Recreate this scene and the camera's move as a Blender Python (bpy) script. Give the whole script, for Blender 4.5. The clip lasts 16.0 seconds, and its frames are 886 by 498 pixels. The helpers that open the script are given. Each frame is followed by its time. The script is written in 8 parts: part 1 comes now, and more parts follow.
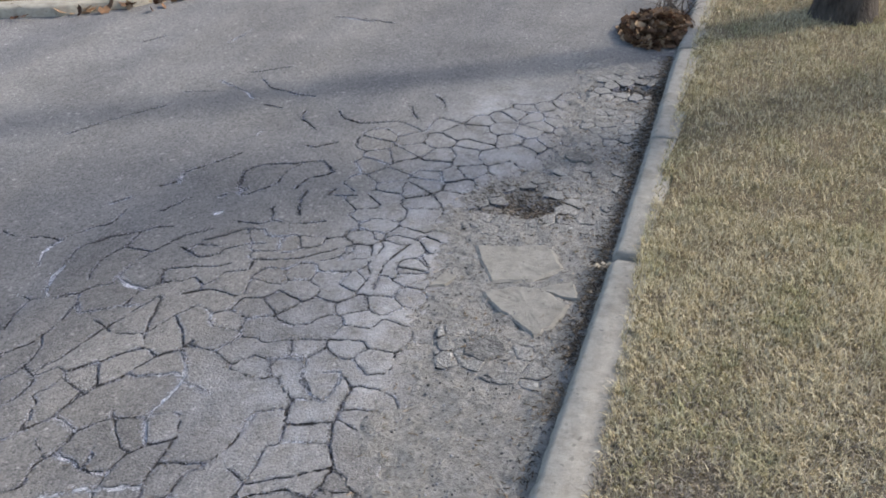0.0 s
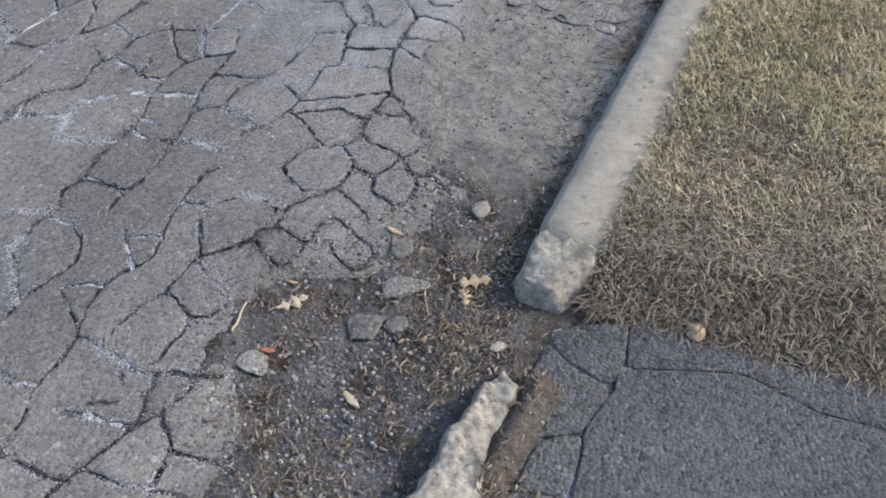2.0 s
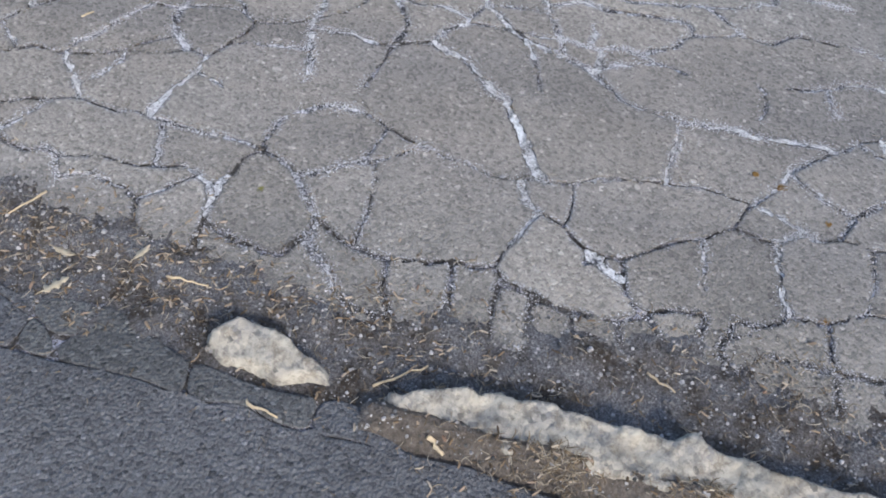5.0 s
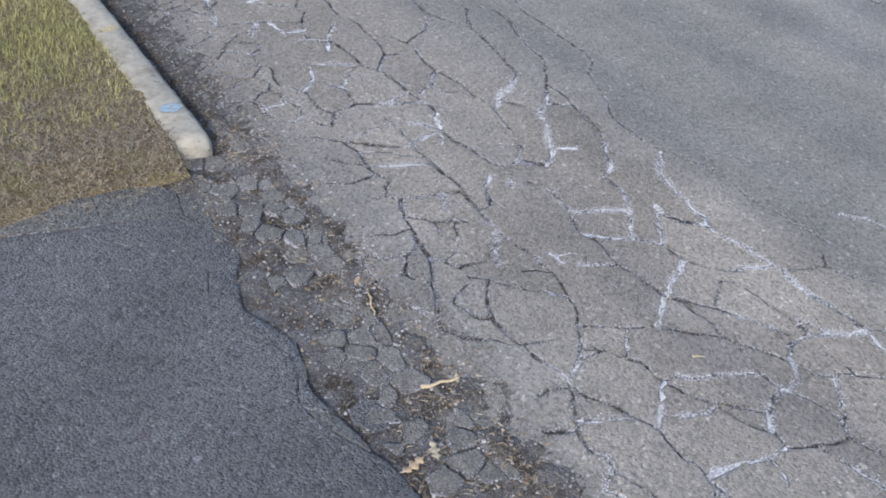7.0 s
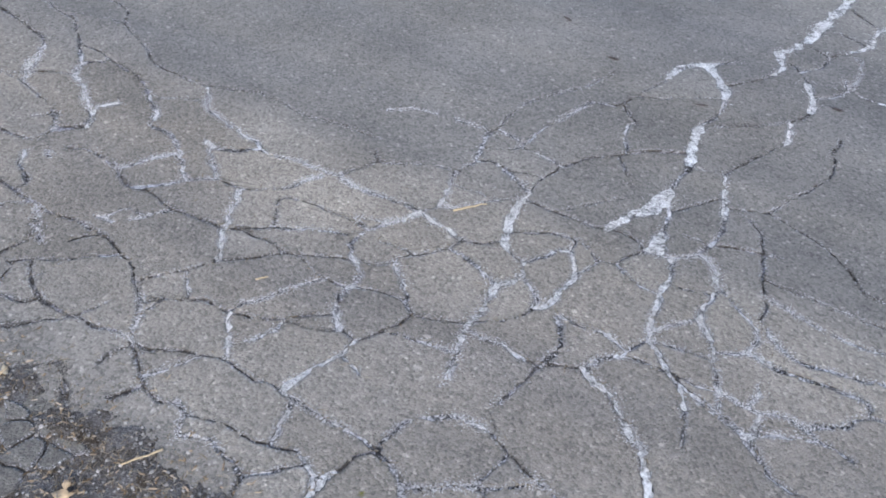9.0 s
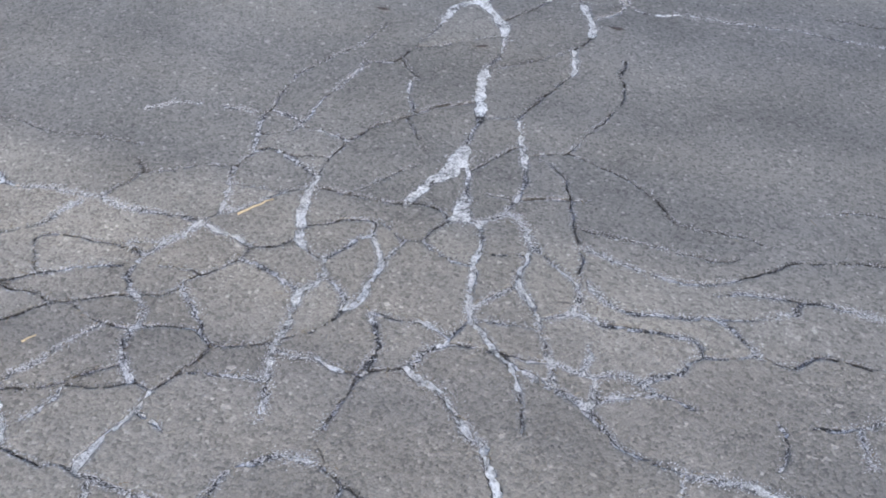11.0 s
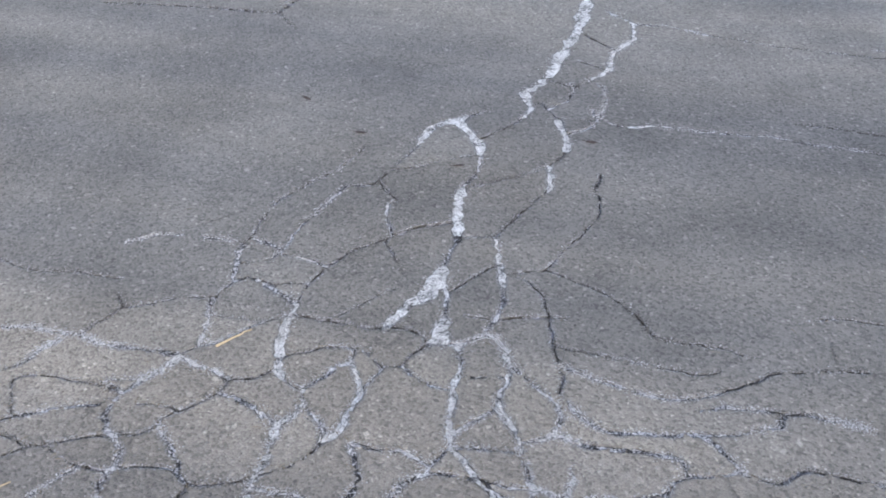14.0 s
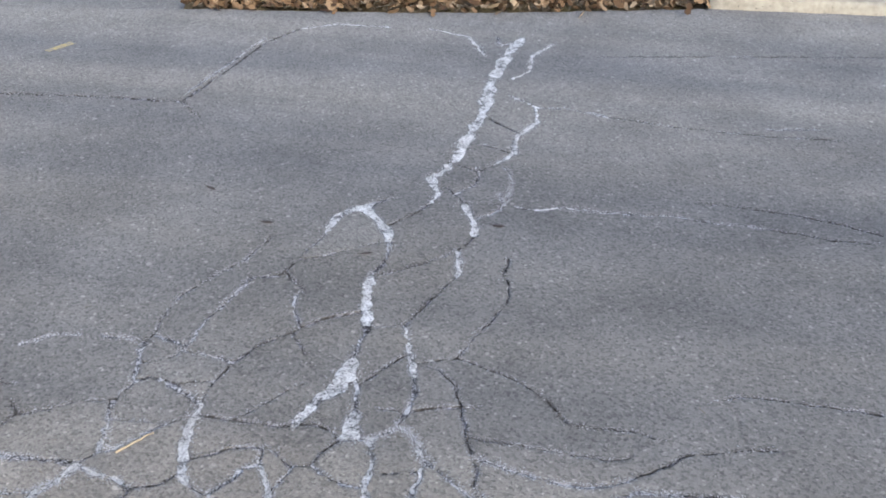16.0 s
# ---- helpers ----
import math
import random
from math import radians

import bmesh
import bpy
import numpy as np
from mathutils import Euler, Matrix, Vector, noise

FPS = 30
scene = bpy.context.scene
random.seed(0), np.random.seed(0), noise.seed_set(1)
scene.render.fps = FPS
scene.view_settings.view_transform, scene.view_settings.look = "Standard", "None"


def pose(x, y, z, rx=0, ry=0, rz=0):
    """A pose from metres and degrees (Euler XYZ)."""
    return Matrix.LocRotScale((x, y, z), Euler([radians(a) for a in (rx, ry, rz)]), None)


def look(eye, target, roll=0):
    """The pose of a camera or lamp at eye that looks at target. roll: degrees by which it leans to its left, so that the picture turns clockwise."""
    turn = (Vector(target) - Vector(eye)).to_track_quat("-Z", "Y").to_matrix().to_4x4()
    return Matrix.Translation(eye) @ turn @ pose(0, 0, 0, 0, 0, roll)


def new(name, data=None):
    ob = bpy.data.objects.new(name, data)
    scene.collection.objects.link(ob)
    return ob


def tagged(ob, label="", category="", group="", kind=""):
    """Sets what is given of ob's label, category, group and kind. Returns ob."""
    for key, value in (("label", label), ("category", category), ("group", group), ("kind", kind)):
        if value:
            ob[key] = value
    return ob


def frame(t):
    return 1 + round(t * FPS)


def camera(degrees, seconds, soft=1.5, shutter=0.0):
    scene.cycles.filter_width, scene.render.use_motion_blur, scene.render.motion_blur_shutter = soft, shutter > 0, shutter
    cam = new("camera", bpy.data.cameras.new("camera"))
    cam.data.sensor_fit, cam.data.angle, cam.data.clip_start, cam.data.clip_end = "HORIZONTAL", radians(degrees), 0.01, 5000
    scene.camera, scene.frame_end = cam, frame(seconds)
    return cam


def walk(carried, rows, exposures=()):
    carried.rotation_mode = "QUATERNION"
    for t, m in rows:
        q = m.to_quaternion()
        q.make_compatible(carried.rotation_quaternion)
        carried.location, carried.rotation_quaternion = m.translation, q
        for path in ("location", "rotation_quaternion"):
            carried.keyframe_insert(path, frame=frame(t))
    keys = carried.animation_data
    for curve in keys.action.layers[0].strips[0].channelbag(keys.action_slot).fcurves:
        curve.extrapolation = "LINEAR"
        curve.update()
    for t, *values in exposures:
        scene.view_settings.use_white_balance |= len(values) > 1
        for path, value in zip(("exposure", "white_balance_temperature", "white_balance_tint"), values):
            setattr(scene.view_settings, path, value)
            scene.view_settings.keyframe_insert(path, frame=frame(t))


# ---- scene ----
cam = camera(48.0, 16.0, soft=1.8)
PATH = [
    (0, (0.604, -1.189, 1.921), (-0.031, 0.391, 0.872), -1.5),
    (0.5, (0.609, -1.258, 1.8), (-0.051, 0.15, 0.542), -0.4),
    (1, (0.636, -1.283, 1.773), (-0.046, 0.061, 0.458), -4.6),
    (1.5, (0.654, -1.278, 1.741), (0.009, 0.006, 0.35), -3.3),
    (2, (0.67, -1.197, 1.681), (0.028, -0.03, 0.189), -1.5),
    (2.5, (0.714, -1.083, 1.599), (-0.056, -0.135, 0.015), 0.4),
    (3, (0.71, -1.157, 1.622), (-0.083, -0.361, -0.033), 2.8),
    (3.5, (0.807, -1.291, 1.659), (-0.064, -0.526, 0.029), 4.7),
    (4, (0.939, -1.29, 1.619), (-0.19, -0.808, 0.04), 3.2),
    (4.5, (1.064, -1.334, 1.631), (-0.156, -1.199, 0.052), 3.5),
    (4.6, (1.088, -1.36, 1.624), (-0.152, -1.282, 0.056), 3.7),
    (4.8, (1.123, -1.447, 1.657), (-0.107, -1.514, 0.081), 5.1),
    (5, (1.214, -1.502, 1.642), (-0.047, -1.732, 0.107), 5.6),
    (5.2, (1.218, -1.615, 1.709), (0.008, -2.013, 0.167), 6.0),
    (7.3, (1.228, -1.684, 1.833), (0.23, -2.959, 0.659), 5.3),
    (7.5, (1.223, -1.676, 1.847), (0.191, -2.937, 0.687), 5.9),
    (8, (1.149, -1.571, 1.866), (-0.057, -2.729, 0.769), 4.6),
    (8.5, (1.048, -1.439, 1.824), (-0.263, -2.405, 0.662), 3.6),
    (9, (0.946, -1.39, 1.752), (-0.431, -2.162, 0.523), 4.0),
    (9.5, (0.836, -1.49, 1.707), (-0.584, -1.953, 0.377), 5.0),
    (9.7, (0.797, -1.504, 1.705), (-0.604, -1.881, 0.329), 4.1),
    (11.8, (0.628, -1.413, 1.749), (-0.841, -1.857, 0.467), 0.1),
    (12, (0.622, -1.411, 1.751), (-0.85, -1.857, 0.473), -0.3),
    (12.5, (0.62, -1.404, 1.753), (-0.857, -1.856, 0.484), -0.2),
    (13, (0.621, -1.403, 1.756), (-0.866, -1.862, 0.5), -0.4),
    (13.5, (0.617, -1.399, 1.767), (-0.887, -1.864, 0.535), -0.9),
    (14, (0.606, -1.392, 1.781), (-0.957, -1.847, 0.619), -0.9),
    (14.5, (0.587, -1.384, 1.789), (-1.01, -1.819, 0.667), -1.1),
    (15, (0.57, -1.381, 1.798), (-1.068, -1.758, 0.715), -0.4),
    (15.5, (0.56, -1.379, 1.806), (-1.108, -1.718, 0.755), -0.2),
    (16, (0.555, -1.378, 1.804), (-1.126, -1.689, 0.766), 0.5),
]
walk(cam, [(t, look(eye, target, roll)) for t, eye, target, roll in PATH], [(0, 0.92, 6450, 10), (2.5, 0.9, 6350, 9), (4, 0.9, 6250, 9), (5, 0.9, 6150, 9), (7.5, 0.93, 6040, 8.5), (9, 0.86, 6050, 8.5), (16, 0.84, 6100, 8.5)])

# ---- light ----
SUN_TO = Vector((0.76, 0.55, 0.62)).normalized()
world = bpy.data.worlds.new("sky")
scene.world = world
world.use_nodes = True
wn = world.node_tree.nodes
sky = wn.new("ShaderNodeTexSky")
sky.sky_type = "NISHITA"
sky.sun_disc = False
sky.sun_elevation = math.asin(SUN_TO.z)
sky.sun_rotation = math.atan2(SUN_TO.x, SUN_TO.y)
sky.dust_density = 2.5
world.node_tree.links.new(sky.outputs[0], wn["Background"].inputs[0])
wn["Background"].inputs[1].default_value = 0.15
sun_data = bpy.data.lights.new("sun", "SUN")
sun_data.energy = 1.6
sun_data.angle = radians(3.5)
sun_data.color = (1.0, 0.95, 0.88)
sun_ob = new("sun", sun_data)
sun_ob.matrix_world = look(tuple(SUN_TO * 30), (0, 0, 0))


# ---- materials ----
class Mat:
    """A small builder of node materials, in world position."""

    def __init__(self, name, rough=0.9):
        self.m = bpy.data.materials.new(name)
        self.m.use_nodes = True
        self.n, self.l = self.m.node_tree.nodes, self.m.node_tree.links
        self.b = self.n["Principled BSDF"]
        self.b.inputs["Roughness"].default_value = rough
        self.b.inputs["Specular IOR Level"].default_value = 0.25
        self.pos = self.n.new("ShaderNodeNewGeometry").outputs["Position"]

    def scaled(self, sx, sy, sz):
        v = self.n.new("ShaderNodeVectorMath")
        v.operation = "MULTIPLY"
        self.l.new(self.pos, v.inputs[0])
        v.inputs[1].default_value = (sx, sy, sz)
        return v.outputs[0]

    def noise(self, scale, detail=4.0, rough=0.6, vec=None):
        t = self.n.new("ShaderNodeTexNoise")
        t.inputs["Scale"].default_value = scale
        t.inputs["Detail"].default_value = detail
        t.inputs["Roughness"].default_value = rough
        self.l.new(vec or self.pos, t.inputs["Vector"])
        return t.outputs["Fac"]

    def cells(self, scale, out="Color"):
        t = self.n.new("ShaderNodeTexVoronoi")
        t.inputs["Scale"].default_value = scale
        self.l.new(self.pos, t.inputs["Vector"])
        return t.outputs[out]

    def ramp(self, fac, *stops):
        r = self.n.new("ShaderNodeValToRGB")
        els = r.color_ramp.elements
        while len(els) < len(stops):
            els.new(0.5)
        for e, (p, c) in zip(els, stops):
            e.position = p
            e.color = (*(c if isinstance(c, tuple) else (c, c, c)), 1)
        self.l.new(fac, r.inputs[0])
        return r.outputs[0]

    def mix(self, fac, a, b, blend="MIX"):
        x = self.n.new("ShaderNodeMix")
        x.data_type, x.blend_type = "RGBA", blend
        for sock, val in ((x.inputs["Factor"], fac), (x.inputs["A"], a), (x.inputs["B"], b)):
            if isinstance(val, (int, float)):
                sock.default_value = val
            elif isinstance(val, tuple):
                sock.default_value = (*val, 1)
            else:
                self.l.new(val, sock)
        return x.outputs["Result"]

    def math(self, op, a, b=0.0):
        x = self.n.new("ShaderNodeMath")
        x.operation = op
        for sock, val in zip(x.inputs, (a, b)):
            if isinstance(val, (int, float)):
                sock.default_value = val
            else:
                self.l.new(val, sock)
        return x.outputs[0]

    def axis(self, n):
        s = self.n.new("ShaderNodeSeparateXYZ")
        self.l.new(self.pos, s.inputs[0])
        return s.outputs[n]

    def random(self):
        return self.n.new("ShaderNodeObjectInfo").outputs["Random"]

    def island(self):
        return self.n.new("ShaderNodeNewGeometry").outputs["Random Per Island"]

    def done(self, colour, bump=None, strength=0.5, dist=0.003):
        if isinstance(colour, tuple):
            self.b.inputs["Base Color"].default_value = (*colour, 1)
        else:
            self.l.new(colour, self.b.inputs["Base Color"])
        if bump is not None:
            bp = self.n.new("ShaderNodeBump")
            bp.inputs["Strength"].default_value = strength
            bp.inputs["Distance"].default_value = dist
            self.l.new(bump, bp.inputs["Height"])
            self.l.new(bp.outputs[0], self.b.inputs["Normal"])
        return self.m


def asphalt(name, stone, binder, scale=130, flecked=0.90, bump=0.5, pieces=False, streak=True, relief=0.004, edged=False):
    a = Mat(name, 0.88)
    grains = a.ramp(a.cells(scale), (0.05, binder), (0.45, stone), (0.85, tuple(c * 1.35 for c in stone)), (0.97, tuple(min(0.6, c * 2.4) for c in stone)))
    fine = a.noise(300, 4, 0.75)
    col = a.mix(0.42, grains, a.ramp(fine, (0.3, binder), (0.7, tuple(c * 1.45 for c in stone))))
    flecks = a.ramp(a.cells(scale * 0.62), (flecked, 0.0), (flecked + 0.07, 0.6))
    col = a.mix(flecks, col, tuple(c * 2.2 for c in stone))
    patches = a.ramp(a.noise(2.2, 5, 0.6), (0.3, 0.78), (0.7, 1.12))
    col = a.mix(1.0, col, patches, "MULTIPLY")
    if streak:
        lanes = a.ramp(a.noise(1.0, 3, 0.5, a.scaled(1.9, 0.22, 1.0)), (0.32, (0.68, 0.70, 0.75)), (0.62, (1.1, 1.08, 1.04)))
        col = a.mix(0.75, col, lanes, "MULTIPLY")
    spots = a.ramp(a.noise(14, 6, 0.7), (0.28, 0.72), (0.42, 1.0), (0.7, 1.0), (0.85, 1.12))
    col = a.mix(0.7, col, spots, "MULTIPLY")
    if streak:
        # base colour lifted step by step across the street, palest at the far side
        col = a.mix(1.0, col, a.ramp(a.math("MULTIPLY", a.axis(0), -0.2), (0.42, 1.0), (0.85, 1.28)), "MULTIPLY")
        worn = a.ramp(a.math("ADD", a.math("ABSOLUTE", a.math("ADD", a.axis(0), 0.75)), a.math("MULTIPLY", a.noise(1.7, 3, 0.5), 0.5)), (0.5, (1.30, 1.25, 1.18)), (1.5, (1.0, 1.0, 1.0)))
        col = a.mix(a.ramp(a.math("SUBTRACT", -0.4, a.axis(1)), (0.0, 0.0), (1.0, 1.0)), col, a.mix(1.0, col, worn, "MULTIPLY"))
        band = a.math("SUBTRACT", 1.0, a.math("MULTIPLY", a.math("ABSOLUTE", a.math("ADD", a.axis(0), 0.66)), 2.4))
        reach = a.math("SUBTRACT", 1.0, a.math("MULTIPLY", a.math("ABSOLUTE", a.math("SUBTRACT", a.axis(1), 1.9)), 0.6))
        dust = a.math("MULTIPLY", a.ramp(band, (0.0, 0.0), (0.7, 1.0)), a.ramp(reach, (0.0, 0.0), (0.35, 1.0)))
        dust = a.math("MULTIPLY", dust, a.ramp(a.noise(9, 6, 0.75), (0.36, 0.0), (0.68, 0.62)))
        col = a.mix(dust, col, (0.42, 0.42, 0.43))
    if pieces:
        col = a.mix(0.75, col, a.ramp(a.random(), (0.0, 0.84), (1.0, 1.14)), "MULTIPLY")
    if edged:
        # grime and mineral bloom along the broken edges: dark near the gutter, paler out in the lane
        at = a.n.new("ShaderNodeAttribute")
        at.attribute_name = "edge"
        near = a.math("ADD", at.outputs["Fac"], a.math("MULTIPLY", a.math("SUBTRACT", a.noise(42, 5, 0.75), 0.5), 0.9))
        band = a.math("MULTIPLY", a.ramp(near, (0.38, 0.0), (0.85, 1.0)), a.ramp(at.outputs["Fac"], (0.0, 0.0), (0.2, 1.0)))
        gutterward = a.ramp(a.math("ADD", a.axis(0), a.math("MULTIPLY", a.noise(3.0, 4, 0.6), 0.5)), (0.0, 0.45), (0.3, 0.95))
        col = a.mix(a.math("MULTIPLY", band, gutterward), col, a.ramp(fine, (0.35, (0.035, 0.034, 0.034)), (0.7, (0.12, 0.117, 0.115))))
        # silt washed over the lane edge
        film = a.ramp(a.math("ADD", a.axis(0), a.math("MULTIPLY", a.noise(5, 5, 0.65), 0.28)), (0.05, 0.0), (0.24, 0.6))
        film = a.math("MULTIPLY", film, a.ramp(a.math("MULTIPLY", a.math("SUBTRACT", 0.25, a.axis(1)), 2.0), (0.0, 0.0), (1.0, 1.0)))
        film = a.math("MULTIPLY", film, a.ramp(a.noise(26, 5, 0.7), (0.32, 0.25), (0.6, 1.0)))
        col = a.mix(film, col, a.ramp(fine, (0.35, (0.03, 0.028, 0.027)), (0.7, (0.105, 0.1, 0.097))))
        bloom = a.math("MULTIPLY", a.ramp(a.noise(190, 4, 0.8), (0.52, 0.0), (0.62, 1.0)), a.ramp(a.noise(7, 4, 0.6), (0.36, 0.0), (0.54, 0.9)))
        bloom = a.math("MULTIPLY", bloom, a.ramp(a.math("ADD", at.outputs["Fac"], a.math("MULTIPLY", a.noise(30, 4, 0.7), 0.4)), (0.5, 0.0), (0.9, 1.0)))
        bloom = a.math("MULTIPLY", bloom, a.ramp(at.outputs["Fac"], (0.0, 0.0), (0.15, 1.0)))
        col = a.mix(bloom, col, (0.52, 0.52, 0.56))
    height = a.math("ADD", a.math("MULTIPLY", a.cells(scale, "Distance"), -0.8), a.math("MULTIPLY", fine, 0.5))
    return a.done(col, height, bump, relief)


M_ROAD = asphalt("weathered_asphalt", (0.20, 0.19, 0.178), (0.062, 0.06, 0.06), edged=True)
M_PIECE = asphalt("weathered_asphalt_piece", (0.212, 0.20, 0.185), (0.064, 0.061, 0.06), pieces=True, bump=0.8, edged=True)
M_DRIVE = asphalt("dark_driveway_asphalt", (0.138, 0.138, 0.145), (0.02, 0.02, 0.022), scale=125, flecked=0.9, bump=1.0, streak=False, relief=0.010)
M_DRIVE_OLD = asphalt("worn_driveway_asphalt", (0.14, 0.139, 0.138), (0.022, 0.022, 0.022), scale=115, flecked=0.9, bump=1.0, pieces=True, streak=False, relief=0.009)
M_DUSTY = asphalt("dusty_broken_asphalt", (0.27, 0.255, 0.23), (0.085, 0.08, 0.074), scale=120, bump=0.9, pieces=True, streak=False, relief=0.006)
M_OLD = asphalt("crumbled_asphalt", (0.16, 0.152, 0.14), (0.04, 0.038, 0.035), scale=90, bump=1.0, streak=False)


def crack_dirt():
    a = Mat("crack_dirt", 0.95)
    base = a.ramp(a.noise(95, 5, 0.75), (0.32, (0.018, 0.016, 0.015)), (0.52, (0.052, 0.047, 0.044)), (0.7, (0.15, 0.14, 0.135)))
    salt = a.ramp(a.noise(26, 4, 0.7), (0.47, 0.0), (0.58, 0.85))
    grain = a.ramp(a.noise(240, 3, 0.7), (0.42, 0.0), (0.55, 1.0))
    col = a.mix(a.math("MULTIPLY", salt, grain), base, (0.40, 0.40, 0.46))
    return a.done(col, a.noise(160, 4), 0.8, 0.006)


def crack_salt():
    a = Mat("crack_mineral_crust", 0.95)
    full = a.math("ADD", a.noise(110, 6, 0.85), a.math("MULTIPLY", a.math("SUBTRACT", a.noise(17, 5, 0.65), 0.5), 0.8))
    base = a.ramp(full, (0.35, (0.06, 0.058, 0.06)), (0.42, (0.26, 0.26, 0.265)), (0.49, (0.52, 0.52, 0.53)), (0.6, (0.78, 0.78, 0.79)))
    hole = a.ramp(a.noise(60, 5, 0.75), (0.32, 1.0), (0.38, 0.0))
    col = a.mix(hole, base, (0.035, 0.033, 0.033))
    return a.done(col, a.noise(150, 5, 0.7), 1.0, 0.008)


def crack_speck():
    """Thin fissures: white crumbs lodged in dark dirt, thicker in some stretches."""
    a = Mat("crack_mineral_specks", 0.95)
    full = a.math("ADD", a.noise(150, 5, 0.8), a.math("MULTIPLY", a.math("SUBTRACT", a.noise(11, 4, 0.6), 0.5), 0.75))
    col = a.ramp(full, (0.40, (0.025, 0.024, 0.025)), (0.475, (0.08, 0.08, 0.087)), (0.525, (0.36, 0.36, 0.39)), (0.62, (0.72, 0.72, 0.75)))
    return a.done(col, a.noise(160, 5, 0.7), 1.0, 0.007)


def crumb():
    a = Mat("mineral_crumb", 0.95)
    return a.done(a.ramp(a.island(), (0.0, (0.20, 0.20, 0.215)), (0.5, (0.38, 0.38, 0.40)), (1.0, (0.62, 0.62, 0.64))))


def soil():
    a = Mat("gutter_soil", 0.95)
    dark = a.ramp(a.noise(30, 6, 0.7), (0.28, (0.016, 0.012, 0.009)), (0.5, (0.045, 0.035, 0.027)), (0.72, (0.10, 0.085, 0.068)))
    grit = a.ramp(a.cells(170), (0.6, 0.0), (0.95, 1.0))
    dark = a.mix(a.math("MULTIPLY", grit, 0.55), dark, (0.22, 0.205, 0.19))
    gravelly = a.ramp(a.noise(9, 6, 0.7), (0.40, 0.0), (0.58, 1.0))
    chippings = a.ramp(a.noise(210, 4, 0.8), (0.35, (0.05, 0.049, 0.052)), (0.5, (0.14, 0.138, 0.145)), (0.66, (0.30, 0.295, 0.31)))
    dark = a.mix(a.math("MULTIPLY", gravelly, 0.8), dark, chippings)
    sandy = a.ramp(a.math("MULTIPLY", a.math("SUBTRACT", a.math("ADD", a.axis(1), a.math("MULTIPLY", a.noise(5, 5, 0.65), 0.7)), 0.62), 4.0), (0.0, 0.0), (1.0, 1.0))
    sand = a.ramp(a.noise(45, 6, 0.75), (0.3, (0.12, 0.112, 0.10)), (0.5, (0.25, 0.235, 0.21)), (0.72, (0.35, 0.33, 0.30)))
    col = a.mix(sandy, dark, sand)
    south = a.ramp(a.math("MULTIPLY", a.math("SUBTRACT", -4.15, a.math("ADD", a.axis(1), a.math("MULTIPLY", a.noise(6, 5, 0.65), 0.6))), 3.0), (0.0, 0.0), (1.0, 0.85))
    grey = a.ramp(a.noise(55, 6, 0.75), (0.3, (0.03, 0.028, 0.026)), (0.5, (0.09, 0.085, 0.08)), (0.72, (0.19, 0.183, 0.175)))
    col = a.mix(south, col, grey)
    # brown rooty earth behind the kerb stub
    back = a.math("MULTIPLY", a.ramp(a.math("ADD", a.axis(0), a.math("MULTIPLY", a.noise(12, 4, 0.6), 0.1)), (0.26, 0.0), (0.31, 1.0)), a.ramp(a.math("MULTIPLY", a.math("SUBTRACT", a.axis(1), -1.85), 5.0), (0.0, 0.0), (0.5, 1.0)))
    earth = a.ramp(a.noise(60, 6, 0.75), (0.3, (0.04, 0.033, 0.027)), (0.5, (0.11, 0.092, 0.076)), (0.72, (0.21, 0.178, 0.15)))
    col = a.mix(a.math("MULTIPLY", back, 0.85), col, earth)
    return a.done(col, a.noise(75, 6, 0.7), 1.0, 0.012)


def concrete(name, tone, dirt=0.5, pebbles=False):
    a = Mat(name, 0.9)
    col = a.ramp(a.noise(26, 6, 0.65), (0.25, tuple(c * 0.7 for c in tone)), (0.55, tone), (0.8, tuple(c * 1.15 for c in tone)))
    specks = a.ramp(a.cells(95), (0.04, 0.25), (0.13, 1.0))
    col = a.mix(0.6, col, specks, "MULTIPLY")
    stains = a.ramp(a.noise(6, 6, 0.7), (0.32, (0.42, 0.39, 0.35)), (0.5, (1, 1, 1)))
    col = a.mix(dirt, col, stains, "MULTIPLY")
    height = a.noise(70, 6, 0.7)
    if pebbles:
        peb = a.ramp(a.cells(80), (0.1, (0.06, 0.065, 0.07)), (0.35, (0.24, 0.225, 0.205)), (0.6, (0.37, 0.34, 0.29)), (0.9, (0.15, 0.15, 0.16)))
        col = a.mix(a.ramp(a.noise(11, 5, 0.7), (0.45, 0.0), (0.55, 0.8)), col, peb)
        mud = a.ramp(a.noise(34, 6, 0.8), (0.48, 0.0), (0.62, 0.6))
        col = a.mix(mud, col, (0.085, 0.068, 0.052))
        height = a.math("SUBTRACT", height, a.math("MULTIPLY", a.cells(80, "Distance"), 0.35))
    return a.done(col, height, 0.8 if pebbles else 0.55, 0.006)


def varied(name, *colours, rough=0.85, bump=None):
    """One of several colours for each loose scrap."""
    a = Mat(name, rough)
    col = a.ramp(a.island(), *[(i / (len(colours) - 1), c) for i, c in enumerate(colours)])
    col = a.mix(0.5, col, a.ramp(a.noise(130, 3), (0.3, 0.65), (0.7, 1.15)), "MULTIPLY")
    return a.done(col, a.noise(200, 3), 0.3, 0.002)


def plain(name, c, spread=0.35, scale=60, rough=0.85):
    a = Mat(name, rough)
    col = a.ramp(a.noise(scale, 5, 0.65), (0.25, tuple(x * (1 - spread) for x in c)), (0.75, tuple(x * (1 + spread) for x in c)))
    return a.done(col, a.noise(scale * 2.5, 4), 0.5, 0.003)


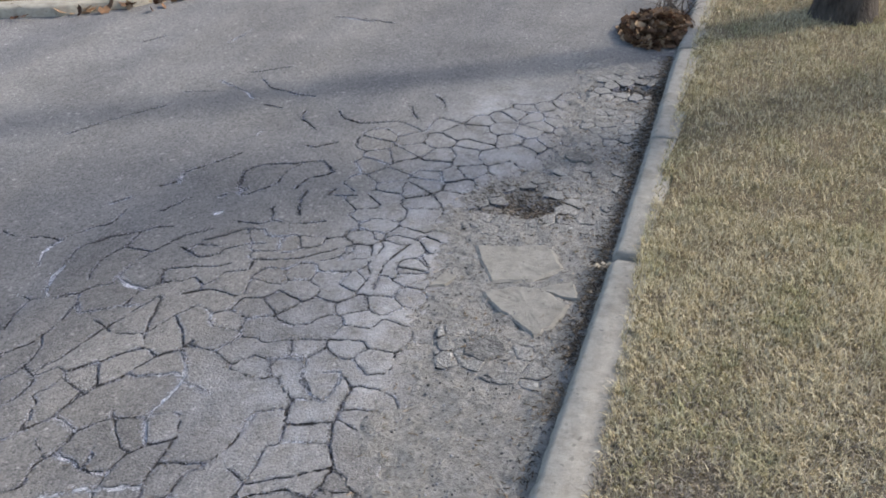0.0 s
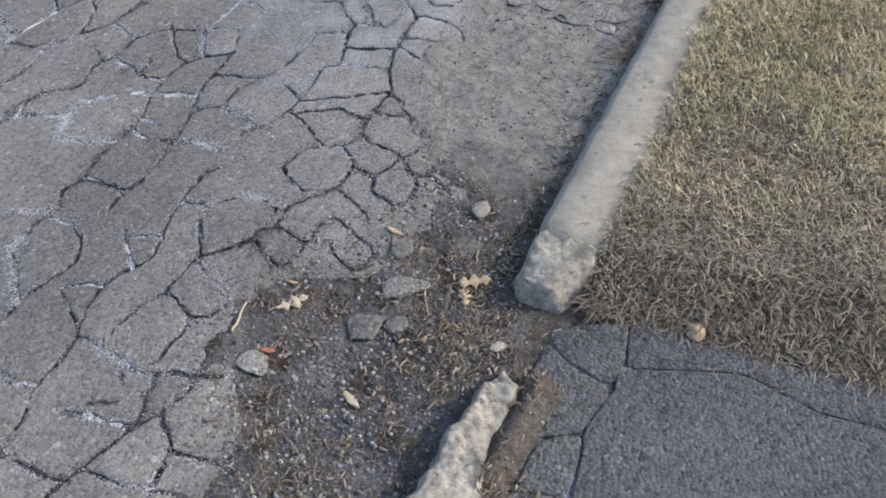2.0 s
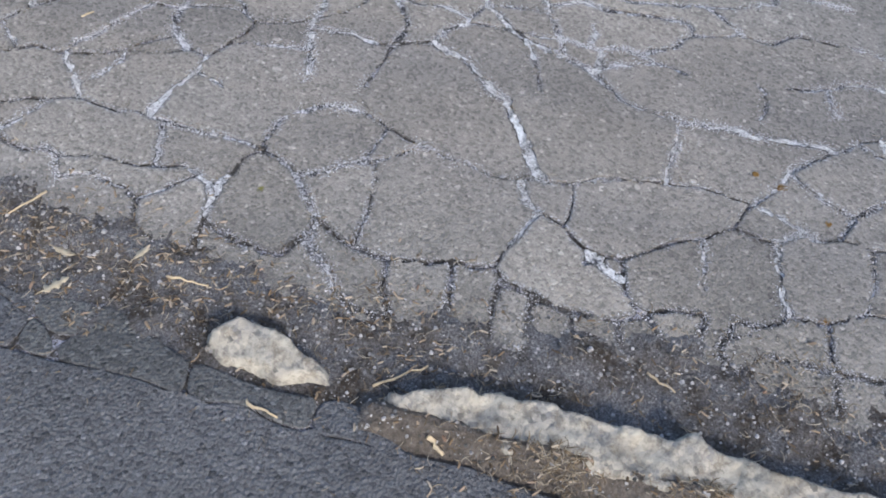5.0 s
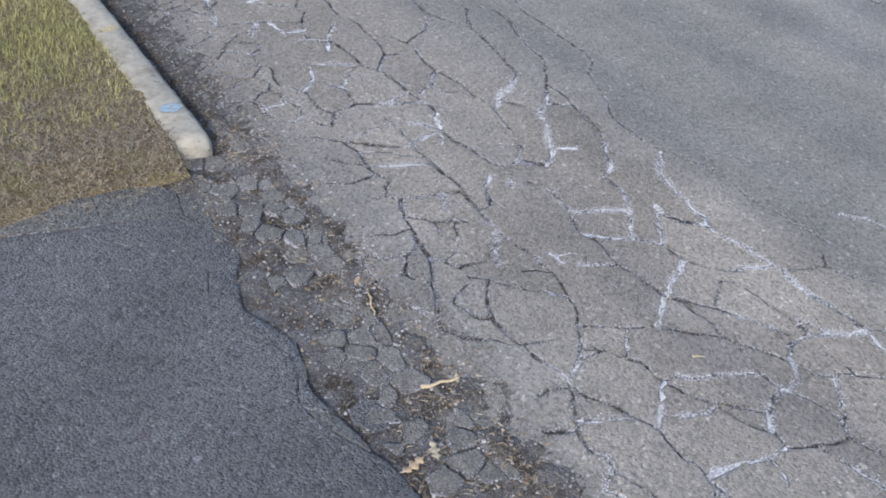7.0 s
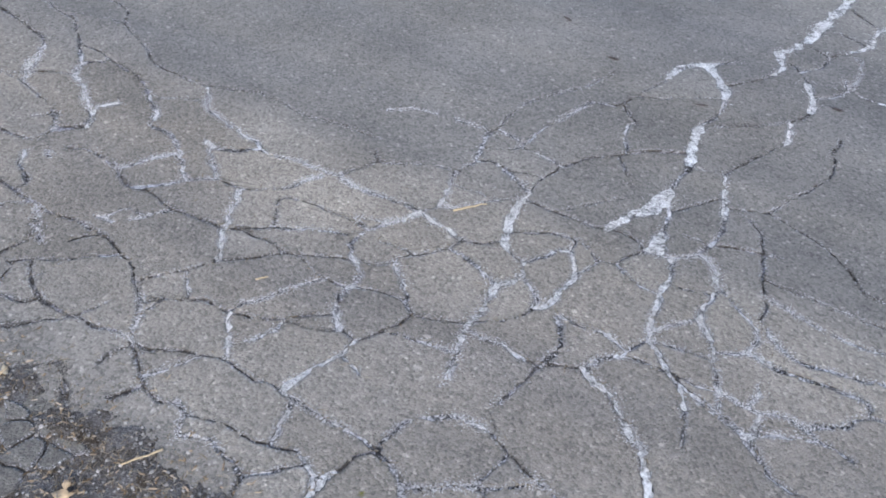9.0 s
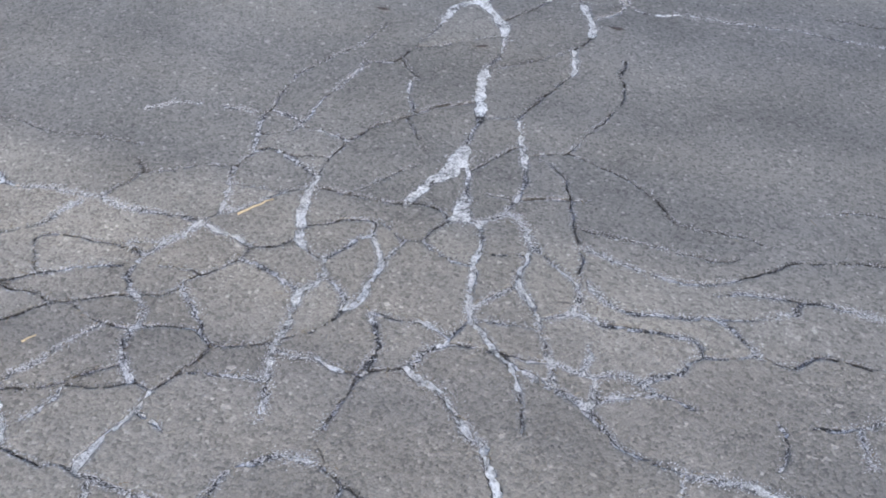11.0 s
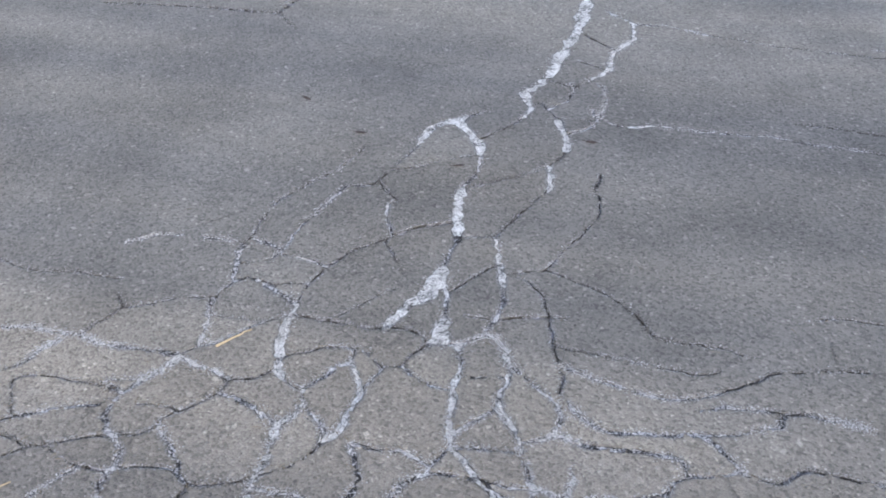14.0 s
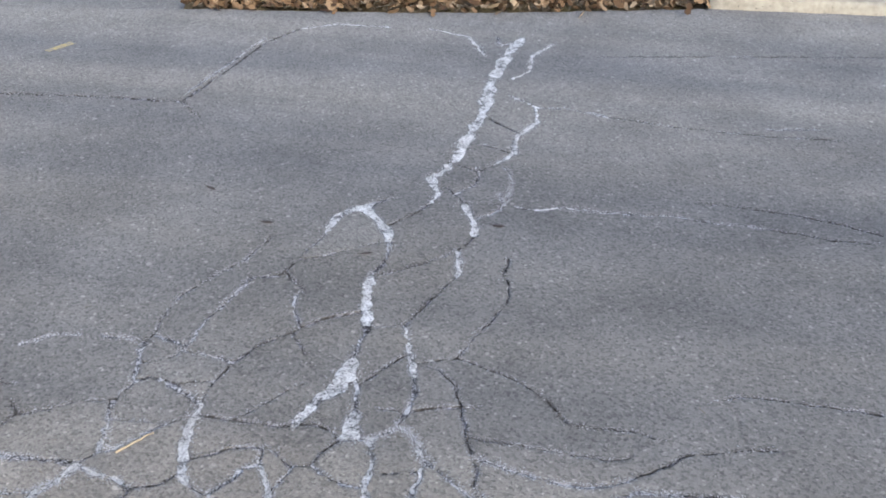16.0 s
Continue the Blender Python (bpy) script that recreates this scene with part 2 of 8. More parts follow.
def worn_paint(name, c):
    a = Mat(name, 0.8)
    col = a.ramp(a.noise(70, 5, 0.7), (0.45, (0.26, 0.245, 0.22)), (0.6, c))
    return a.done(col, a.noise(150, 4), 0.4, 0.003)


def thatch():
    a = Mat("lawn_thatch", 0.95)
    col = a.ramp(a.noise(120, 5, 0.7), (0.3, (0.06, 0.046, 0.028)), (0.55, (0.20, 0.155, 0.092)), (0.75, (0.36, 0.29, 0.175)))
    green = a.ramp(a.noise(5, 4, 0.6), (0.5, (1, 1, 1)), (0.68, (0.85, 0.95, 0.7)))
    return a.done(a.mix(0.8, col, green, "MULTIPLY"), a.noise(90, 5), 1.0, 0.015)


def grass_blades(name, share):
    a = Mat(name, 0.8)
    dry = a.ramp(a.island(), (0.0, (0.24, 0.18, 0.09)), (0.3, (0.48, 0.39, 0.225)), (0.7, (0.64, 0.545, 0.345)), (1.0, (0.74, 0.66, 0.47)))
    live = a.ramp(a.island(), (0.0, (0.10, 0.12, 0.035)), (0.6, (0.22, 0.24, 0.075)), (1.0, (0.33, 0.33, 0.13)))
    where = a.ramp(a.noise(3.2, 5, 0.65), (0.50 - 0.12 * share, 0.02 + 0.2 * share), (0.68, 0.5 + 0.3 * share))
    if share:
        dry = a.mix(1.0, dry, (0.62, 0.64, 0.52), "MULTIPLY")
    return a.done(a.mix(where, dry, live))


def bark():
    a = Mat("tree_bark", 0.95)
    v = a.scaled(1, 1, 0.25)
    col = a.ramp(a.noise(28, 6, 0.7, v), (0.3, (0.025, 0.02, 0.016)), (0.7, (0.12, 0.10, 0.085)))
    return a.done(col, a.noise(28, 6, 0.7, v), 1.0, 0.03)


M_CRACK, M_SALT, M_SPECK, M_CRUMB, M_SOIL = crack_dirt(), crack_salt(), crack_speck(), crumb(), soil()
M_KERB = concrete("kerb_concrete", (0.345, 0.315, 0.265), 0.55)
M_KERB_OLD = concrete("worn_kerb_concrete", (0.38, 0.35, 0.295), 0.7, True)
M_FARKERB = concrete("far_kerb_concrete", (0.40, 0.36, 0.29), 0.4)
M_LIGHTPATCH = concrete("pale_patching", (0.27, 0.25, 0.215), 0.3)
M_STRAW = varied("straw_litter", (0.07, 0.05, 0.032), (0.17, 0.125, 0.075), (0.23, 0.193, 0.145), (0.34, 0.30, 0.24))
M_CHIP = varied("litter_chips", (0.05, 0.036, 0.025), (0.18, 0.125, 0.075), (0.30, 0.23, 0.16), (0.40, 0.35, 0.28))
M_GRAVEL = varied("loose_gravel", (0.05, 0.048, 0.046), (0.12, 0.116, 0.115), (0.20, 0.195, 0.195), (0.38, 0.37, 0.37))
M_GRIT = varied("dark_grit", (0.018, 0.017, 0.017), (0.04, 0.038, 0.037), (0.075, 0.071, 0.068), (0.14, 0.133, 0.128))
M_LEAFPILE = varied("oak_leaf_litter", (0.06, 0.03, 0.018), (0.15, 0.08, 0.045), (0.26, 0.16, 0.09), (0.38, 0.27, 0.17))
M_PALELEAF = varied("pale_leaf_litter", (0.13, 0.08, 0.045), (0.30, 0.20, 0.115), (0.45, 0.34, 0.22), (0.52, 0.42, 0.30))
M_THATCH, M_GRASS, M_BARK = thatch(), grass_blades("dry_grass", 0.0), bark()
M_OLIVE = grass_blades("olive_grass", 0.8)

from mathutils.geometry import delaunay_2d_cdt as CDT


# ---- tools ----
def linked(name, bm, material, parent=None, label="", smooth=False):
    me = bpy.data.meshes.new(name)
    bm.to_mesh(me)
    bm.free()
    for m in material if isinstance(material, (list, tuple)) else [material]:
        me.materials.append(m)
    if smooth:
        me.polygons.foreach_set("use_smooth", [True] * len(me.polygons))
    ob = new(name, me)
    ob.parent = parent
    if label:
        ob["label"] = label
    return ob


def mesh_from(name, verts, faces, material, parent=None, smooth=False):
    me = bpy.data.meshes.new(name)
    me.from_pydata(verts, [], faces)
    me.materials.append(material)
    if smooth:
        me.polygons.foreach_set("use_smooth", [True] * len(me.polygons))
    ob = new(name, me)
    ob.parent = parent
    return ob


def wobble(x, y, big=0.014, small=0.009):
    p = Vector((x, y, 0.0))
    a, b, c = noise.noise_vector(p * 11.0), noise.noise_vector(p * 38.0), noise.noise_vector(p * 95.0)
    return x + big * a.x + small * (b.x + 0.45 * c.x), y + big * a.y + small * (b.y + 0.45 * c.y)


def drawn_out(pts, step):
    out = []
    for (ax, ay), (bx, by) in zip(pts, pts[1:]):
        n = max(1, int(math.hypot(bx - ax, by - ay) / step))
        out += [(ax + (bx - ax) * k / n, ay + (by - ay) * k / n) for k in range(n)]
    return out + [pts[-1]]


def inside(poly, xs, ys):
    hit = np.zeros(len(xs), bool)
    for (ax, ay), (bx, by) in zip(poly, poly[1:] + poly[:1]):
        cross = ((ay > ys) != (by > ys)) & (xs < (bx - ax) * (ys - ay) / ((by - ay) or 1e-9) + ax)
        hit ^= cross
    return hit


def net_of(points, keep):
    """The joints between cells that grow round the points."""
    v, e, f, *_ = CDT([Vector(p) for p in points], [], [], 0, 1e-6)
    centre, by_edge = [], {}
    for n, t in enumerate(f):
        (ax, ay), (bx, by), (cx, cy) = (v[k] for k in t[:3])
        d = 2 * (ax * (by - cy) + bx * (cy - ay) + cx * (ay - by))
        if abs(d) < 1e-9:
            centre.append(None)
            continue
        a2, b2, c2 = ax * ax + ay * ay, bx * bx + by * by, cx * cx + cy * cy
        centre.append(((a2 * (by - cy) + b2 * (cy - ay) + c2 * (ay - by)) / d, (a2 * (cx - bx) + b2 * (ax - cx) + c2 * (bx - ax)) / d))
        for k in range(3):
            by_edge.setdefault(frozenset((t[k], t[(k + 1) % 3])), []).append(n)
    out = []
    for pair in by_edge.values():
        if len(pair) == 2 and centre[pair[0]] and centre[pair[1]]:
            a, b = centre[pair[0]], centre[pair[1]]
            if keep(*a) and keep(*b) and 0.012 < math.hypot(a[0] - b[0], a[1] - b[1]) < 0.6:
                out.append((a, b))
    return out


class Paving:
    """A sheet of asphalt that cracks cut into pieces, with a floor down in the cracks."""

    def __init__(self, outline, step=0.009):
        self.outline = [wobble(*p) for p in drawn_out(outline + outline[:1], 0.03)][:-1]
        self.verts, self.edges, self.quads, self.lines, self.step = [], [], [], [], step

    missing = staticmethod(lambda x, y: 0.0)
    open_at = staticmethod(lambda pts: 1.0)

    def crack(self, mm, salt, *pts):
        w = max(mm * (1.15 if mm < 13 else 1.0 if mm < 25 else 0.9), 5.5) * 0.001 if salt else min(0.016, max(mm * 0.95, 2.6) * 0.001 * self.open_at(pts))
        salt = 2 if salt and mm >= 13 else salt
        line = [wobble(*p, 0.005, 0.0085) for p in drawn_out(list(pts), self.step)]
        self.lines.append((w, salt, line))
        left, right = [], []
        for k, (x, y) in enumerate(line):
            a, b = line[max(0, k - 1)], line[min(len(line) - 1, k + 1)]
            dx, dy = b[0] - a[0], b[1] - a[1]
            n = math.hypot(dx, dy) or 1.0
            swell = 1.0 + 0.8 * noise.noise(Vector((x * 9, y * 9, 2.0))) + 0.7 * noise.noise(Vector((x * 24, y * 24, 3.0))) + 1.0 * noise.noise(Vector((x * 75, y * 75, 4.0)))
            h = 0.5 * w * min(1.9, max(0.45, swell)) * (0.6 if k in (0, len(line) - 1) else 1.0)
            h = max(h, 0.0019 if mm >= 5 else 0.0014)
            left.append((x - dy / n * h, y + dx / n * h))
            right.append((x + dy / n * h, y - dx / n * h))
        s = len(self.verts)
        self.verts += left + right
        m = len(left)
        for k in range(m - 1):
            self.edges += [(s + k, s + k + 1), (s + m + k, s + m + k + 1)]
            self.quads.append((left[k], left[k + 1], right[k + 1], right[k], salt, line[k], line[k + 1], 0.5 * math.dist(left[k], right[k])))
        self.edges += [(s, s + m), (s + m - 1, s + 2 * m - 1)]

    def build(self, thing, piece_name, sheet_material, piece_material, biggest, near, lift, floors=True):
        s, n = len(self.verts), len(self.outline)
        verts = self.verts + self.outline
        edges = self.edges + [(s + k, s + (k + 1) % n) for k in range(n)]
        v, _, faces, *_ = CDT([Vector(p) for p in verts], edges, [], 0, 1e-5)
        faces = [tuple(f) for f in faces if len(f) == 3]
        co = np.array([tuple(p) for p in v])
        fa = np.array(faces)
        cx, cy = co[fa][:, :, 0].mean(1), co[fa][:, :, 1].mean(1)
        kept = inside(self.outline, cx, cy)
        cell = {}
        for q in self.quads:
            xs, ys = [p[0] for p in q[:4]], [p[1] for p in q[:4]]
            for i in range(int(min(xs) // 0.05), int(max(xs) // 0.05) + 1):
                for j in range(int(min(ys) // 0.05), int(max(ys) // 0.05) + 1):
                    cell.setdefault((i, j), []).append(q)

        def crack_at(x, y):
            best = -1
            for q in cell.get((int(x // 0.05), int(y // 0.05)), ()):
                sides = [(b[0] - a[0]) * (y - a[1]) - (b[1] - a[1]) * (x - a[0]) for a, b in zip(q[:4], q[1:4] + q[:1])]
                if min(sides) >= -1e-9 or max(sides) <= 1e-9:
                    best = max(best, q[4])
                    continue
                (ax, ay), (bx, by) = q[5], q[6]
                run = (bx - ax) ** 2 + (by - ay) ** 2 or 1e-9
                f = max(0.0, min(1.0, ((x - ax) * (bx - ax) + (y - ay) * (by - ay)) / run))
                if math.hypot(x - ax - f * (bx - ax), y - ay - f * (by - ay)) < 0.85 * q[7]:
                    best = max(best, q[4])
            return best

        kind = [crack_at(x, y) if k else -2 for x, y, k in zip(cx, cy, kept)]
        # joined pieces
        boss = list(range(len(faces)))

        def top(i):
            while boss[i] != i:
                boss[i] = boss[boss[i]]
                i = boss[i]
            return i

        side = {}
        for i, f in enumerate(faces):
            if kind[i] == -1:
                for k in range(3):
                    e = (min(f[k], f[k - 1]), max(f[k], f[k - 1]))
                    if e in side:
                        boss[top(i)] = top(side[e])
                    else:
                        side[e] = i
        area = 0.5 * np.abs((co[fa[:, 1], 0] - co[fa[:, 0], 0]) * (co[fa[:, 2], 1] - co[fa[:, 0], 1]) - (co[fa[:, 2], 0] - co[fa[:, 0], 0]) * (co[fa[:, 1], 1] - co[fa[:, 0], 1]))
        groups = {}
        for i in range(len(faces)):
            if kind[i] == -1:
                groups.setdefault(top(i), []).append(i)

        def slab(tris, tilt, soften=2, size=0.01, rings=True):
            bm = bmesh.new()
            at = {}
            for i in tris:
                for k in faces[i]:
                    if k not in at:
                        at[k] = bm.verts.new((co[k][0], co[k][1], 0.0))
                try:
                    face = bm.faces.new([at[k] for k in faces[i]])
                except ValueError:
                    continue
                if face.normal.z < 0:
                    face.normal_flip()
            bm.normal_update()
            for face in bm.faces:
                if face.normal.z < 0:
                    face.normal_flip()
            # corners worn round
            beside = {}
            for e in bm.edges:
                if e.is_boundary:
                    for w, o in ((e.verts[0], e.verts[1]), (e.verts[1], e.verts[0])):
                        beside.setdefault(w, []).append(o)
            for _ in range(soften):
                moved = {w: (w.co + (o[0].co + o[1].co) * 0.5) * 0.5 for w, o in beside.items() if len(o) == 2}
                for w, c in moved.items():
                    w.co = c
            for w in beside:
                c = noise.noise_vector(w.co * 75) * 0.0013
                w.co.x, w.co.y = w.co.x + c.x, w.co.y + c.y
            # two rings: a worn round arris, and the band of grime and bloom inside it
            worn = bm.verts.layers.float.new("edge")
            for depth, share in ((0.004, 1.0), (min(0.013, 0.11 * math.sqrt(size)), 0.75)) if rings else ():
                outer = {w for e in bm.edges if e.is_boundary for w in e.verts} if share == 1.0 else {w for w in bm.verts if w[worn] == 0.0}
                for w in outer:
                    w[worn] = share
                inner = bm.faces[:] if share == 1.0 else [f for f in bm.faces if f not in ring_faces]
                kept_faces = set(inner)
                ring_faces = set(bmesh.ops.inset_region(bm, faces=inner, thickness=depth, depth=0.0, use_even_offset=False, use_boundary=True)["faces"])
                made = {w for f in bm.faces if f in kept_faces for w in f.verts}
                for w in made:
                    w[worn] = 0.0
            reach = [abs(w.co.x) + abs(w.co.y) for w in bm.verts]
            if rings and not (len(reach) and all(q < 30 for q in reach) and sum(f.calc_area() for f in bm.faces) > 0.8 * sum(float(area[i]) for i in tris)):
                bm.free()
                return slab(tris, tilt, soften, size, False)
            rim = {w for e in bm.edges if e.is_boundary for w in e.verts}
            for w in bm.verts:
                w.co.z = lift(w.co.x, w.co.y) + tilt(w.co.x, w.co.y)
                if w in rim:
                    w[worn] = 1.0
                    w.co.z -= 0.0028
                elif w[worn] > 0.5:
                    w.co.z -= 0.0006
            walls = bmesh.ops.extrude_edge_only(bm, edges=[e for e in bm.edges if e.is_boundary])
            for w in walls["geom"]:
                if isinstance(w, bmesh.types.BMVert):
                    w.co.z -= 0.03
                elif isinstance(w, bmesh.types.BMFace):
                    w.material_index = 1
            return bm

        count, rest, loose = 0, [], set()
        for tris in sorted(groups.values(), key=len, reverse=True):
            total = float(area[tris].sum())
            if total < 0.0002:
                continue
            mx, my = float(np.average(cx[tris], weights=area[tris] + 1e-9)), float(np.average(cy[tris], weights=area[tris] + 1e-9))
            if total > biggest:
                linked("asphalt_sheet", slab(tris, lambda x, y: 0.0, 1, 0.02), [sheet_material, M_CRACK], thing)
                continue
            loose.update(tris)
            r = random.Random(int(mx * 1000) * 7919 + int(my * 1000))
            up, sx, sy = r.uniform(-0.0015, 0.003), r.uniform(-0.012, 0.012), r.uniform(-0.012, 0.012)
            if r.random() < self.missing(mx, my):
                continue
            bm = slab(tris, lambda x, y, up=up, sx=sx, sy=sy, mx=mx, my=my: up + sx * (x - mx) + sy * (y - my), 2, total)
            if count < 300 and near(mx, my):
                linked(piece_name, bm, [piece_material, M_CRACK], thing)
                count += 1
            else:
                me = bpy.data.meshes.new("rest")
                bm.to_mesh(me)
                bm.free()
                rest.append(me)
        if rest:
            bm = bmesh.new()
            for me in rest:
                bm.from_mesh(me)
                bpy.data.meshes.remove(me)
            tagged(linked("small_pieces", bm, [piece_material, M_CRACK], thing), kind="stuff")
        # floors of the cracks
        for salt, name, depth, material in ((0, "crack_dirt", 0.003, M_CRACK), (1, "crack_mineral", 0.0038, M_SPECK), (2, "crack_mineral", 0.002, M_SALT)) if floors else ():
            bm, at = bmesh.new(), {}
            beside = {k for i, f in enumerate(faces) if kind[i] >= 0 for k in f} if salt == 0 else set()
            for i, f in enumerate(faces):
                if kind[i] == salt or (salt == 0 and kind[i] != -2 and (i in loose or not beside.isdisjoint(f))):
                    for k in f:
                        if k not in at:
                            x, y = co[k]
                            at[k] = bm.verts.new((x, y, lift(x, y) - depth - (0.0045 if salt == 0 else 0.0) - 0.003 * noise.noise(Vector((x * 40, y * 40, 0)))))
                    try:
                        face = bm.faces.new([at[k] for k in f])
                    except ValueError:
                        continue
            bm.normal_update()
            for face in bm.faces:
                if face.normal.z < 0:
                    face.normal_flip()
            tagged(linked(name, bm, material, thing), kind="stuff")
        return count



# ---- ground, road, kerbs ----
def kerb_face(y):
    """Where the kerb line meets the gutter."""
    if y > -0.1:
        return float(np.interp(y, (0.0, 0.3, 1.0, 1.8, 2.75, 3.6, 6.0, 12.0), (0.13, 0.112, 0.082, 0.038, -0.021, -0.08, -0.21, -0.54)))
    if y < -4.3:
        return 0.055 + 0.06 * (y + 4.4)
    return 0.19


def turf_over(y):
    """How far behind the kerb's face the turf begins: it creeps over the stone."""
    return float(np.interp(y, (0.2, 0.6, 1.0, 1.8, 2.8, 3.6), (0.168, 0.16, 0.14, 0.10, 0.085, 0.08)))


FAR_EDGE = [(-3.0, 12), (-3.0, 4.9), (-3.35, 3.87), (-3.69, 3.58), (-4.14, 3.39), (-5.0, 2.4), (-5.38, 1.2), (-5.41, 0.1), (-5.33, -0.91), (-5.1, -1.72), (-4.88, -2.67), (-4.68, -3.96), (-4.5, -4.9), (-4.35, -6.5), (-4.3, -9)]
EAST_EDGE = [(-0.34, -9), (-0.15, -5.99), (-0.12, -5.54), (-0.1, -5.13), (-0.06, -4.77), (-0.05, -4.41), (-0.03, -4.18), (-0.05, -3.88), (-0.01, -3.69), (0.04, -3.55), (0.03, -3.42), (0.04, -3.22), (0.05, -3.12), (0.04, -2.96), (0.05, -2.88), (0.03, -2.7), (0.06, -2.5), (0.04, -2.32), (0.11, -2.12), (0.11, -1.92), (0.07, -1.57), (0.04, -1.35), (0.0, -1.19), (0.04, -1.1), (0.07, -0.88), (0.05, -0.74), (-0.19, -0.64), (-0.17, -0.48), (-0.3, -0.36), (-0.38, -0.27), (-0.34, -0.1), (-0.16, -0.03), (-0.11, 0.16), (-0.08, 0.32), (-0.18, 0.4), (-0.3, 0.52), (-0.35, 0.8), (-0.33, 1.0), (-0.43, 1.29), (-0.45, 1.5), (-0.5, 1.78), (-0.58, 1.88), (-0.54, 2.19), (-0.33, 2.49), (-0.36, 2.91), (-0.44, 3.39)]
NORTH_EDGE = [(-0.09, 3.6), (-0.1, 4.2), (-0.3, 8), (-0.48, 12)]


EDGE_Y, EDGE_X = [p[1] for p in EAST_EDGE], [p[0] for p in EAST_EDGE]


def edge_at(y):
    return float(np.interp(y, EDGE_Y, EDGE_X))


def road_level(x, y):
    sag = 0.0
    if -6 < y < 3.6 and x > -1.0:
        d = max(0.0, float(np.interp(y, EDGE_Y, EDGE_X)) - x)
        sag = 0.014 * math.exp(-((d / 0.11) ** 2))
    return -sag + 0.0025 * noise.noise(Vector((x * 1.3, y * 1.3, 5.0)))


ground_bm = bmesh.new()
bmesh.ops.create_grid(ground_bm, x_segments=40, y_segments=40, size=300)
for w in ground_bm.verts:
    w.co.z = -0.12
ground = tagged(linked("ground", ground_bm, M_THATCH), "dry winter lawn and soil round the street", "ground", kind="structure")

base_bm = bmesh.new()
rim = [base_bm.verts.new((x, y, -0.085)) for x, y in ((-3.0, 200), (-3.0, 4.9), (-3.9, 3.9), (-5.5, 1.3), (-5.5, -0.2), (-4.85, -3.95), (-9, -4.1), (-9, -200), (-0.3, -200), (0.6, -8), (0.6, 6), (-0.5, 200))]
base_bm.faces.new(rim)
tagged(linked("road_base", base_bm, M_ROAD), "old grey asphalt street running on", "road", kind="structure")

road = tagged(new("road"), "weathered grey asphalt street broken by alligator cracks and white mineral-filled fissures", "road", kind="structure")
paving = Paving(FAR_EDGE + EAST_EDGE + NORTH_EDGE)
crack = paving.crack


def gape(pts):
    """Cracks stand wider open near the crumbling edge of the lane."""
    x, y = pts[len(pts) // 2]
    d = float(np.interp(y, EDGE_Y, EDGE_X)) - x
    return 1.0 + 0.6 * max(0.0, 1 - d / 0.4) if -4.5 < y < 0.4 else 1.0


paving.open_at = gape

# fissures: width in mm, mineral-filled or not, way
crack(26, 1, (-3.034, -2.012), (-2.964, -2.020), (-2.898, -2.069), (-2.823, -2.039), (-2.757, -2.016), (-2.696, -2.021))
crack(7, 0, (-2.711, -2.020), (-2.617, -2.054), (-2.480, -2.159))
crack(7, 0, (-2.833, -2.004), (-2.768, -1.947), (-2.699, -1.897))
crack(29, 1, (-2.699, -1.897), (-2.620, -1.861), (-2.550, -1.836), (-2.494, -1.825))
crack(5, 0, (-2.494, -1.825), (-2.439, -1.831), (-2.366, -1.872))
crack(15, 1, (-2.366, -1.872), (-2.296, -1.847), (-2.203, -1.843))
crack(6, 0, (-2.203, -1.843), (-2.111, -1.871), (-2.024, -1.908), (-1.932, -1.936), (-1.889, -1.949))
crack(15, 1, (-1.889, -1.949), (-1.823, -1.924), (-1.739, -1.900), (-1.661, -1.867))
crack(10, 1, (-1.661, -1.867), (-1.582, -1.852), (-1.501, -1.853), (-1.456, -1.874), (-1.416, -1.883))
crack(8, 1, (-2.600, -1.854), (-2.651, -1.788), (-2.719, -1.754), (-2.826, -1.786))
crack(6, 1, (-2.710, -1.759), (-2.887, -1.742), (-3.004, -1.765), (-3.045, -1.798))
crack(9, 1, (-2.774, -1.952), (-2.867, -1.890), (-2.969, -1.883), (-3.028, -1.909))
crack(5, 0, (-3.034, -2.012), (-3.003, -1.938), (-2.969, -1.883))
crack(5, 0, (-2.982, -1.888), (-3.054, -1.839))
crack(3, 0, (-2.711, -1.906), (-2.725, -1.811), (-2.719, -1.754))
crack(29, 1, (-2.398, -2.344), (-2.499, -2.343), (-2.576, -2.312), (-2.631, -2.251))
crack(11, 1, (-2.631, -2.251), (-2.702, -2.171))
crack(33, 1, (-2.614, -2.270), (-2.522, -2.189), (-2.451, -2.139), (-2.374, -2.115))
crack(6, 0, (-2.398, -2.344), (-2.300, -2.366), (-2.203, -2.392), (-2.127, -2.411), (-2.091, -2.429))
crack(3, 0, (-2.203, -2.392), (-2.244, -2.307), (-2.326, -2.209), (-2.372, -2.115))
crack(9, 1, (-2.091, -2.429), (-2.060, -2.508), (-1.961, -2.531), (-1.886, -2.541), (-1.765, -2.569), (-1.663, -2.564))
crack(7, 1, (-1.663, -2.564), (-1.609, -2.587), (-1.565, -2.632))
crack(11, 1, (-1.698, -2.692), (-1.690, -2.633), (-1.663, -2.564))
crack(7, 1, (-1.640, -2.574), (-1.641, -2.480), (-1.620, -2.404))
crack(6, 0, (-2.343, -2.528), (-2.243, -2.556), (-2.149, -2.573), (-2.061, -2.631), (-1.975, -2.667), (-1.910, -2.700), (-1.803, -2.702), (-1.707, -2.688), (-1.668, -2.708))
crack(5, 1, (-1.572, -3.059), (-1.637, -2.996), (-1.657, -2.908))
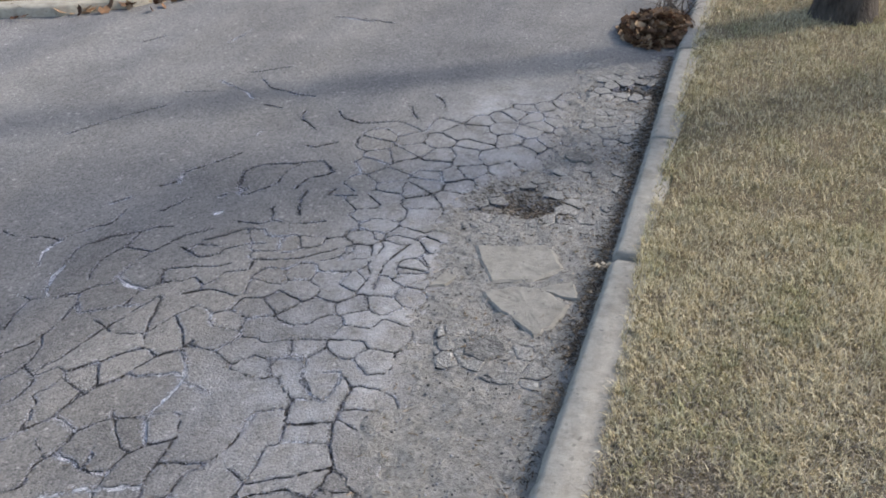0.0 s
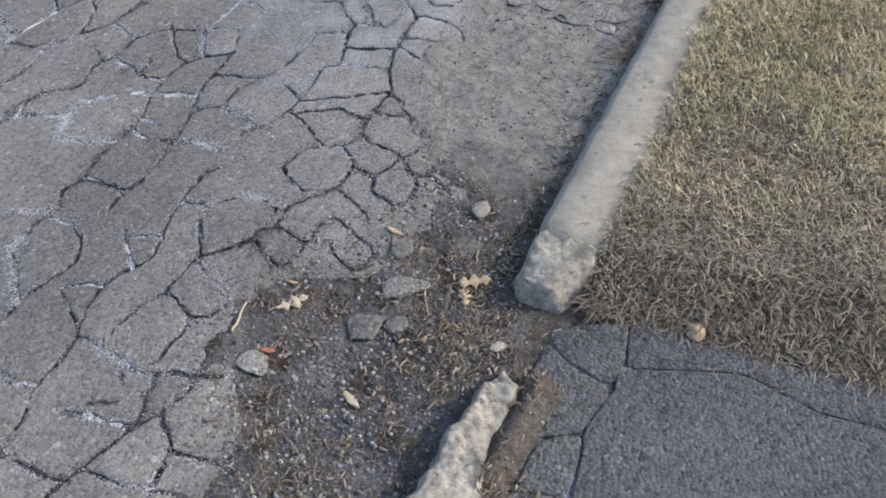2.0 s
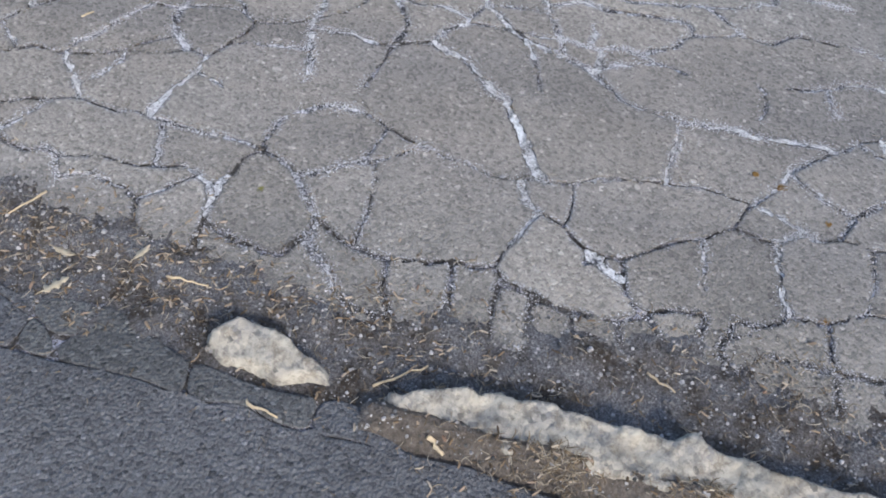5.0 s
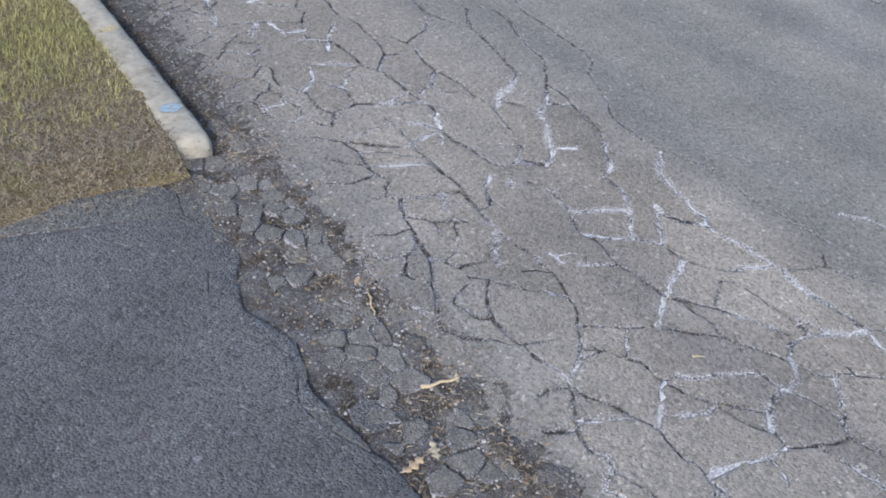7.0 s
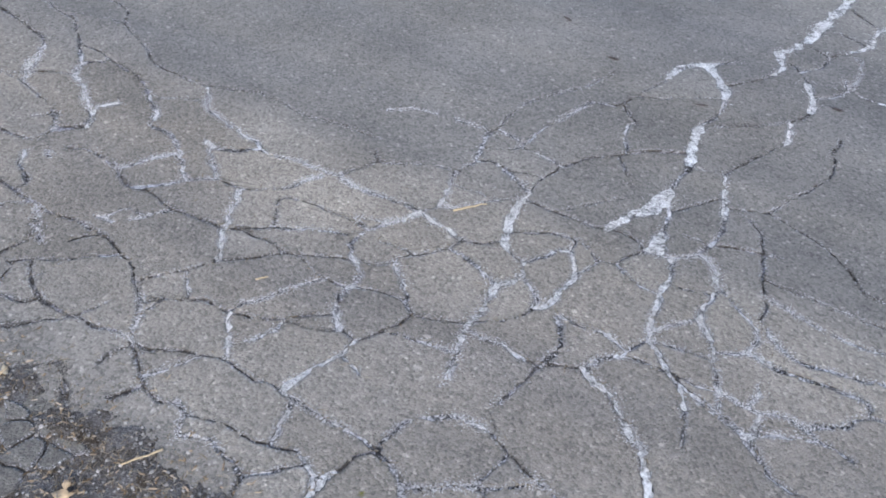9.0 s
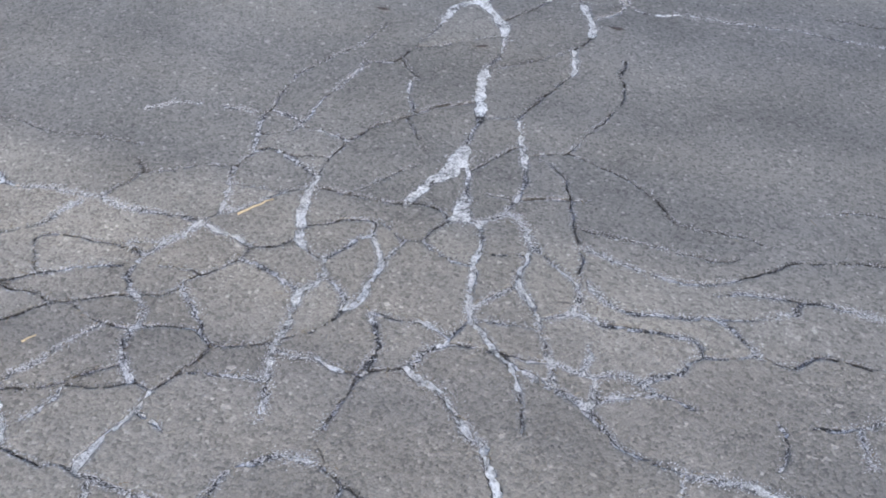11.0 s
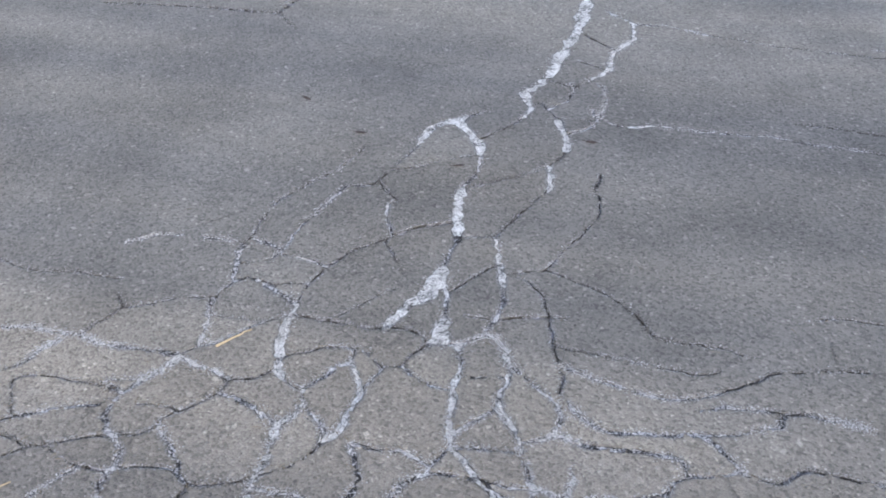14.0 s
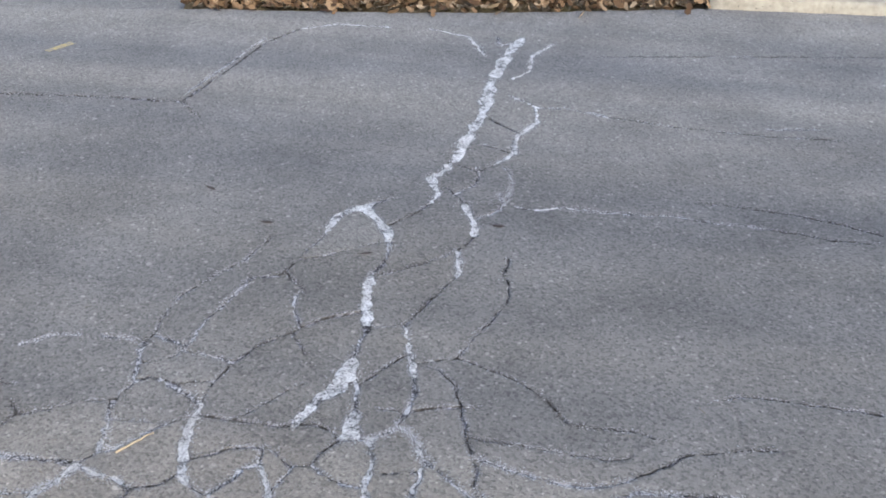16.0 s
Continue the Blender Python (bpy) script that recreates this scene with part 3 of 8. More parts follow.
crack(11, 1, (-1.669, -2.845), (-1.664, -2.774), (-1.668, -2.708))
crack(12, 1, (-1.668, -2.708), (-1.594, -2.687), (-1.511, -2.659), (-1.479, -2.648))
crack(7, 0, (-1.479, -2.648), (-1.424, -2.658), (-1.386, -2.671))
crack(12, 1, (-1.386, -2.671), (-1.316, -2.649), (-1.244, -2.625), (-1.185, -2.609))
crack(3, 0, (-1.398, -3.453), (-1.384, -3.338), (-1.376, -3.233), (-1.402, -3.104), (-1.403, -2.971))
crack(7, 0, (-1.393, -2.669), (-1.367, -2.756), (-1.324, -2.824), (-1.282, -2.900))
crack(4, 0, (-1.282, -2.900), (-1.219, -2.927), (-1.150, -2.956), (-1.136, -2.984))
crack(12, 1, (-1.136, -2.984), (-1.091, -3.008), (-1.046, -3.032), (-1.009, -3.033))
crack(5, 0, (-1.009, -3.033), (-0.967, -3.066), (-0.935, -3.102))
crack(3, 0, (-1.337, -2.950), (-1.282, -2.900))
crack(6, 1, (-1.119, -3.230), (-1.114, -3.187), (-1.142, -3.096), (-1.136, -2.984))
crack(9, 1, (-1.147, -2.963), (-1.126, -2.888), (-1.132, -2.787), (-1.142, -2.672), (-1.131, -2.624))
crack(10, 1, (-1.479, -2.648), (-1.512, -2.608), (-1.485, -2.550), (-1.452, -2.491), (-1.425, -2.423))
crack(4, 0, (-1.512, -2.608), (-1.492, -2.526), (-1.521, -2.423))
crack(12, 1, (-2.374, -2.115), (-2.280, -2.095), (-2.198, -2.109), (-2.156, -2.125))
crack(33, 1, (-2.156, -2.125), (-2.084, -2.117), (-1.984, -2.097), (-1.893, -2.065))
crack(12, 1, (-1.893, -2.065), (-1.840, -2.057), (-1.781, -2.064), (-1.702, -2.064))
crack(57, 1, (-1.702, -2.064), (-1.647, -2.059), (-1.601, -2.067))
crack(53, 1, (-1.647, -2.059), (-1.571, -2.073), (-1.521, -2.100))
crack(29, 1, (-1.521, -2.100), (-1.460, -2.122), (-1.395, -2.139))
crack(10, 1, (-1.663, -2.060), (-1.587, -2.021), (-1.509, -2.004), (-1.456, -1.989))
crack(41, 1, (-1.460, -1.990), (-1.405, -1.985), (-1.359, -1.987))
crack(7, 0, (-1.360, -1.987), (-1.349, -2.005), (-1.309, -2.033), (-1.254, -2.055))
crack(6, 0, (-1.381, -2.039), (-1.403, -2.095), (-1.397, -2.138))
crack(3, 0, (-1.847, -2.058), (-1.891, -1.995), (-1.889, -1.949))
crack(5, 0, (-2.149, -2.125), (-2.201, -2.036), (-2.271, -1.954), (-2.359, -1.870))
crack(7, 0, (-1.587, -2.021), (-1.641, -1.981), (-1.701, -1.946), (-1.766, -1.908))
crack(7, 0, (-1.715, -1.880), (-1.740, -1.817), (-1.765, -1.763), (-1.854, -1.738), (-1.955, -1.695), (-2.064, -1.660), (-2.151, -1.656), (-2.250, -1.685), (-2.364, -1.681))
crack(5, 0, (-2.122, -2.413), (-2.067, -2.360), (-2.006, -2.295))
crack(12, 1, (-2.000, -2.338), (-1.903, -2.311), (-1.817, -2.264))
crack(5, 0, (-1.796, -2.279), (-1.732, -2.229), (-1.665, -2.195), (-1.645, -2.165))
crack(4, 0, (-1.796, -2.279), (-1.867, -2.227), (-1.934, -2.117))
crack(7, 0, (-1.425, -2.423), (-1.523, -2.423), (-1.617, -2.406), (-1.709, -2.358), (-1.794, -2.277))
crack(22, 1, (-1.425, -2.423), (-1.385, -2.418), (-1.320, -2.416), (-1.259, -2.404), (-1.191, -2.385), (-1.130, -2.351))
crack(5, 0, (-1.376, -2.418), (-1.375, -2.320), (-1.374, -2.235), (-1.380, -2.170), (-1.395, -2.139))
crack(4, 0, (-1.375, -2.308), (-1.463, -2.250), (-1.514, -2.217), (-1.571, -2.167))
crack(4, 0, (-1.315, -2.649), (-1.323, -2.555), (-1.325, -2.487), (-1.360, -2.417))
crack(8, 1, (-1.185, -2.609), (-1.214, -2.555), (-1.274, -2.524), (-1.325, -2.487))
crack(5, 0, (-1.203, -2.389), (-1.232, -2.329), (-1.267, -2.277), (-1.289, -2.220), (-1.282, -2.171))
crack(5, 0, (-1.130, -2.351), (-1.100, -2.298), (-1.097, -2.273))
crack(10, 1, (-1.097, -2.273), (-1.152, -2.240), (-1.190, -2.231), (-1.226, -2.188))
crack(13, 1, (-1.131, -2.624), (-1.109, -2.579), (-1.112, -2.530), (-1.082, -2.474))
crack(6, 0, (-1.082, -2.474), (-1.107, -2.413), (-1.161, -2.368))
crack(15, 1, (-1.138, -2.644), (-1.087, -2.651), (-1.052, -2.674))
crack(6, 0, (-1.185, -2.609), (-1.138, -2.644))
crack(10, 1, (-1.052, -2.674), (-1.015, -2.695), (-0.962, -2.722), (-0.923, -2.740), (-0.886, -2.825), (-0.843, -2.896), (-0.810, -2.956), (-0.776, -2.996))
crack(7, 1, (-1.052, -2.674), (-1.019, -2.722), (-1.000, -2.786))
crack(12, 1, (-0.962, -2.722), (-0.895, -2.723), (-0.838, -2.696))
crack(9, 1, (-1.000, -2.786), (-0.962, -2.722))
crack(5, 0, (-0.938, -3.028), (-0.975, -2.984), (-0.976, -2.881), (-0.983, -2.802), (-0.967, -2.730))
crack(4, 0, (-0.938, -3.028), (-0.873, -2.980), (-0.817, -2.944))
crack(6, 0, (-1.082, -2.474), (-1.028, -2.480), (-0.964, -2.529), (-0.907, -2.578))
crack(12, 1, (-1.035, -2.480), (-1.010, -2.377), (-0.977, -2.307), (-0.974, -2.283))
crack(5, 0, (-0.945, -2.545), (-0.958, -2.622), (-0.940, -2.668))
crack(17, 1, (-1.097, -2.273), (-1.091, -2.255), (-1.026, -2.251), (-0.974, -2.283))
crack(8, 1, (-1.051, -2.253), (-1.003, -2.188), (-0.960, -2.147))
crack(22, 1, (-0.974, -2.283), (-0.914, -2.279), (-0.849, -2.265), (-0.801, -2.266))
crack(16, 1, (-0.801, -2.266), (-0.756, -2.262), (-0.706, -2.248))
crack(12, 1, (-0.706, -2.248), (-0.660, -2.229), (-0.597, -2.216), (-0.552, -2.206))
crack(17, 1, (-1.228, -2.189), (-1.169, -2.144), (-1.109, -2.122), (-1.042, -2.128), (-0.978, -2.133), (-0.952, -2.153))
crack(6, 0, (-1.226, -2.188), (-1.285, -2.194), (-1.281, -2.165), (-1.228, -2.102), (-1.254, -2.055))
crack(7, 1, (-1.232, -2.095), (-1.193, -2.105), (-1.128, -2.129))
crack(7, 1, (-1.254, -2.055), (-1.212, -2.002), (-1.191, -1.957), (-1.200, -1.895))
crack(12, 1, (-0.959, -2.096), (-0.901, -2.060), (-0.862, -2.032), (-0.807, -2.033), (-0.767, -2.045))
crack(7, 1, (-0.959, -2.096), (-0.952, -2.021), (-0.962, -1.952), (-0.934, -1.885))
crack(7, 0, (-0.952, -2.153), (-0.874, -2.181), (-0.825, -2.218), (-0.801, -2.266))
crack(6, 0, (-0.792, -2.265), (-0.762, -2.320), (-0.735, -2.410))
crack(11, 1, (-0.735, -2.410), (-0.755, -2.450), (-0.798, -2.465), (-0.842, -2.519), (-0.889, -2.568))
crack(6, 0, (-0.907, -2.578), (-0.880, -2.563))
crack(7, 0, (-0.880, -2.563), (-0.846, -2.607), (-0.812, -2.698), (-0.756, -2.805), (-0.719, -2.860), (-0.662, -2.913))
crack(6, 0, (-0.744, -2.962), (-0.753, -2.916), (-0.733, -2.846), (-0.756, -2.805))
crack(7, 0, (-0.756, -2.805), (-0.722, -2.751), (-0.716, -2.686), (-0.723, -2.620))
crack(8, 1, (-0.793, -2.615), (-0.823, -2.649), (-0.840, -2.696))
crack(11, 1, (-0.793, -2.615), (-0.739, -2.599), (-0.715, -2.615), (-0.661, -2.606), (-0.610, -2.567), (-0.570, -2.529))
crack(7, 1, (-0.723, -2.620), (-0.749, -2.552), (-0.764, -2.453))
crack(8, 1, (-0.716, -2.686), (-0.662, -2.728), (-0.570, -2.758), (-0.510, -2.793))
crack(6, 0, (-0.617, -2.573), (-0.575, -2.626), (-0.525, -2.675), (-0.481, -2.740), (-0.478, -2.776))
crack(6, 0, (-0.518, -2.671), (-0.524, -2.608), (-0.570, -2.529), (-0.561, -2.473))
crack(10, 1, (-0.518, -2.671), (-0.471, -2.661), (-0.425, -2.680), (-0.392, -2.695))
crack(6, 0, (-0.735, -2.409), (-0.672, -2.420), (-0.630, -2.441), (-0.590, -2.461), (-0.561, -2.473))
crack(8, 1, (-0.628, -2.442), (-0.649, -2.379), (-0.663, -2.315), (-0.680, -2.237))
crack(15, 1, (-0.561, -2.473), (-0.503, -2.475), (-0.460, -2.484), (-0.416, -2.505))
crack(12, 1, (-0.495, -2.476), (-0.483, -2.408), (-0.468, -2.382))
crack(8, 1, (-0.762, -2.263), (-0.767, -2.164), (-0.754, -2.089))
crack(5, 0, (-0.754, -2.089), (-0.773, -2.027), (-0.803, -1.955), (-0.815, -1.945))
crack(8, 0, (-0.767, -2.045), (-0.713, -2.052), (-0.644, -2.059), (-0.586, -2.068), (-0.556, -2.064))
crack(14, 1, (-0.807, -1.952), (-0.790, -1.910), (-0.758, -1.846), (-0.714, -1.800), (-0.661, -1.740))
crack(11, 1, (-0.815, -1.945), (-0.864, -1.934), (-0.913, -1.894), (-1.003, -1.850))
crack(16, 1, (-1.377, -1.928), (-1.310, -1.910), (-1.243, -1.900), (-1.178, -1.893), (-1.096, -1.877), (-1.012, -1.853))
crack(6, 1, (-1.372, -1.986), (-1.365, -1.925))
crack(6, 1, (-1.244, -1.901), (-1.263, -1.848), (-1.278, -1.770))
crack(9, 1, (-1.377, -1.928), (-1.435, -1.861), (-1.425, -1.834), (-1.390, -1.802))
crack(14, 1, (-1.390, -1.802), (-1.327, -1.775), (-1.260, -1.768), (-1.201, -1.779), (-1.160, -1.769), (-1.127, -1.739), (-1.087, -1.704), (-1.034, -1.682))
crack(8, 1, (-1.170, -1.772), (-1.117, -1.809), (-1.040, -1.861))
crack(13, 1, (-1.012, -1.853), (-0.959, -1.803), (-0.924, -1.765), (-0.889, -1.729), (-0.823, -1.686))
crack(5, 1, (-0.823, -1.686), (-0.758, -1.653))
crack(9, 1, (-0.758, -1.653), (-0.697, -1.646), (-0.685, -1.648))
crack(8, 1, (-1.003, -1.850), (-1.013, -1.782), (-1.024, -1.715), (-1.034, -1.682))
crack(8, 1, (-0.917, -1.892), (-0.919, -1.812), (-0.921, -1.744), (-0.918, -1.662))
crack(12, 1, (-0.924, -1.765), (-0.882, -1.694), (-0.860, -1.623), (-0.842, -1.567), (-0.822, -1.525), (-0.777, -1.485), (-0.736, -1.446))
crack(7, 1, (-0.918, -1.662), (-0.925, -1.610), (-0.916, -1.523))
crack(8, 1, (-1.034, -1.682), (-0.967, -1.653), (-0.902, -1.625), (-0.856, -1.611))
crack(9, 1, (-1.017, -1.548), (-0.962, -1.545), (-0.918, -1.548))
crack(15, 1, (-0.916, -1.523), (-0.866, -1.518), (-0.822, -1.525))
crack(10, 1, (-0.844, -1.521), (-0.871, -1.470), (-0.890, -1.409), (-0.911, -1.378))
crack(9, 1, (-0.916, -1.523), (-0.944, -1.456), (-0.927, -1.415), (-0.909, -1.374))
crack(12, 1, (-0.909, -1.374), (-0.898, -1.298), (-0.898, -1.286))
crack(11, 1, (-0.933, -1.429), (-0.990, -1.333), (-1.031, -1.318), (-1.054, -1.288), (-1.084, -1.200), (-1.108, -1.180))
crack(5, 0, (-1.101, -1.176), (-1.086, -1.124), (-1.088, -1.081))
crack(7, 0, (-1.088, -1.086), (-1.130, -1.049), (-1.151, -1.011), (-1.146, -0.935), (-1.137, -0.876))
crack(11, 1, (-1.054, -1.288), (-1.092, -1.299), (-1.110, -1.334), (-1.105, -1.414), (-1.095, -1.480), (-1.088, -1.534), (-1.104, -1.578), (-1.108, -1.621), (-1.060, -1.693))
crack(11, 1, (-1.222, -1.600), (-1.188, -1.573), (-1.161, -1.525), (-1.151, -1.475), (-1.166, -1.408), (-1.180, -1.328), (-1.196, -1.275), (-1.169, -1.233), (-1.125, -1.190), (-1.101, -1.176))
crack(6, 1, (-1.196, -1.275), (-1.223, -1.183))
crack(10, 1, (-1.326, -1.775), (-1.293, -1.733), (-1.244, -1.671), (-1.214, -1.628), (-1.166, -1.611), (-1.108, -1.621))
crack(5, 0, (-1.696, -1.799), (-1.628, -1.743), (-1.545, -1.710), (-1.451, -1.683), (-1.384, -1.662), (-1.322, -1.634), (-1.236, -1.625), (-1.222, -1.600))
crack(3, 0, (-1.715, -1.880), (-1.696, -1.799))
crack(5, 0, (-1.765, -1.763), (-1.727, -1.646), (-1.684, -1.557), (-1.646, -1.503), (-1.594, -1.457), (-1.532, -1.411))
crack(4, 0, (-1.532, -1.411), (-1.535, -1.320), (-1.537, -1.216), (-1.512, -1.156))
crack(4, 0, (-1.428, -1.676), (-1.429, -1.594), (-1.427, -1.518), (-1.419, -1.427), (-1.413, -1.294), (-1.441, -1.239))
crack(6, 1, (-1.364, -1.653), (-1.326, -1.546), (-1.302, -1.441), (-1.302, -1.369), (-1.331, -1.273), (-1.379, -1.206))
crack(6, 0, (-1.379, -1.206), (-1.437, -1.139), (-1.470, -1.105), (-1.493, -1.027), (-1.526, -0.943), (-1.532, -0.862))
crack(7, 1, (-1.275, -1.282), (-1.308, -1.229), (-1.318, -1.175), (-1.325, -1.077))
crack(8, 1, (-1.271, -1.091), (-1.326, -1.077), (-1.336, -1.026), (-1.327, -0.959), (-1.328, -0.869))
crack(4, 1, (-1.223, -1.183), (-1.271, -1.091))
crack(6, 1, (-1.704, -1.022), (-1.750, -0.940))
crack(3, 0, (-1.750, -0.940), (-1.750, -0.840))
crack(14, 1, (-2.717, -1.716), (-2.717, -1.613), (-2.747, -1.555), (-2.748, -1.434))
crack(8, 1, (-2.748, -1.434), (-2.752, -1.274), (-2.771, -1.138), (-2.748, -1.002), (-2.743, -0.803))
crack(7, 0, (-2.887, -1.042), (-2.891, -0.924), (-2.881, -0.788))
crack(3, 0, (-1.501, -1.943), (-1.499, -1.861), (-1.539, -1.773), (-1.558, -1.664))
crack(4, 0, (-0.327, -2.554), (-0.319, -2.516))
crack(15, 1, (-0.319, -2.516), (-0.416, -2.505))
crack(8, 1, (-0.319, -2.516), (-0.312, -2.416), (-0.310, -2.331), (-0.311, -2.268), (-0.293, -2.233))
crack(12, 1, (-0.293, -2.233), (-0.356, -2.223), (-0.410, -2.215))
crack(11, 1, (-0.410, -2.215), (-0.486, -2.143), (-0.497, -2.046))
crack(6, 0, (-0.293, -2.233), (-0.247, -2.256), (-0.196, -2.269))
crack(15, 1, (-0.196, -2.269), (-0.131, -2.275), (-0.073, -2.264))
crack(6, 0, (-0.073, -2.264), (-0.006, -2.261), (0.028, -2.265))
crack(11, 1, (-0.293, -2.233), (-0.277, -2.165), (-0.243, -2.126), (-0.196, -2.075), (-0.130, -2.033))
crack(7, 0, (-0.130, -2.033), (-0.073, -2.051), (-0.024, -2.077), (-0.019, -2.145), (-0.035, -2.196), (-0.065, -2.264))
crack(9, 1, (-0.248, -2.132), (-0.259, -2.078), (-0.300, -2.038), (-0.342, -1.969), (-0.422, -1.865))
crack(8, 1, (-0.327, -1.993), (-0.397, -1.980), (-0.461, -1.965))
crack(6, 0, (-0.497, -2.046), (-0.467, -1.980), (-0.438, -1.916), (-0.418, -1.855))
crack(7, 0, (-0.418, -1.855), (-0.398, -1.768), (-0.387, -1.685), (-0.393, -1.599))
crack(19, 1, (-0.645, -1.714), (-0.596, -1.689), (-0.518, -1.645), (-0.434, -1.601), (-0.396, -1.586))
crack(7, 0, (-0.393, -1.599), (-0.410, -1.529), (-0.430, -1.466), (-0.463, -1.425), (-0.463, -1.365), (-0.484, -1.302), (-0.488, -1.278))
crack(12, 1, (-0.421, -1.493), (-0.443, -1.455), (-0.461, -1.427))
crack(11, 1, (-0.736, -1.446), (-0.720, -1.384), (-0.706, -1.298), (-0.717, -1.202), (-0.723, -1.177))
crack(9, 1, (-0.706, -1.298), (-0.613, -1.296), (-0.530, -1.307), (-0.484, -1.302))
crack(10, 1, (-0.881, -1.086), (-0.911, -1.115))
crack(10, 1, (-0.917, -1.041), (-0.918, -1.029), (-0.947, -0.943), (-0.989, -0.885), (-0.999, -0.808))
crack(6, 1, (-0.951, -0.937), (-0.845, -0.911))
crack(23, 1, (-0.391, -1.629), (-0.321, -1.604), (-0.300, -1.568))
crack(14, 1, (-0.300, -1.568), (-0.236, -1.593), (-0.195, -1.616))
crack(5, 0, (-0.195, -1.616), (-0.124, -1.632))
crack(7, 0, (-0.300, -1.568), (-0.284, -1.526), (-0.267, -1.497), (-0.240, -1.474), (-0.224, -1.421), (-0.223, -1.371))
crack(3, 0, (-0.275, -1.510), (-0.336, -1.503), (-0.417, -1.507))
crack(21, 1, (-0.232, -1.447), (-0.200, -1.417), (-0.168, -1.363))
crack(10, 1, (-0.162, -1.460), (-0.219, -1.436))
crack(6, 0, (-0.223, -1.371), (-0.269, -1.311))
crack(7, 0, (-0.223, -1.371), (-0.161, -1.362), (-0.120, -1.345), (-0.091, -1.304))
crack(2, 0, (-0.303, -1.944), (-0.188, -1.935), (-0.090, -1.937))
crack(7, 0, (-0.130, -2.033), (-0.099, -1.970), (-0.084, -1.915), (-0.076, -1.837), (-0.094, -1.767), (-0.112, -1.697), (-0.108, -1.659), (-0.124, -1.632))
crack(7, 0, (-0.124, -1.632), (-0.085, -1.605), (-0.074, -1.541), (-0.059, -1.467), (-0.058, -1.395), (-0.062, -1.360), (-0.083, -1.316), (-0.097, -1.294))
crack(7, 0, (-0.097, -1.294), (-0.122, -1.238), (-0.130, -1.179))
crack(6, 0, (-0.106, -1.720), (-0.022, -1.705), (0.052, -1.704), (0.094, -1.699))
crack(6, 0, (-0.099, -1.615), (-0.020, -1.614), (0.052, -1.610), (0.081, -1.609))
crack(5, 0, (-0.072, -1.535), (-0.001, -1.533), (0.082, -1.522))
crack(5, 0, (-0.059, -1.455), (0.001, -1.444), (0.041, -1.432))
crack(6, 0, (-0.062, -1.360), (-0.016, -1.342), (0.015, -1.303))
crack(6, 0, (-0.097, -1.294), (-0.043, -1.253), (0.019, -1.223))
crack(5, 0, (-0.130, -1.179), (-0.064, -1.185), (-0.005, -1.191))
crack(5, 0, (-0.056, -1.064), (-0.001, -1.112))
crack(5, 0, (-0.136, -1.125), (-0.048, -1.143), (-0.001, -1.112), (0.042, -1.076), (0.052, -0.998), (0.026, -0.933))
crack(5, 0, (-0.133, -2.655), (-0.163, -2.554), (-0.166, -2.446), (-0.202, -2.367))
crack(10, 1, (-0.316, -2.474), (-0.232, -2.449), (-0.174, -2.429))
crack(9, 1, (-0.160, -2.697), (-0.142, -2.661), (-0.081, -2.621))
crack(8, 1, (-0.081, -2.621), (-0.120, -2.560), (-0.094, -2.472), (-0.072, -2.428), (-0.149, -2.357))
crack(14, 1, (-0.202, -2.367), (-0.168, -2.298), (-0.131, -2.275))
crack(6, 0, (-0.072, -2.428), (-0.010, -2.405), (0.029, -2.322), (0.028, -2.265))
crack(6, 0, (0.028, -2.265), (0.063, -2.225), (0.087, -2.202), (0.104, -2.108))
crack(11, 1, (-0.124, -2.035), (-0.062, -2.034), (-0.018, -1.968), (0.033, -1.942))
crack(5, 0, (-0.078, -1.858), (-0.009, -1.848), (0.069, -1.806))
crack(5, 0, (0.021, -1.948), (0.066, -1.891), (0.069, -1.806))
crack(13, 1, (-0.723, -1.177), (-0.711, -1.121), (-0.713, -1.057), (-0.722, -0.989), (-0.728, -0.948))
crack(9, 1, (-0.888, -1.092), (-0.826, -1.095), (-0.775, -1.105))
crack(9, 1, (-0.719, -0.914), (-0.688, -0.940), (-0.639, -0.993), (-0.593, -1.032), (-0.557, -1.044), (-0.505, -1.082), (-0.480, -1.106))
crack(5, 0, (-0.488, -1.278), (-0.494, -1.230), (-0.487, -1.174), (-0.480, -1.106))
crack(13, 1, (-0.480, -1.106), (-0.466, -1.052), (-0.434, -0.994), (-0.414, -0.954))
crack(6, 1, (-0.611, -1.018), (-0.564, -0.977), (-0.523, -0.908), (-0.512, -0.865))
crack(7, 0, (-0.414, -0.954), (-0.432, -0.905), (-0.424, -0.857), (-0.423, -0.818), (-0.429, -0.761), (-0.415, -0.728))
crack(11, 1, (-0.432, -0.905), (-0.500, -0.874), (-0.537, -0.847), (-0.567, -0.810), (-0.611, -0.777))
crack(6, 0, (-0.567, -0.810), (-0.579, -0.738))
crack(6, 0, (-0.547, -0.739), (-0.495, -0.734), (-0.448, -0.735), (-0.415, -0.728))
crack(7, 0, (-0.415, -0.728), (-0.407, -0.677), (-0.392, -0.615), (-0.377, -0.567))
crack(10, 1, (-0.485, -0.593), (-0.432, -0.589), (-0.377, -0.567))
crack(6, 0, (-0.377, -0.567), (-0.356, -0.523), (-0.333, -0.449), (-0.338, -0.414))
crack(5, 0, (-0.377, -0.567), (-0.399, -0.515), (-0.410, -0.509))
crack(8, 0, (-0.356, -0.523), (-0.299, -0.565), (-0.274, -0.608), (-0.258, -0.661), (-0.242, -0.713), (-0.238, -0.744))
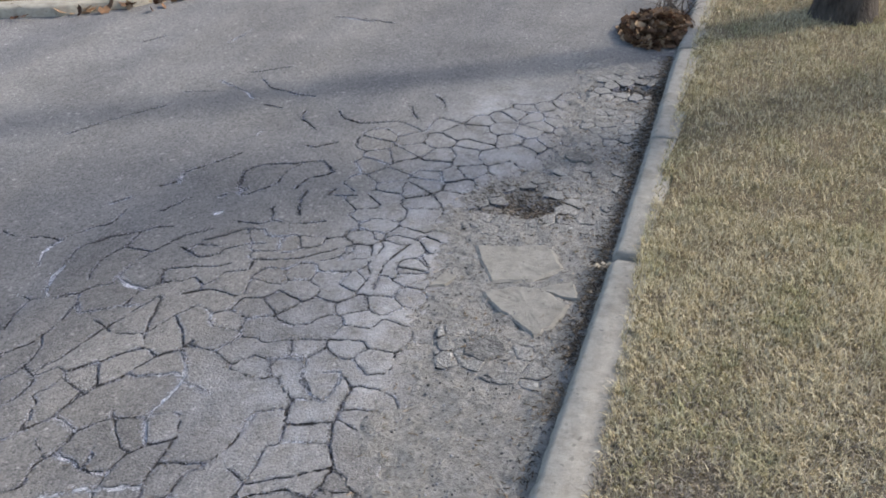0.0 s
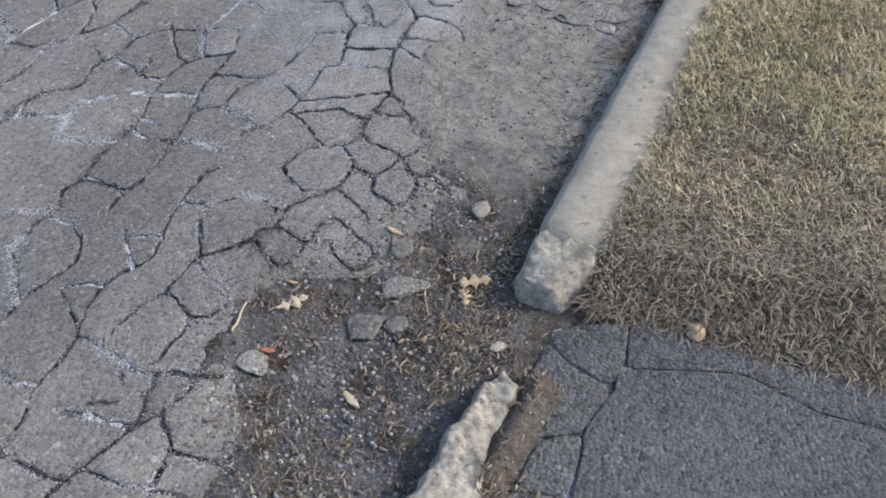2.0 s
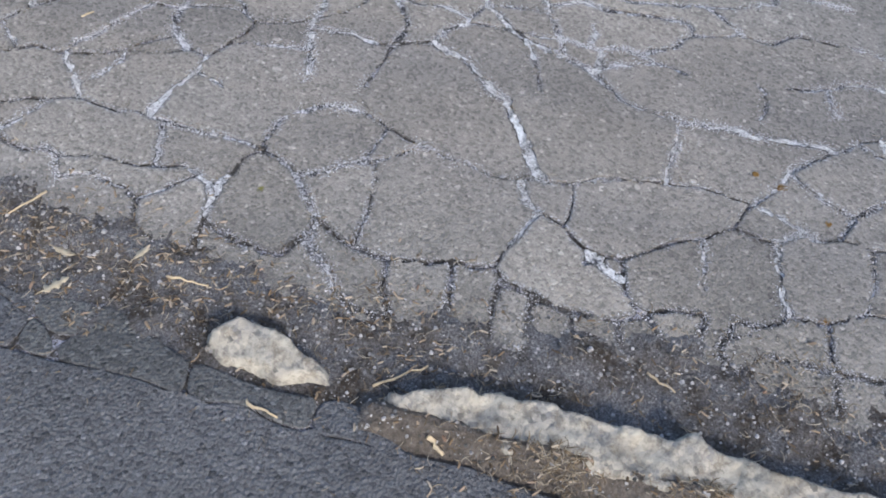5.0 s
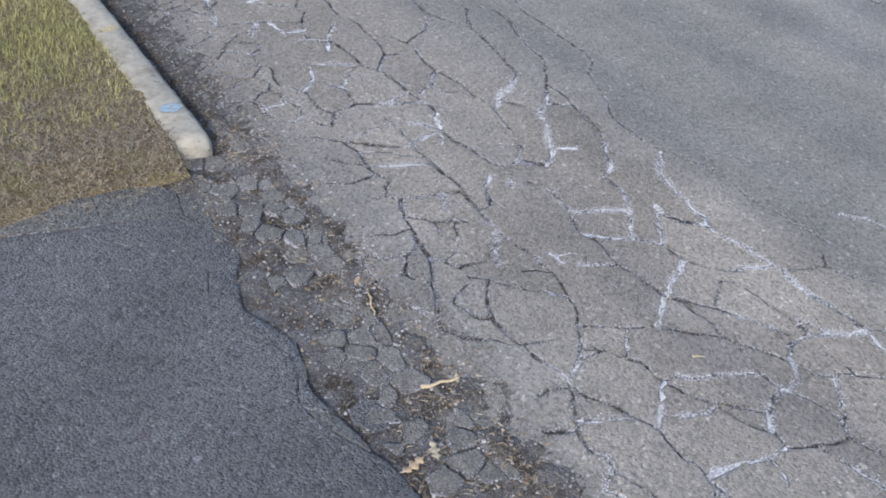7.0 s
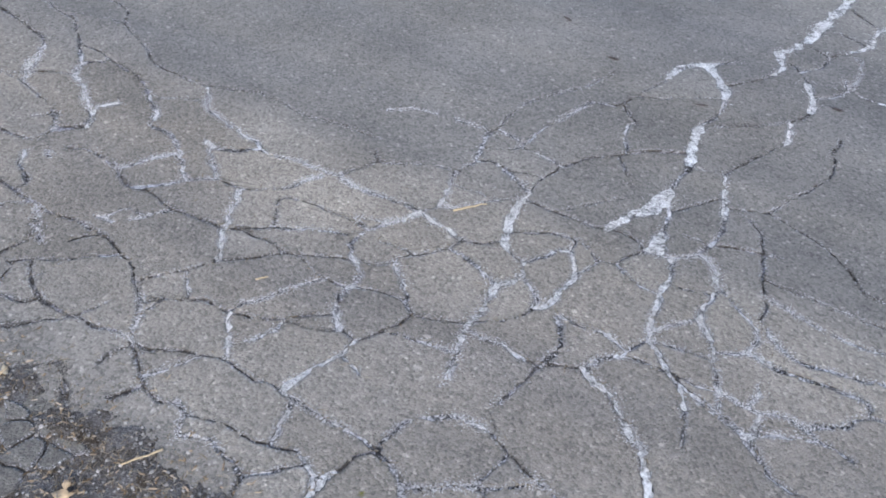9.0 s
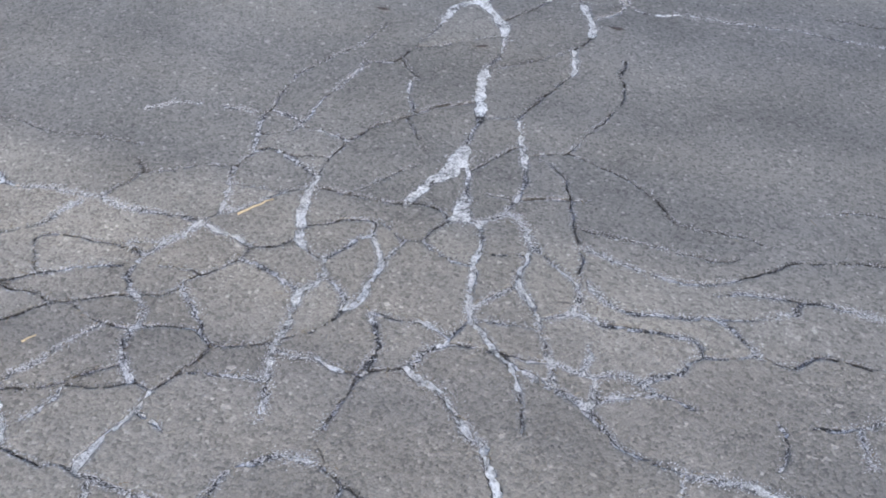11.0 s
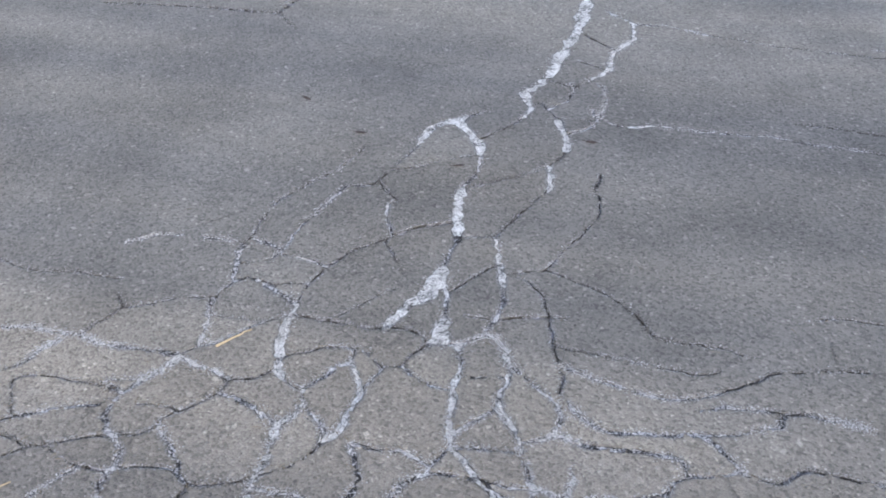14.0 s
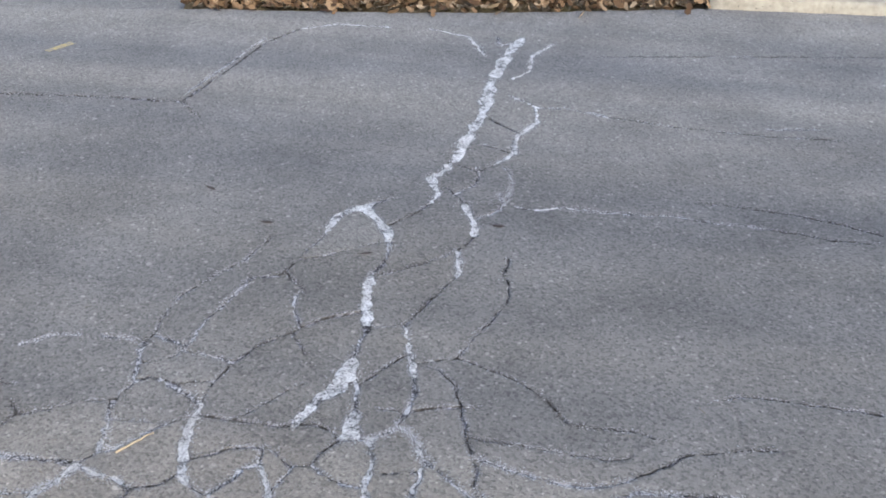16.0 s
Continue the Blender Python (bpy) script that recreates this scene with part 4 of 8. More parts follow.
crack(6, 0, (-0.338, -0.414), (-0.290, -0.373))
crack(6, 0, (-0.289, -0.582), (-0.247, -0.569), (-0.184, -0.557), (-0.162, -0.514))
crack(8, 1, (-0.408, -0.686), (-0.342, -0.690), (-0.284, -0.672), (-0.258, -0.661))
crack(6, 0, (-0.256, -0.667), (-0.220, -0.645), (-0.177, -0.647))
crack(5, 0, (-0.238, -0.744), (-0.183, -0.739), (-0.146, -0.723))
crack(6, 0, (-0.238, -0.744), (-0.227, -0.777), (-0.230, -0.828), (-0.234, -0.845))
crack(9, 1, (-0.234, -0.845), (-0.310, -0.832), (-0.369, -0.830), (-0.424, -0.829))
crack(7, 0, (-0.234, -0.845), (-0.210, -0.880), (-0.189, -0.917), (-0.174, -0.951), (-0.177, -0.987), (-0.175, -1.006))
crack(13, 1, (-0.175, -1.006), (-0.224, -1.021), (-0.283, -1.025), (-0.313, -1.045), (-0.388, -1.036), (-0.415, -1.004), (-0.414, -0.954))
crack(5, 0, (-0.480, -1.106), (-0.437, -1.127), (-0.397, -1.140), (-0.381, -1.095), (-0.375, -1.038))
crack(5, 0, (-0.397, -1.140), (-0.363, -1.180), (-0.332, -1.223), (-0.290, -1.287), (-0.269, -1.311))
crack(6, 1, (-0.343, -1.209), (-0.266, -1.193), (-0.191, -1.190))
crack(7, 0, (-0.185, -0.927), (-0.133, -0.926), (-0.094, -0.925), (-0.060, -0.909))
crack(7, 0, (-0.060, -0.909), (-0.066, -0.855), (-0.072, -0.799), (-0.089, -0.734))
crack(6, 0, (-0.060, -0.909), (-0.066, -0.979), (-0.060, -1.030))
crack(5, 0, (-0.060, -0.909), (-0.017, -0.911), (0.037, -0.897))
crack(7, 0, (-0.175, -1.006), (-0.145, -1.047), (-0.128, -1.074), (-0.136, -1.125))
crack(5, 0, (-0.128, -1.074), (-0.089, -1.090))
crack(3, 0, (-0.071, -0.807), (-0.001, -0.808))
crack(6, 0, (-1.862, 0.941), (-1.787, 0.929), (-1.688, 0.973), (-1.673, 1.003))
crack(7, 0, (-1.787, 0.929), (-1.781, 0.842), (-1.740, 0.728), (-1.739, 0.657), (-1.746, 0.585), (-1.732, 0.556), (-1.758, 0.520))
crack(9, 1, (-1.743, 0.579), (-1.698, 0.610), (-1.663, 0.651))
crack(6, 0, (-1.625, 0.959), (-1.605, 0.881), (-1.606, 0.778), (-1.615, 0.732), (-1.663, 0.651), (-1.666, 0.515))
crack(10, 1, (-1.651, 1.014), (-1.624, 0.958), (-1.575, 0.919), (-1.527, 0.948), (-1.451, 1.003), (-1.396, 1.024))
crack(6, 0, (-1.453, 1.072), (-1.463, 1.037), (-1.447, 1.005))
crack(7, 0, (-1.396, 1.024), (-1.409, 0.944), (-1.435, 0.879), (-1.443, 0.804), (-1.472, 0.696), (-1.491, 0.648), (-1.489, 0.590))
crack(6, 0, (-1.517, 0.903), (-1.435, 0.879), (-1.398, 0.850), (-1.292, 0.889))
crack(7, 0, (-1.368, 1.101), (-1.292, 0.889), (-1.312, 0.882))
crack(8, 0, (-1.368, 1.101), (-1.384, 1.040), (-1.396, 1.024))
crack(7, 0, (-1.292, 0.889), (-1.257, 1.019), (-1.215, 1.091))
crack(6, 0, (-1.489, 0.590), (-1.551, 0.625), (-1.573, 0.737), (-1.606, 0.780))
crack(9, 1, (-1.665, 0.591), (-1.611, 0.530), (-1.578, 0.549))
crack(7, 0, (-1.664, 0.410), (-1.637, 0.436), (-1.601, 0.524), (-1.578, 0.549), (-1.547, 0.594), (-1.558, 0.659))
crack(6, 0, (-1.292, 0.889), (-1.249, 0.843), (-1.187, 0.806))
crack(9, 0, (-1.190, 0.803), (-1.158, 0.836), (-1.128, 0.871), (-1.112, 0.929))
crack(9, 0, (-1.408, 0.640), (-1.350, 0.709), (-1.295, 0.784), (-1.234, 0.834))
crack(7, 0, (-1.489, 0.590), (-1.444, 0.659), (-1.398, 0.634), (-1.396, 0.570), (-1.416, 0.541), (-1.426, 0.512))
crack(8, 0, (-1.342, 0.720), (-1.272, 0.618), (-1.286, 0.566), (-1.302, 0.562))
crack(7, 0, (-1.398, 0.615), (-1.285, 0.569))
crack(7, 0, (-1.489, 0.432), (-1.540, 0.483), (-1.567, 0.505), (-1.578, 0.549))
crack(8, 0, (-1.489, 0.432), (-1.467, 0.496), (-1.473, 0.557), (-1.489, 0.590))
crack(13, 1, (-1.489, 0.432), (-1.497, 0.377), (-1.507, 0.314), (-1.514, 0.262))
crack(7, 0, (-1.552, 0.290), (-1.507, 0.314))
crack(8, 1, (-1.641, 0.367), (-1.583, 0.314), (-1.549, 0.292))
crack(8, 0, (-1.514, 0.262), (-1.432, 0.278), (-1.392, 0.316), (-1.355, 0.359), (-1.358, 0.402), (-1.380, 0.468))
crack(7, 0, (-1.380, 0.468), (-1.400, 0.506), (-1.426, 0.512))
crack(8, 0, (-1.356, 0.381), (-1.304, 0.452), (-1.301, 0.544), (-1.302, 0.576))
crack(8, 0, (-1.272, 0.618), (-1.232, 0.665), (-1.209, 0.723), (-1.190, 0.803))
crack(9, 1, (-1.187, 0.692), (-1.141, 0.716), (-1.083, 0.755), (-1.042, 0.753))
crack(6, 0, (-1.128, 0.871), (-1.179, 0.939), (-1.257, 1.019))
crack(9, 1, (-1.131, 0.868), (-1.042, 0.754), (-1.041, 0.691), (-1.041, 0.629), (-1.041, 0.540), (-0.981, 0.444))
crack(12, 1, (-1.042, 0.722), (-0.979, 0.721), (-0.925, 0.699))
crack(8, 1, (-1.303, 0.462), (-1.226, 0.438), (-1.199, 0.429))
crack(7, 0, (-1.199, 0.429), (-1.175, 0.473), (-1.128, 0.520), (-1.057, 0.548))
crack(8, 1, (-1.057, 0.548), (-0.996, 0.592), (-0.946, 0.591))
crack(7, 0, (-1.199, 0.429), (-1.194, 0.351), (-1.211, 0.309), (-1.228, 0.310), (-1.283, 0.373))
crack(5, 0, (-1.153, 0.541), (-1.087, 0.464), (-1.032, 0.414), (-0.999, 0.408))
crack(6, 0, (-0.999, 0.408), (-0.979, 0.449), (-0.909, 0.502))
crack(7, 0, (-0.999, 0.408), (-1.010, 0.355), (-1.010, 0.315), (-0.995, 0.256), (-0.967, 0.167), (-0.961, 0.122), (-0.968, 0.072), (-0.964, 0.004))
crack(6, 0, (-0.946, 0.591), (-0.909, 0.505), (-0.903, 0.438), (-0.898, 0.359), (-0.885, 0.300))
crack(11, 1, (-1.201, 0.333), (-1.123, 0.324), (-1.080, 0.306), (-1.010, 0.318))
crack(10, 1, (-1.080, 0.306), (-1.102, 0.401))
crack(7, 0, (-1.380, 0.223), (-1.396, 0.272), (-1.398, 0.310))
crack(10, 1, (-1.392, 0.316), (-1.395, 0.259), (-1.375, 0.212))
crack(8, 0, (-1.396, 0.097), (-1.386, 0.154), (-1.375, 0.212))
crack(6, 0, (-1.280, 0.080), (-1.268, 0.135), (-1.232, 0.162), (-1.196, 0.203), (-1.222, 0.272), (-1.211, 0.309))
crack(6, 0, (-1.291, 0.014), (-1.280, 0.080))
crack(13, 1, (-1.291, 0.014), (-1.259, 0.022), (-1.281, 0.075))
crack(13, 1, (-1.123, 0.046), (-1.147, 0.096), (-1.156, 0.142), (-1.113, 0.184), (-1.042, 0.243), (-0.983, 0.266), (-0.887, 0.309))
crack(9, 1, (-1.291, 0.014), (-1.233, 0.049), (-1.147, 0.096))
crack(10, 1, (-1.106, 0.012), (-1.109, 0.015), (-1.147, 0.096))
crack(9, 1, (-1.106, 0.012), (-1.031, 0.035), (-0.968, 0.069))
crack(8, 0, (-0.885, 0.300), (-0.852, 0.225), (-0.841, 0.158), (-0.830, 0.104), (-0.818, 0.064))
crack(9, 1, (-0.961, 0.118), (-0.891, 0.114), (-0.849, 0.131))
crack(9, 1, (-0.849, 0.131), (-0.779, 0.159), (-0.692, 0.160))
crack(9, 1, (-0.967, 0.167), (-0.917, 0.175))
crack(6, 0, (-0.866, 0.257), (-0.806, 0.306), (-0.809, 0.394), (-0.778, 0.433), (-0.760, 0.474))
crack(5, 0, (-0.901, 0.402), (-0.827, 0.422), (-0.770, 0.450))
crack(8, 1, (-0.806, 0.306), (-0.723, 0.289), (-0.675, 0.273))
crack(8, 0, (-0.700, 0.226), (-0.676, 0.271), (-0.642, 0.302), (-0.643, 0.346), (-0.633, 0.374))
crack(8, 0, (-0.789, 0.419), (-0.762, 0.466), (-0.750, 0.539), (-0.747, 0.582))
crack(6, 0, (-0.633, 0.374), (-0.631, 0.431), (-0.639, 0.501), (-0.654, 0.549), (-0.623, 0.575), (-0.614, 0.592))
crack(10, 1, (-0.747, 0.582), (-0.749, 0.682), (-0.667, 0.720))
crack(7, 0, (-0.614, 0.592), (-0.646, 0.650), (-0.670, 0.728))
crack(5, 0, (-0.705, 0.449), (-0.632, 0.417))
crack(6, 0, (-0.632, 0.407), (-0.571, 0.450), (-0.518, 0.483), (-0.472, 0.527), (-0.441, 0.550))
crack(7, 0, (-0.648, 0.657), (-0.573, 0.687), (-0.514, 0.715))
crack(8, 1, (-0.614, 0.592), (-0.533, 0.610))
crack(7, 0, (-0.670, 0.728), (-0.674, 0.771))
crack(12, 1, (-0.714, 0.880), (-0.634, 0.802), (-0.583, 0.776))
crack(10, 1, (-0.583, 0.776), (-0.580, 0.884), (-0.584, 0.930), (-0.649, 0.905))
crack(10, 1, (-0.674, 0.771), (-0.582, 0.789))
crack(8, 0, (-0.514, 0.715), (-0.523, 0.770), (-0.529, 0.857), (-0.584, 0.930))
crack(8, 0, (-0.514, 0.715), (-0.485, 0.629), (-0.441, 0.553))
crack(5, 0, (-0.518, 0.892), (-0.451, 0.888), (-0.392, 0.880))
crack(7, 0, (-0.392, 0.880), (-0.345, 0.796), (-0.374, 0.742))
crack(5, 0, (-0.523, 0.770), (-0.446, 0.800), (-0.365, 0.832))
crack(6, 0, (-0.481, 0.722), (-0.400, 0.703), (-0.376, 0.707))
crack(6, 0, (-0.441, 0.553), (-0.383, 0.524), (-0.348, 0.487), (-0.403, 0.461), (-0.437, 0.464))
crack(7, 0, (-0.441, 0.553), (-0.437, 0.477), (-0.437, 0.427), (-0.424, 0.372))
crack(7, 0, (-0.348, 0.487), (-0.301, 0.494), (-0.282, 0.526))
crack(6, 0, (-0.345, 0.488), (-0.309, 0.442), (-0.256, 0.432))
crack(7, 0, (-0.424, 0.372), (-0.374, 0.356), (-0.325, 0.357), (-0.282, 0.336))
crack(6, 0, (-0.616, 0.365), (-0.524, 0.430), (-0.437, 0.427))
crack(5, 0, (-0.633, 0.374), (-0.530, 0.318), (-0.477, 0.288))
crack(7, 0, (-0.533, 0.178), (-0.522, 0.216), (-0.520, 0.256), (-0.467, 0.296), (-0.435, 0.313))
crack(6, 0, (-0.435, 0.313), (-0.415, 0.369))
crack(7, 0, (-0.435, 0.313), (-0.382, 0.261), (-0.374, 0.188), (-0.388, 0.154))
crack(7, 0, (-0.533, 0.178), (-0.462, 0.142), (-0.439, 0.130), (-0.388, 0.154))
crack(6, 0, (-0.381, 0.256), (-0.314, 0.256), (-0.297, 0.285), (-0.282, 0.336))
crack(7, 0, (-0.282, 0.336), (-0.248, 0.315), (-0.210, 0.286), (-0.210, 0.222), (-0.214, 0.183), (-0.222, 0.183))
crack(7, 0, (-0.282, 0.336), (-0.258, 0.403), (-0.254, 0.464))
crack(6, 0, (-0.225, 0.297), (-0.195, 0.337), (-0.146, 0.368))
crack(6, 0, (-0.203, 0.325), (-0.130, 0.297), (-0.072, 0.236))
crack(6, 0, (-0.314, 0.256), (-0.297, 0.208), (-0.251, 0.195), (-0.214, 0.183))
crack(7, 0, (-0.290, 0.148), (-0.259, 0.120), (-0.240, 0.111), (-0.218, 0.183))
crack(6, 0, (-0.290, 0.148), (-0.347, 0.167))
crack(6, 0, (-0.323, 0.094), (-0.347, 0.054), (-0.344, 0.006), (-0.352, -0.007))
crack(6, 0, (-0.432, 0.009), (-0.380, 0.001), (-0.352, -0.007))
crack(7, 0, (-0.432, 0.009), (-0.448, 0.063), (-0.416, 0.118), (-0.388, 0.154))
crack(7, 0, (-0.463, -0.043), (-0.449, 0.012), (-0.461, 0.058), (-0.510, 0.059))
crack(5, 0, (-0.432, 0.009), (-0.461, -0.037))
crack(6, 0, (-0.352, -0.007), (-0.336, -0.048), (-0.351, -0.073), (-0.371, -0.091))
crack(5, 0, (-0.463, -0.043), (-0.410, -0.078), (-0.371, -0.091))
crack(5, 0, (-0.300, 0.024), (-0.266, -0.010), (-0.223, -0.021), (-0.201, -0.021))
crack(5, 0, (-0.323, 0.094), (-0.246, 0.065), (-0.213, 0.059))
crack(5, 0, (-0.285, 0.009), (-0.300, 0.024))
crack(6, 0, (-0.201, -0.021), (-0.190, 0.030), (-0.180, 0.054))
crack(8, 0, (-0.966, 0.026), (-0.956, -0.036), (-0.943, -0.075), (-0.964, -0.126), (-0.935, -0.176), (-0.933, -0.205), (-0.947, -0.241), (-0.935, -0.275))
crack(8, 1, (-0.943, -0.075), (-0.883, -0.061), (-0.824, -0.061))
crack(8, 0, (-0.818, 0.064), (-0.815, -0.001), (-0.824, -0.048), (-0.826, -0.090), (-0.821, -0.129), (-0.827, -0.159))
crack(10, 1, (-0.938, -0.218), (-0.866, -0.207))
crack(8, 1, (-1.024, -0.232), (-0.965, -0.218), (-0.935, -0.176))
crack(8, 0, (-0.818, 0.064), (-0.830, 0.107))
crack(8, 0, (-0.663, 0.115), (-0.692, 0.070), (-0.685, 0.009), (-0.674, -0.060))
crack(6, 0, (-0.678, -0.033), (-0.606, 0.003), (-0.554, 0.051))
crack(6, 0, (-0.609, -0.053), (-0.566, -0.104), (-0.530, -0.146), (-0.537, -0.179))
crack(6, 0, (-0.531, -0.152), (-0.509, -0.119), (-0.455, -0.048))
crack(8, 1, (-0.533, -0.160), (-0.461, -0.191), (-0.395, -0.234))
crack(11, 0, (-1.077, -6.337), (-1.031, -6.137), (-0.913, -5.986), (-0.846, -5.815), (-0.817, -5.629), (-0.873, -5.551), (-0.941, -5.435))
crack(11, 0, (-0.932, -5.842), (-0.995, -5.714), (-1.009, -5.646), (-0.967, -5.525))
crack(13, 0, (-1.257, -6.037), (-1.200, -5.886), (-1.179, -5.720), (-1.200, -5.576), (-1.214, -5.524))
crack(10, 0, (-0.991, -5.594), (-0.950, -5.459), (-0.905, -5.336), (-0.867, -5.178), (-0.905, -5.081), (-0.883, -4.958), (-0.876, -4.862))
crack(8, 0, (-1.084, -5.612), (-1.134, -5.494), (-1.162, -5.418))
crack(9, 0, (-1.214, -5.524), (-1.367, -5.639), (-1.382, -5.540), (-1.367, -5.420), (-1.287, -5.349), (-1.201, -5.408))
crack(12, 1, (-1.466, -5.949), (-1.427, -5.783), (-1.535, -5.618), (-1.658, -5.824))
crack(13, 0, (-1.503, -5.548), (-1.457, -5.317), (-1.482, -5.216), (-1.498, -5.082))
crack(10, 0, (-1.397, -5.233), (-1.422, -5.134), (-1.438, -5.004), (-1.354, -4.873))
crack(8, 0, (-1.246, -5.336), (-1.257, -5.169), (-1.237, -5.030), (-1.273, -4.930), (-1.333, -4.819))
crack(12, 0, (-1.354, -4.873), (-1.320, -4.787), (-1.299, -4.661), (-1.265, -4.508))
crack(10, 0, (-0.986, -4.817), (-1.133, -4.884), (-1.190, -4.951))
crack(11, 0, (-0.876, -4.862), (-0.846, -4.754), (-0.925, -4.729))
crack(11, 0, (-0.989, -4.781), (-0.955, -4.613), (-0.953, -4.552))
crack(8, 0, (-0.882, -4.946), (-0.963, -4.867), (-0.986, -4.817))
crack(9, 0, (-0.953, -4.552), (-0.976, -4.414), (-0.960, -4.338), (-0.969, -4.189), (-0.929, -4.056), (-0.915, -3.989), (-0.809, -3.847))
crack(7, 0, (-0.863, -4.409), (-0.937, -4.326), (-1.011, -4.242), (-1.067, -4.173))
crack(12, 1, (-0.953, -4.552), (-0.873, -4.460), (-0.776, -4.417), (-0.755, -4.467))
crack(12, 0, (-0.717, -4.946), (-0.723, -4.812), (-0.706, -4.702), (-0.755, -4.636), (-0.755, -4.518), (-0.754, -4.404), (-0.771, -4.336), (-0.758, -4.264))
crack(12, 1, (-0.853, -4.778), (-0.750, -4.643))
crack(12, 1, (-0.556, -4.811), (-0.657, -4.768), (-0.706, -4.702))
crack(12, 1, (-0.530, -4.830), (-0.488, -4.715), (-0.406, -4.635))
crack(12, 1, (-0.658, -4.707), (-0.546, -4.587), (-0.507, -4.644))
crack(12, 1, (-0.755, -4.448), (-0.653, -4.424), (-0.588, -4.418))
crack(10, 0, (-0.551, -4.555), (-0.529, -4.463), (-0.595, -4.419))
crack(12, 1, (-0.618, -4.421), (-0.712, -4.381), (-0.769, -4.344))
crack(12, 0, (-0.406, -4.635), (-0.391, -4.487), (-0.420, -4.439))
crack(10, 0, (-0.420, -4.439), (-0.360, -4.359), (-0.323, -4.411))
crack(10, 0, (-0.420, -4.439), (-0.530, -4.462))
crack(11, 0, (-0.565, -4.330), (-0.572, -4.249), (-0.555, -4.137), (-0.540, -4.030), (-0.538, -3.961), (-0.542, -3.869), (-0.537, -3.785), (-0.516, -3.697), (-0.502, -3.606))
crack(19, 1, (-0.758, -4.264), (-0.693, -4.157), (-0.642, -4.071))
crack(12, 1, (-0.627, -4.258), (-0.681, -4.192), (-0.693, -4.157))
crack(10, 0, (-0.693, -4.157), (-0.702, -4.050), (-0.718, -3.940), (-0.730, -3.860), (-0.801, -3.853))
crack(9, 0, (-0.809, -3.847), (-0.809, -3.847))
crack(10, 1, (-0.693, -4.157), (-0.590, -4.135), (-0.555, -4.137))
crack(10, 1, (-0.470, -4.275), (-0.569, -4.278))
crack(8, 0, (-0.341, -4.253), (-0.417, -4.194), (-0.510, -4.123))
crack(10, 1, (-0.354, -4.242), (-0.470, -4.275))
crack(9, 0, (-0.204, -4.357), (-0.274, -4.327), (-0.341, -4.253), (-0.357, -4.170), (-0.340, -4.092))
crack(8, 0, (-0.357, -4.170), (-0.458, -4.116), (-0.478, -4.077), (-0.540, -4.030))
crack(8, 0, (-0.340, -4.092), (-0.293, -4.105), (-0.238, -4.193))
crack(9, 0, (-0.340, -4.092), (-0.334, -4.030))
crack(12, 1, (-0.377, -4.063), (-0.463, -4.020), (-0.539, -3.988))
crack(8, 0, (-0.334, -4.030), (-0.359, -3.967), (-0.307, -3.923))
crack(7, 0, (-0.158, -4.059), (-0.239, -4.018), (-0.337, -4.021))
crack(9, 0, (-0.251, -3.904), (-0.331, -3.862), (-0.422, -3.833), (-0.538, -3.801))
crack(9, 1, (-0.471, -3.819), (-0.408, -3.720))
crack(10, 0, (-0.331, -3.862), (-0.284, -3.778), (-0.270, -3.711), (-0.248, -3.635), (-0.233, -3.556), (-0.276, -3.486))
crack(9, 0, (-0.284, -3.778), (-0.352, -3.705), (-0.445, -3.651), (-0.502, -3.606))
crack(7, 0, (-0.411, -3.670), (-0.344, -3.577))
crack(8, 0, (-0.276, -3.486), (-0.346, -3.466), (-0.422, -3.478), (-0.477, -3.547))
crack(10, 0, (-0.502, -3.606), (-0.500, -3.491))
crack(11, 1, (-0.501, -3.571), (-0.431, -3.489), (-0.375, -3.407))
crack(7, 0, (-0.276, -3.486), (-0.271, -3.438), (-0.321, -3.380), (-0.349, -3.330))
crack(9, 0, (-0.321, -3.380), (-0.250, -3.304), (-0.222, -3.231), (-0.217, -3.174), (-0.214, -3.146))
crack(7, 0, (-0.233, -3.556), (-0.176, -3.463), (-0.137, -3.395), (-0.084, -3.283))
crack(7, 0, (-0.129, -3.748), (-0.204, -3.707), (-0.270, -3.711))
crack(7, 0, (-0.107, -3.622), (-0.195, -3.604), (-0.248, -3.635))
crack(7, 0, (-0.084, -3.283), (-0.111, -3.216), (-0.182, -3.157), (-0.199, -3.128))
crack(7, 0, (-0.092, -3.005), (-0.079, -3.030), (-0.017, -3.094))
crack(11, 1, (-0.680, -3.829), (-0.610, -3.772), (-0.562, -3.681))
crack(11, 1, (-0.715, -3.780), (-0.700, -3.732))
crack(18, 1, (-1.087, -4.302), (-1.002, -4.208))
crack(11, 0, (-1.280, -4.574), (-1.250, -4.430), (-1.220, -4.357))
crack(12, 1, (-1.220, -4.357), (-1.115, -4.282), (-1.014, -4.212), (-0.968, -4.196))
crack(8, 0, (-1.490, -5.008), (-1.535, -4.898), (-1.509, -4.764), (-1.464, -4.650), (-1.430, -4.533), (-1.407, -4.414), (-1.314, -4.289))
crack(8, 0, (-1.680, -5.122), (-1.715, -5.015), (-1.652, -4.856), (-1.644, -4.707), (-1.626, -4.571), (-1.620, -4.433), (-1.593, -4.314), (-1.492, -4.237))
crack(6, 0, (-1.453, -4.449), (-1.497, -4.317), (-1.491, -4.223), (-1.424, -4.085), (-1.385, -3.995), (-1.329, -3.921))
crack(9, 0, (-1.281, -4.251), (-1.281, -4.131), (-1.247, -4.011), (-1.238, -3.905), (-1.160, -3.778))
crack(12, 1, (-1.314, -4.289), (-1.186, -4.142), (-1.224, -4.085))
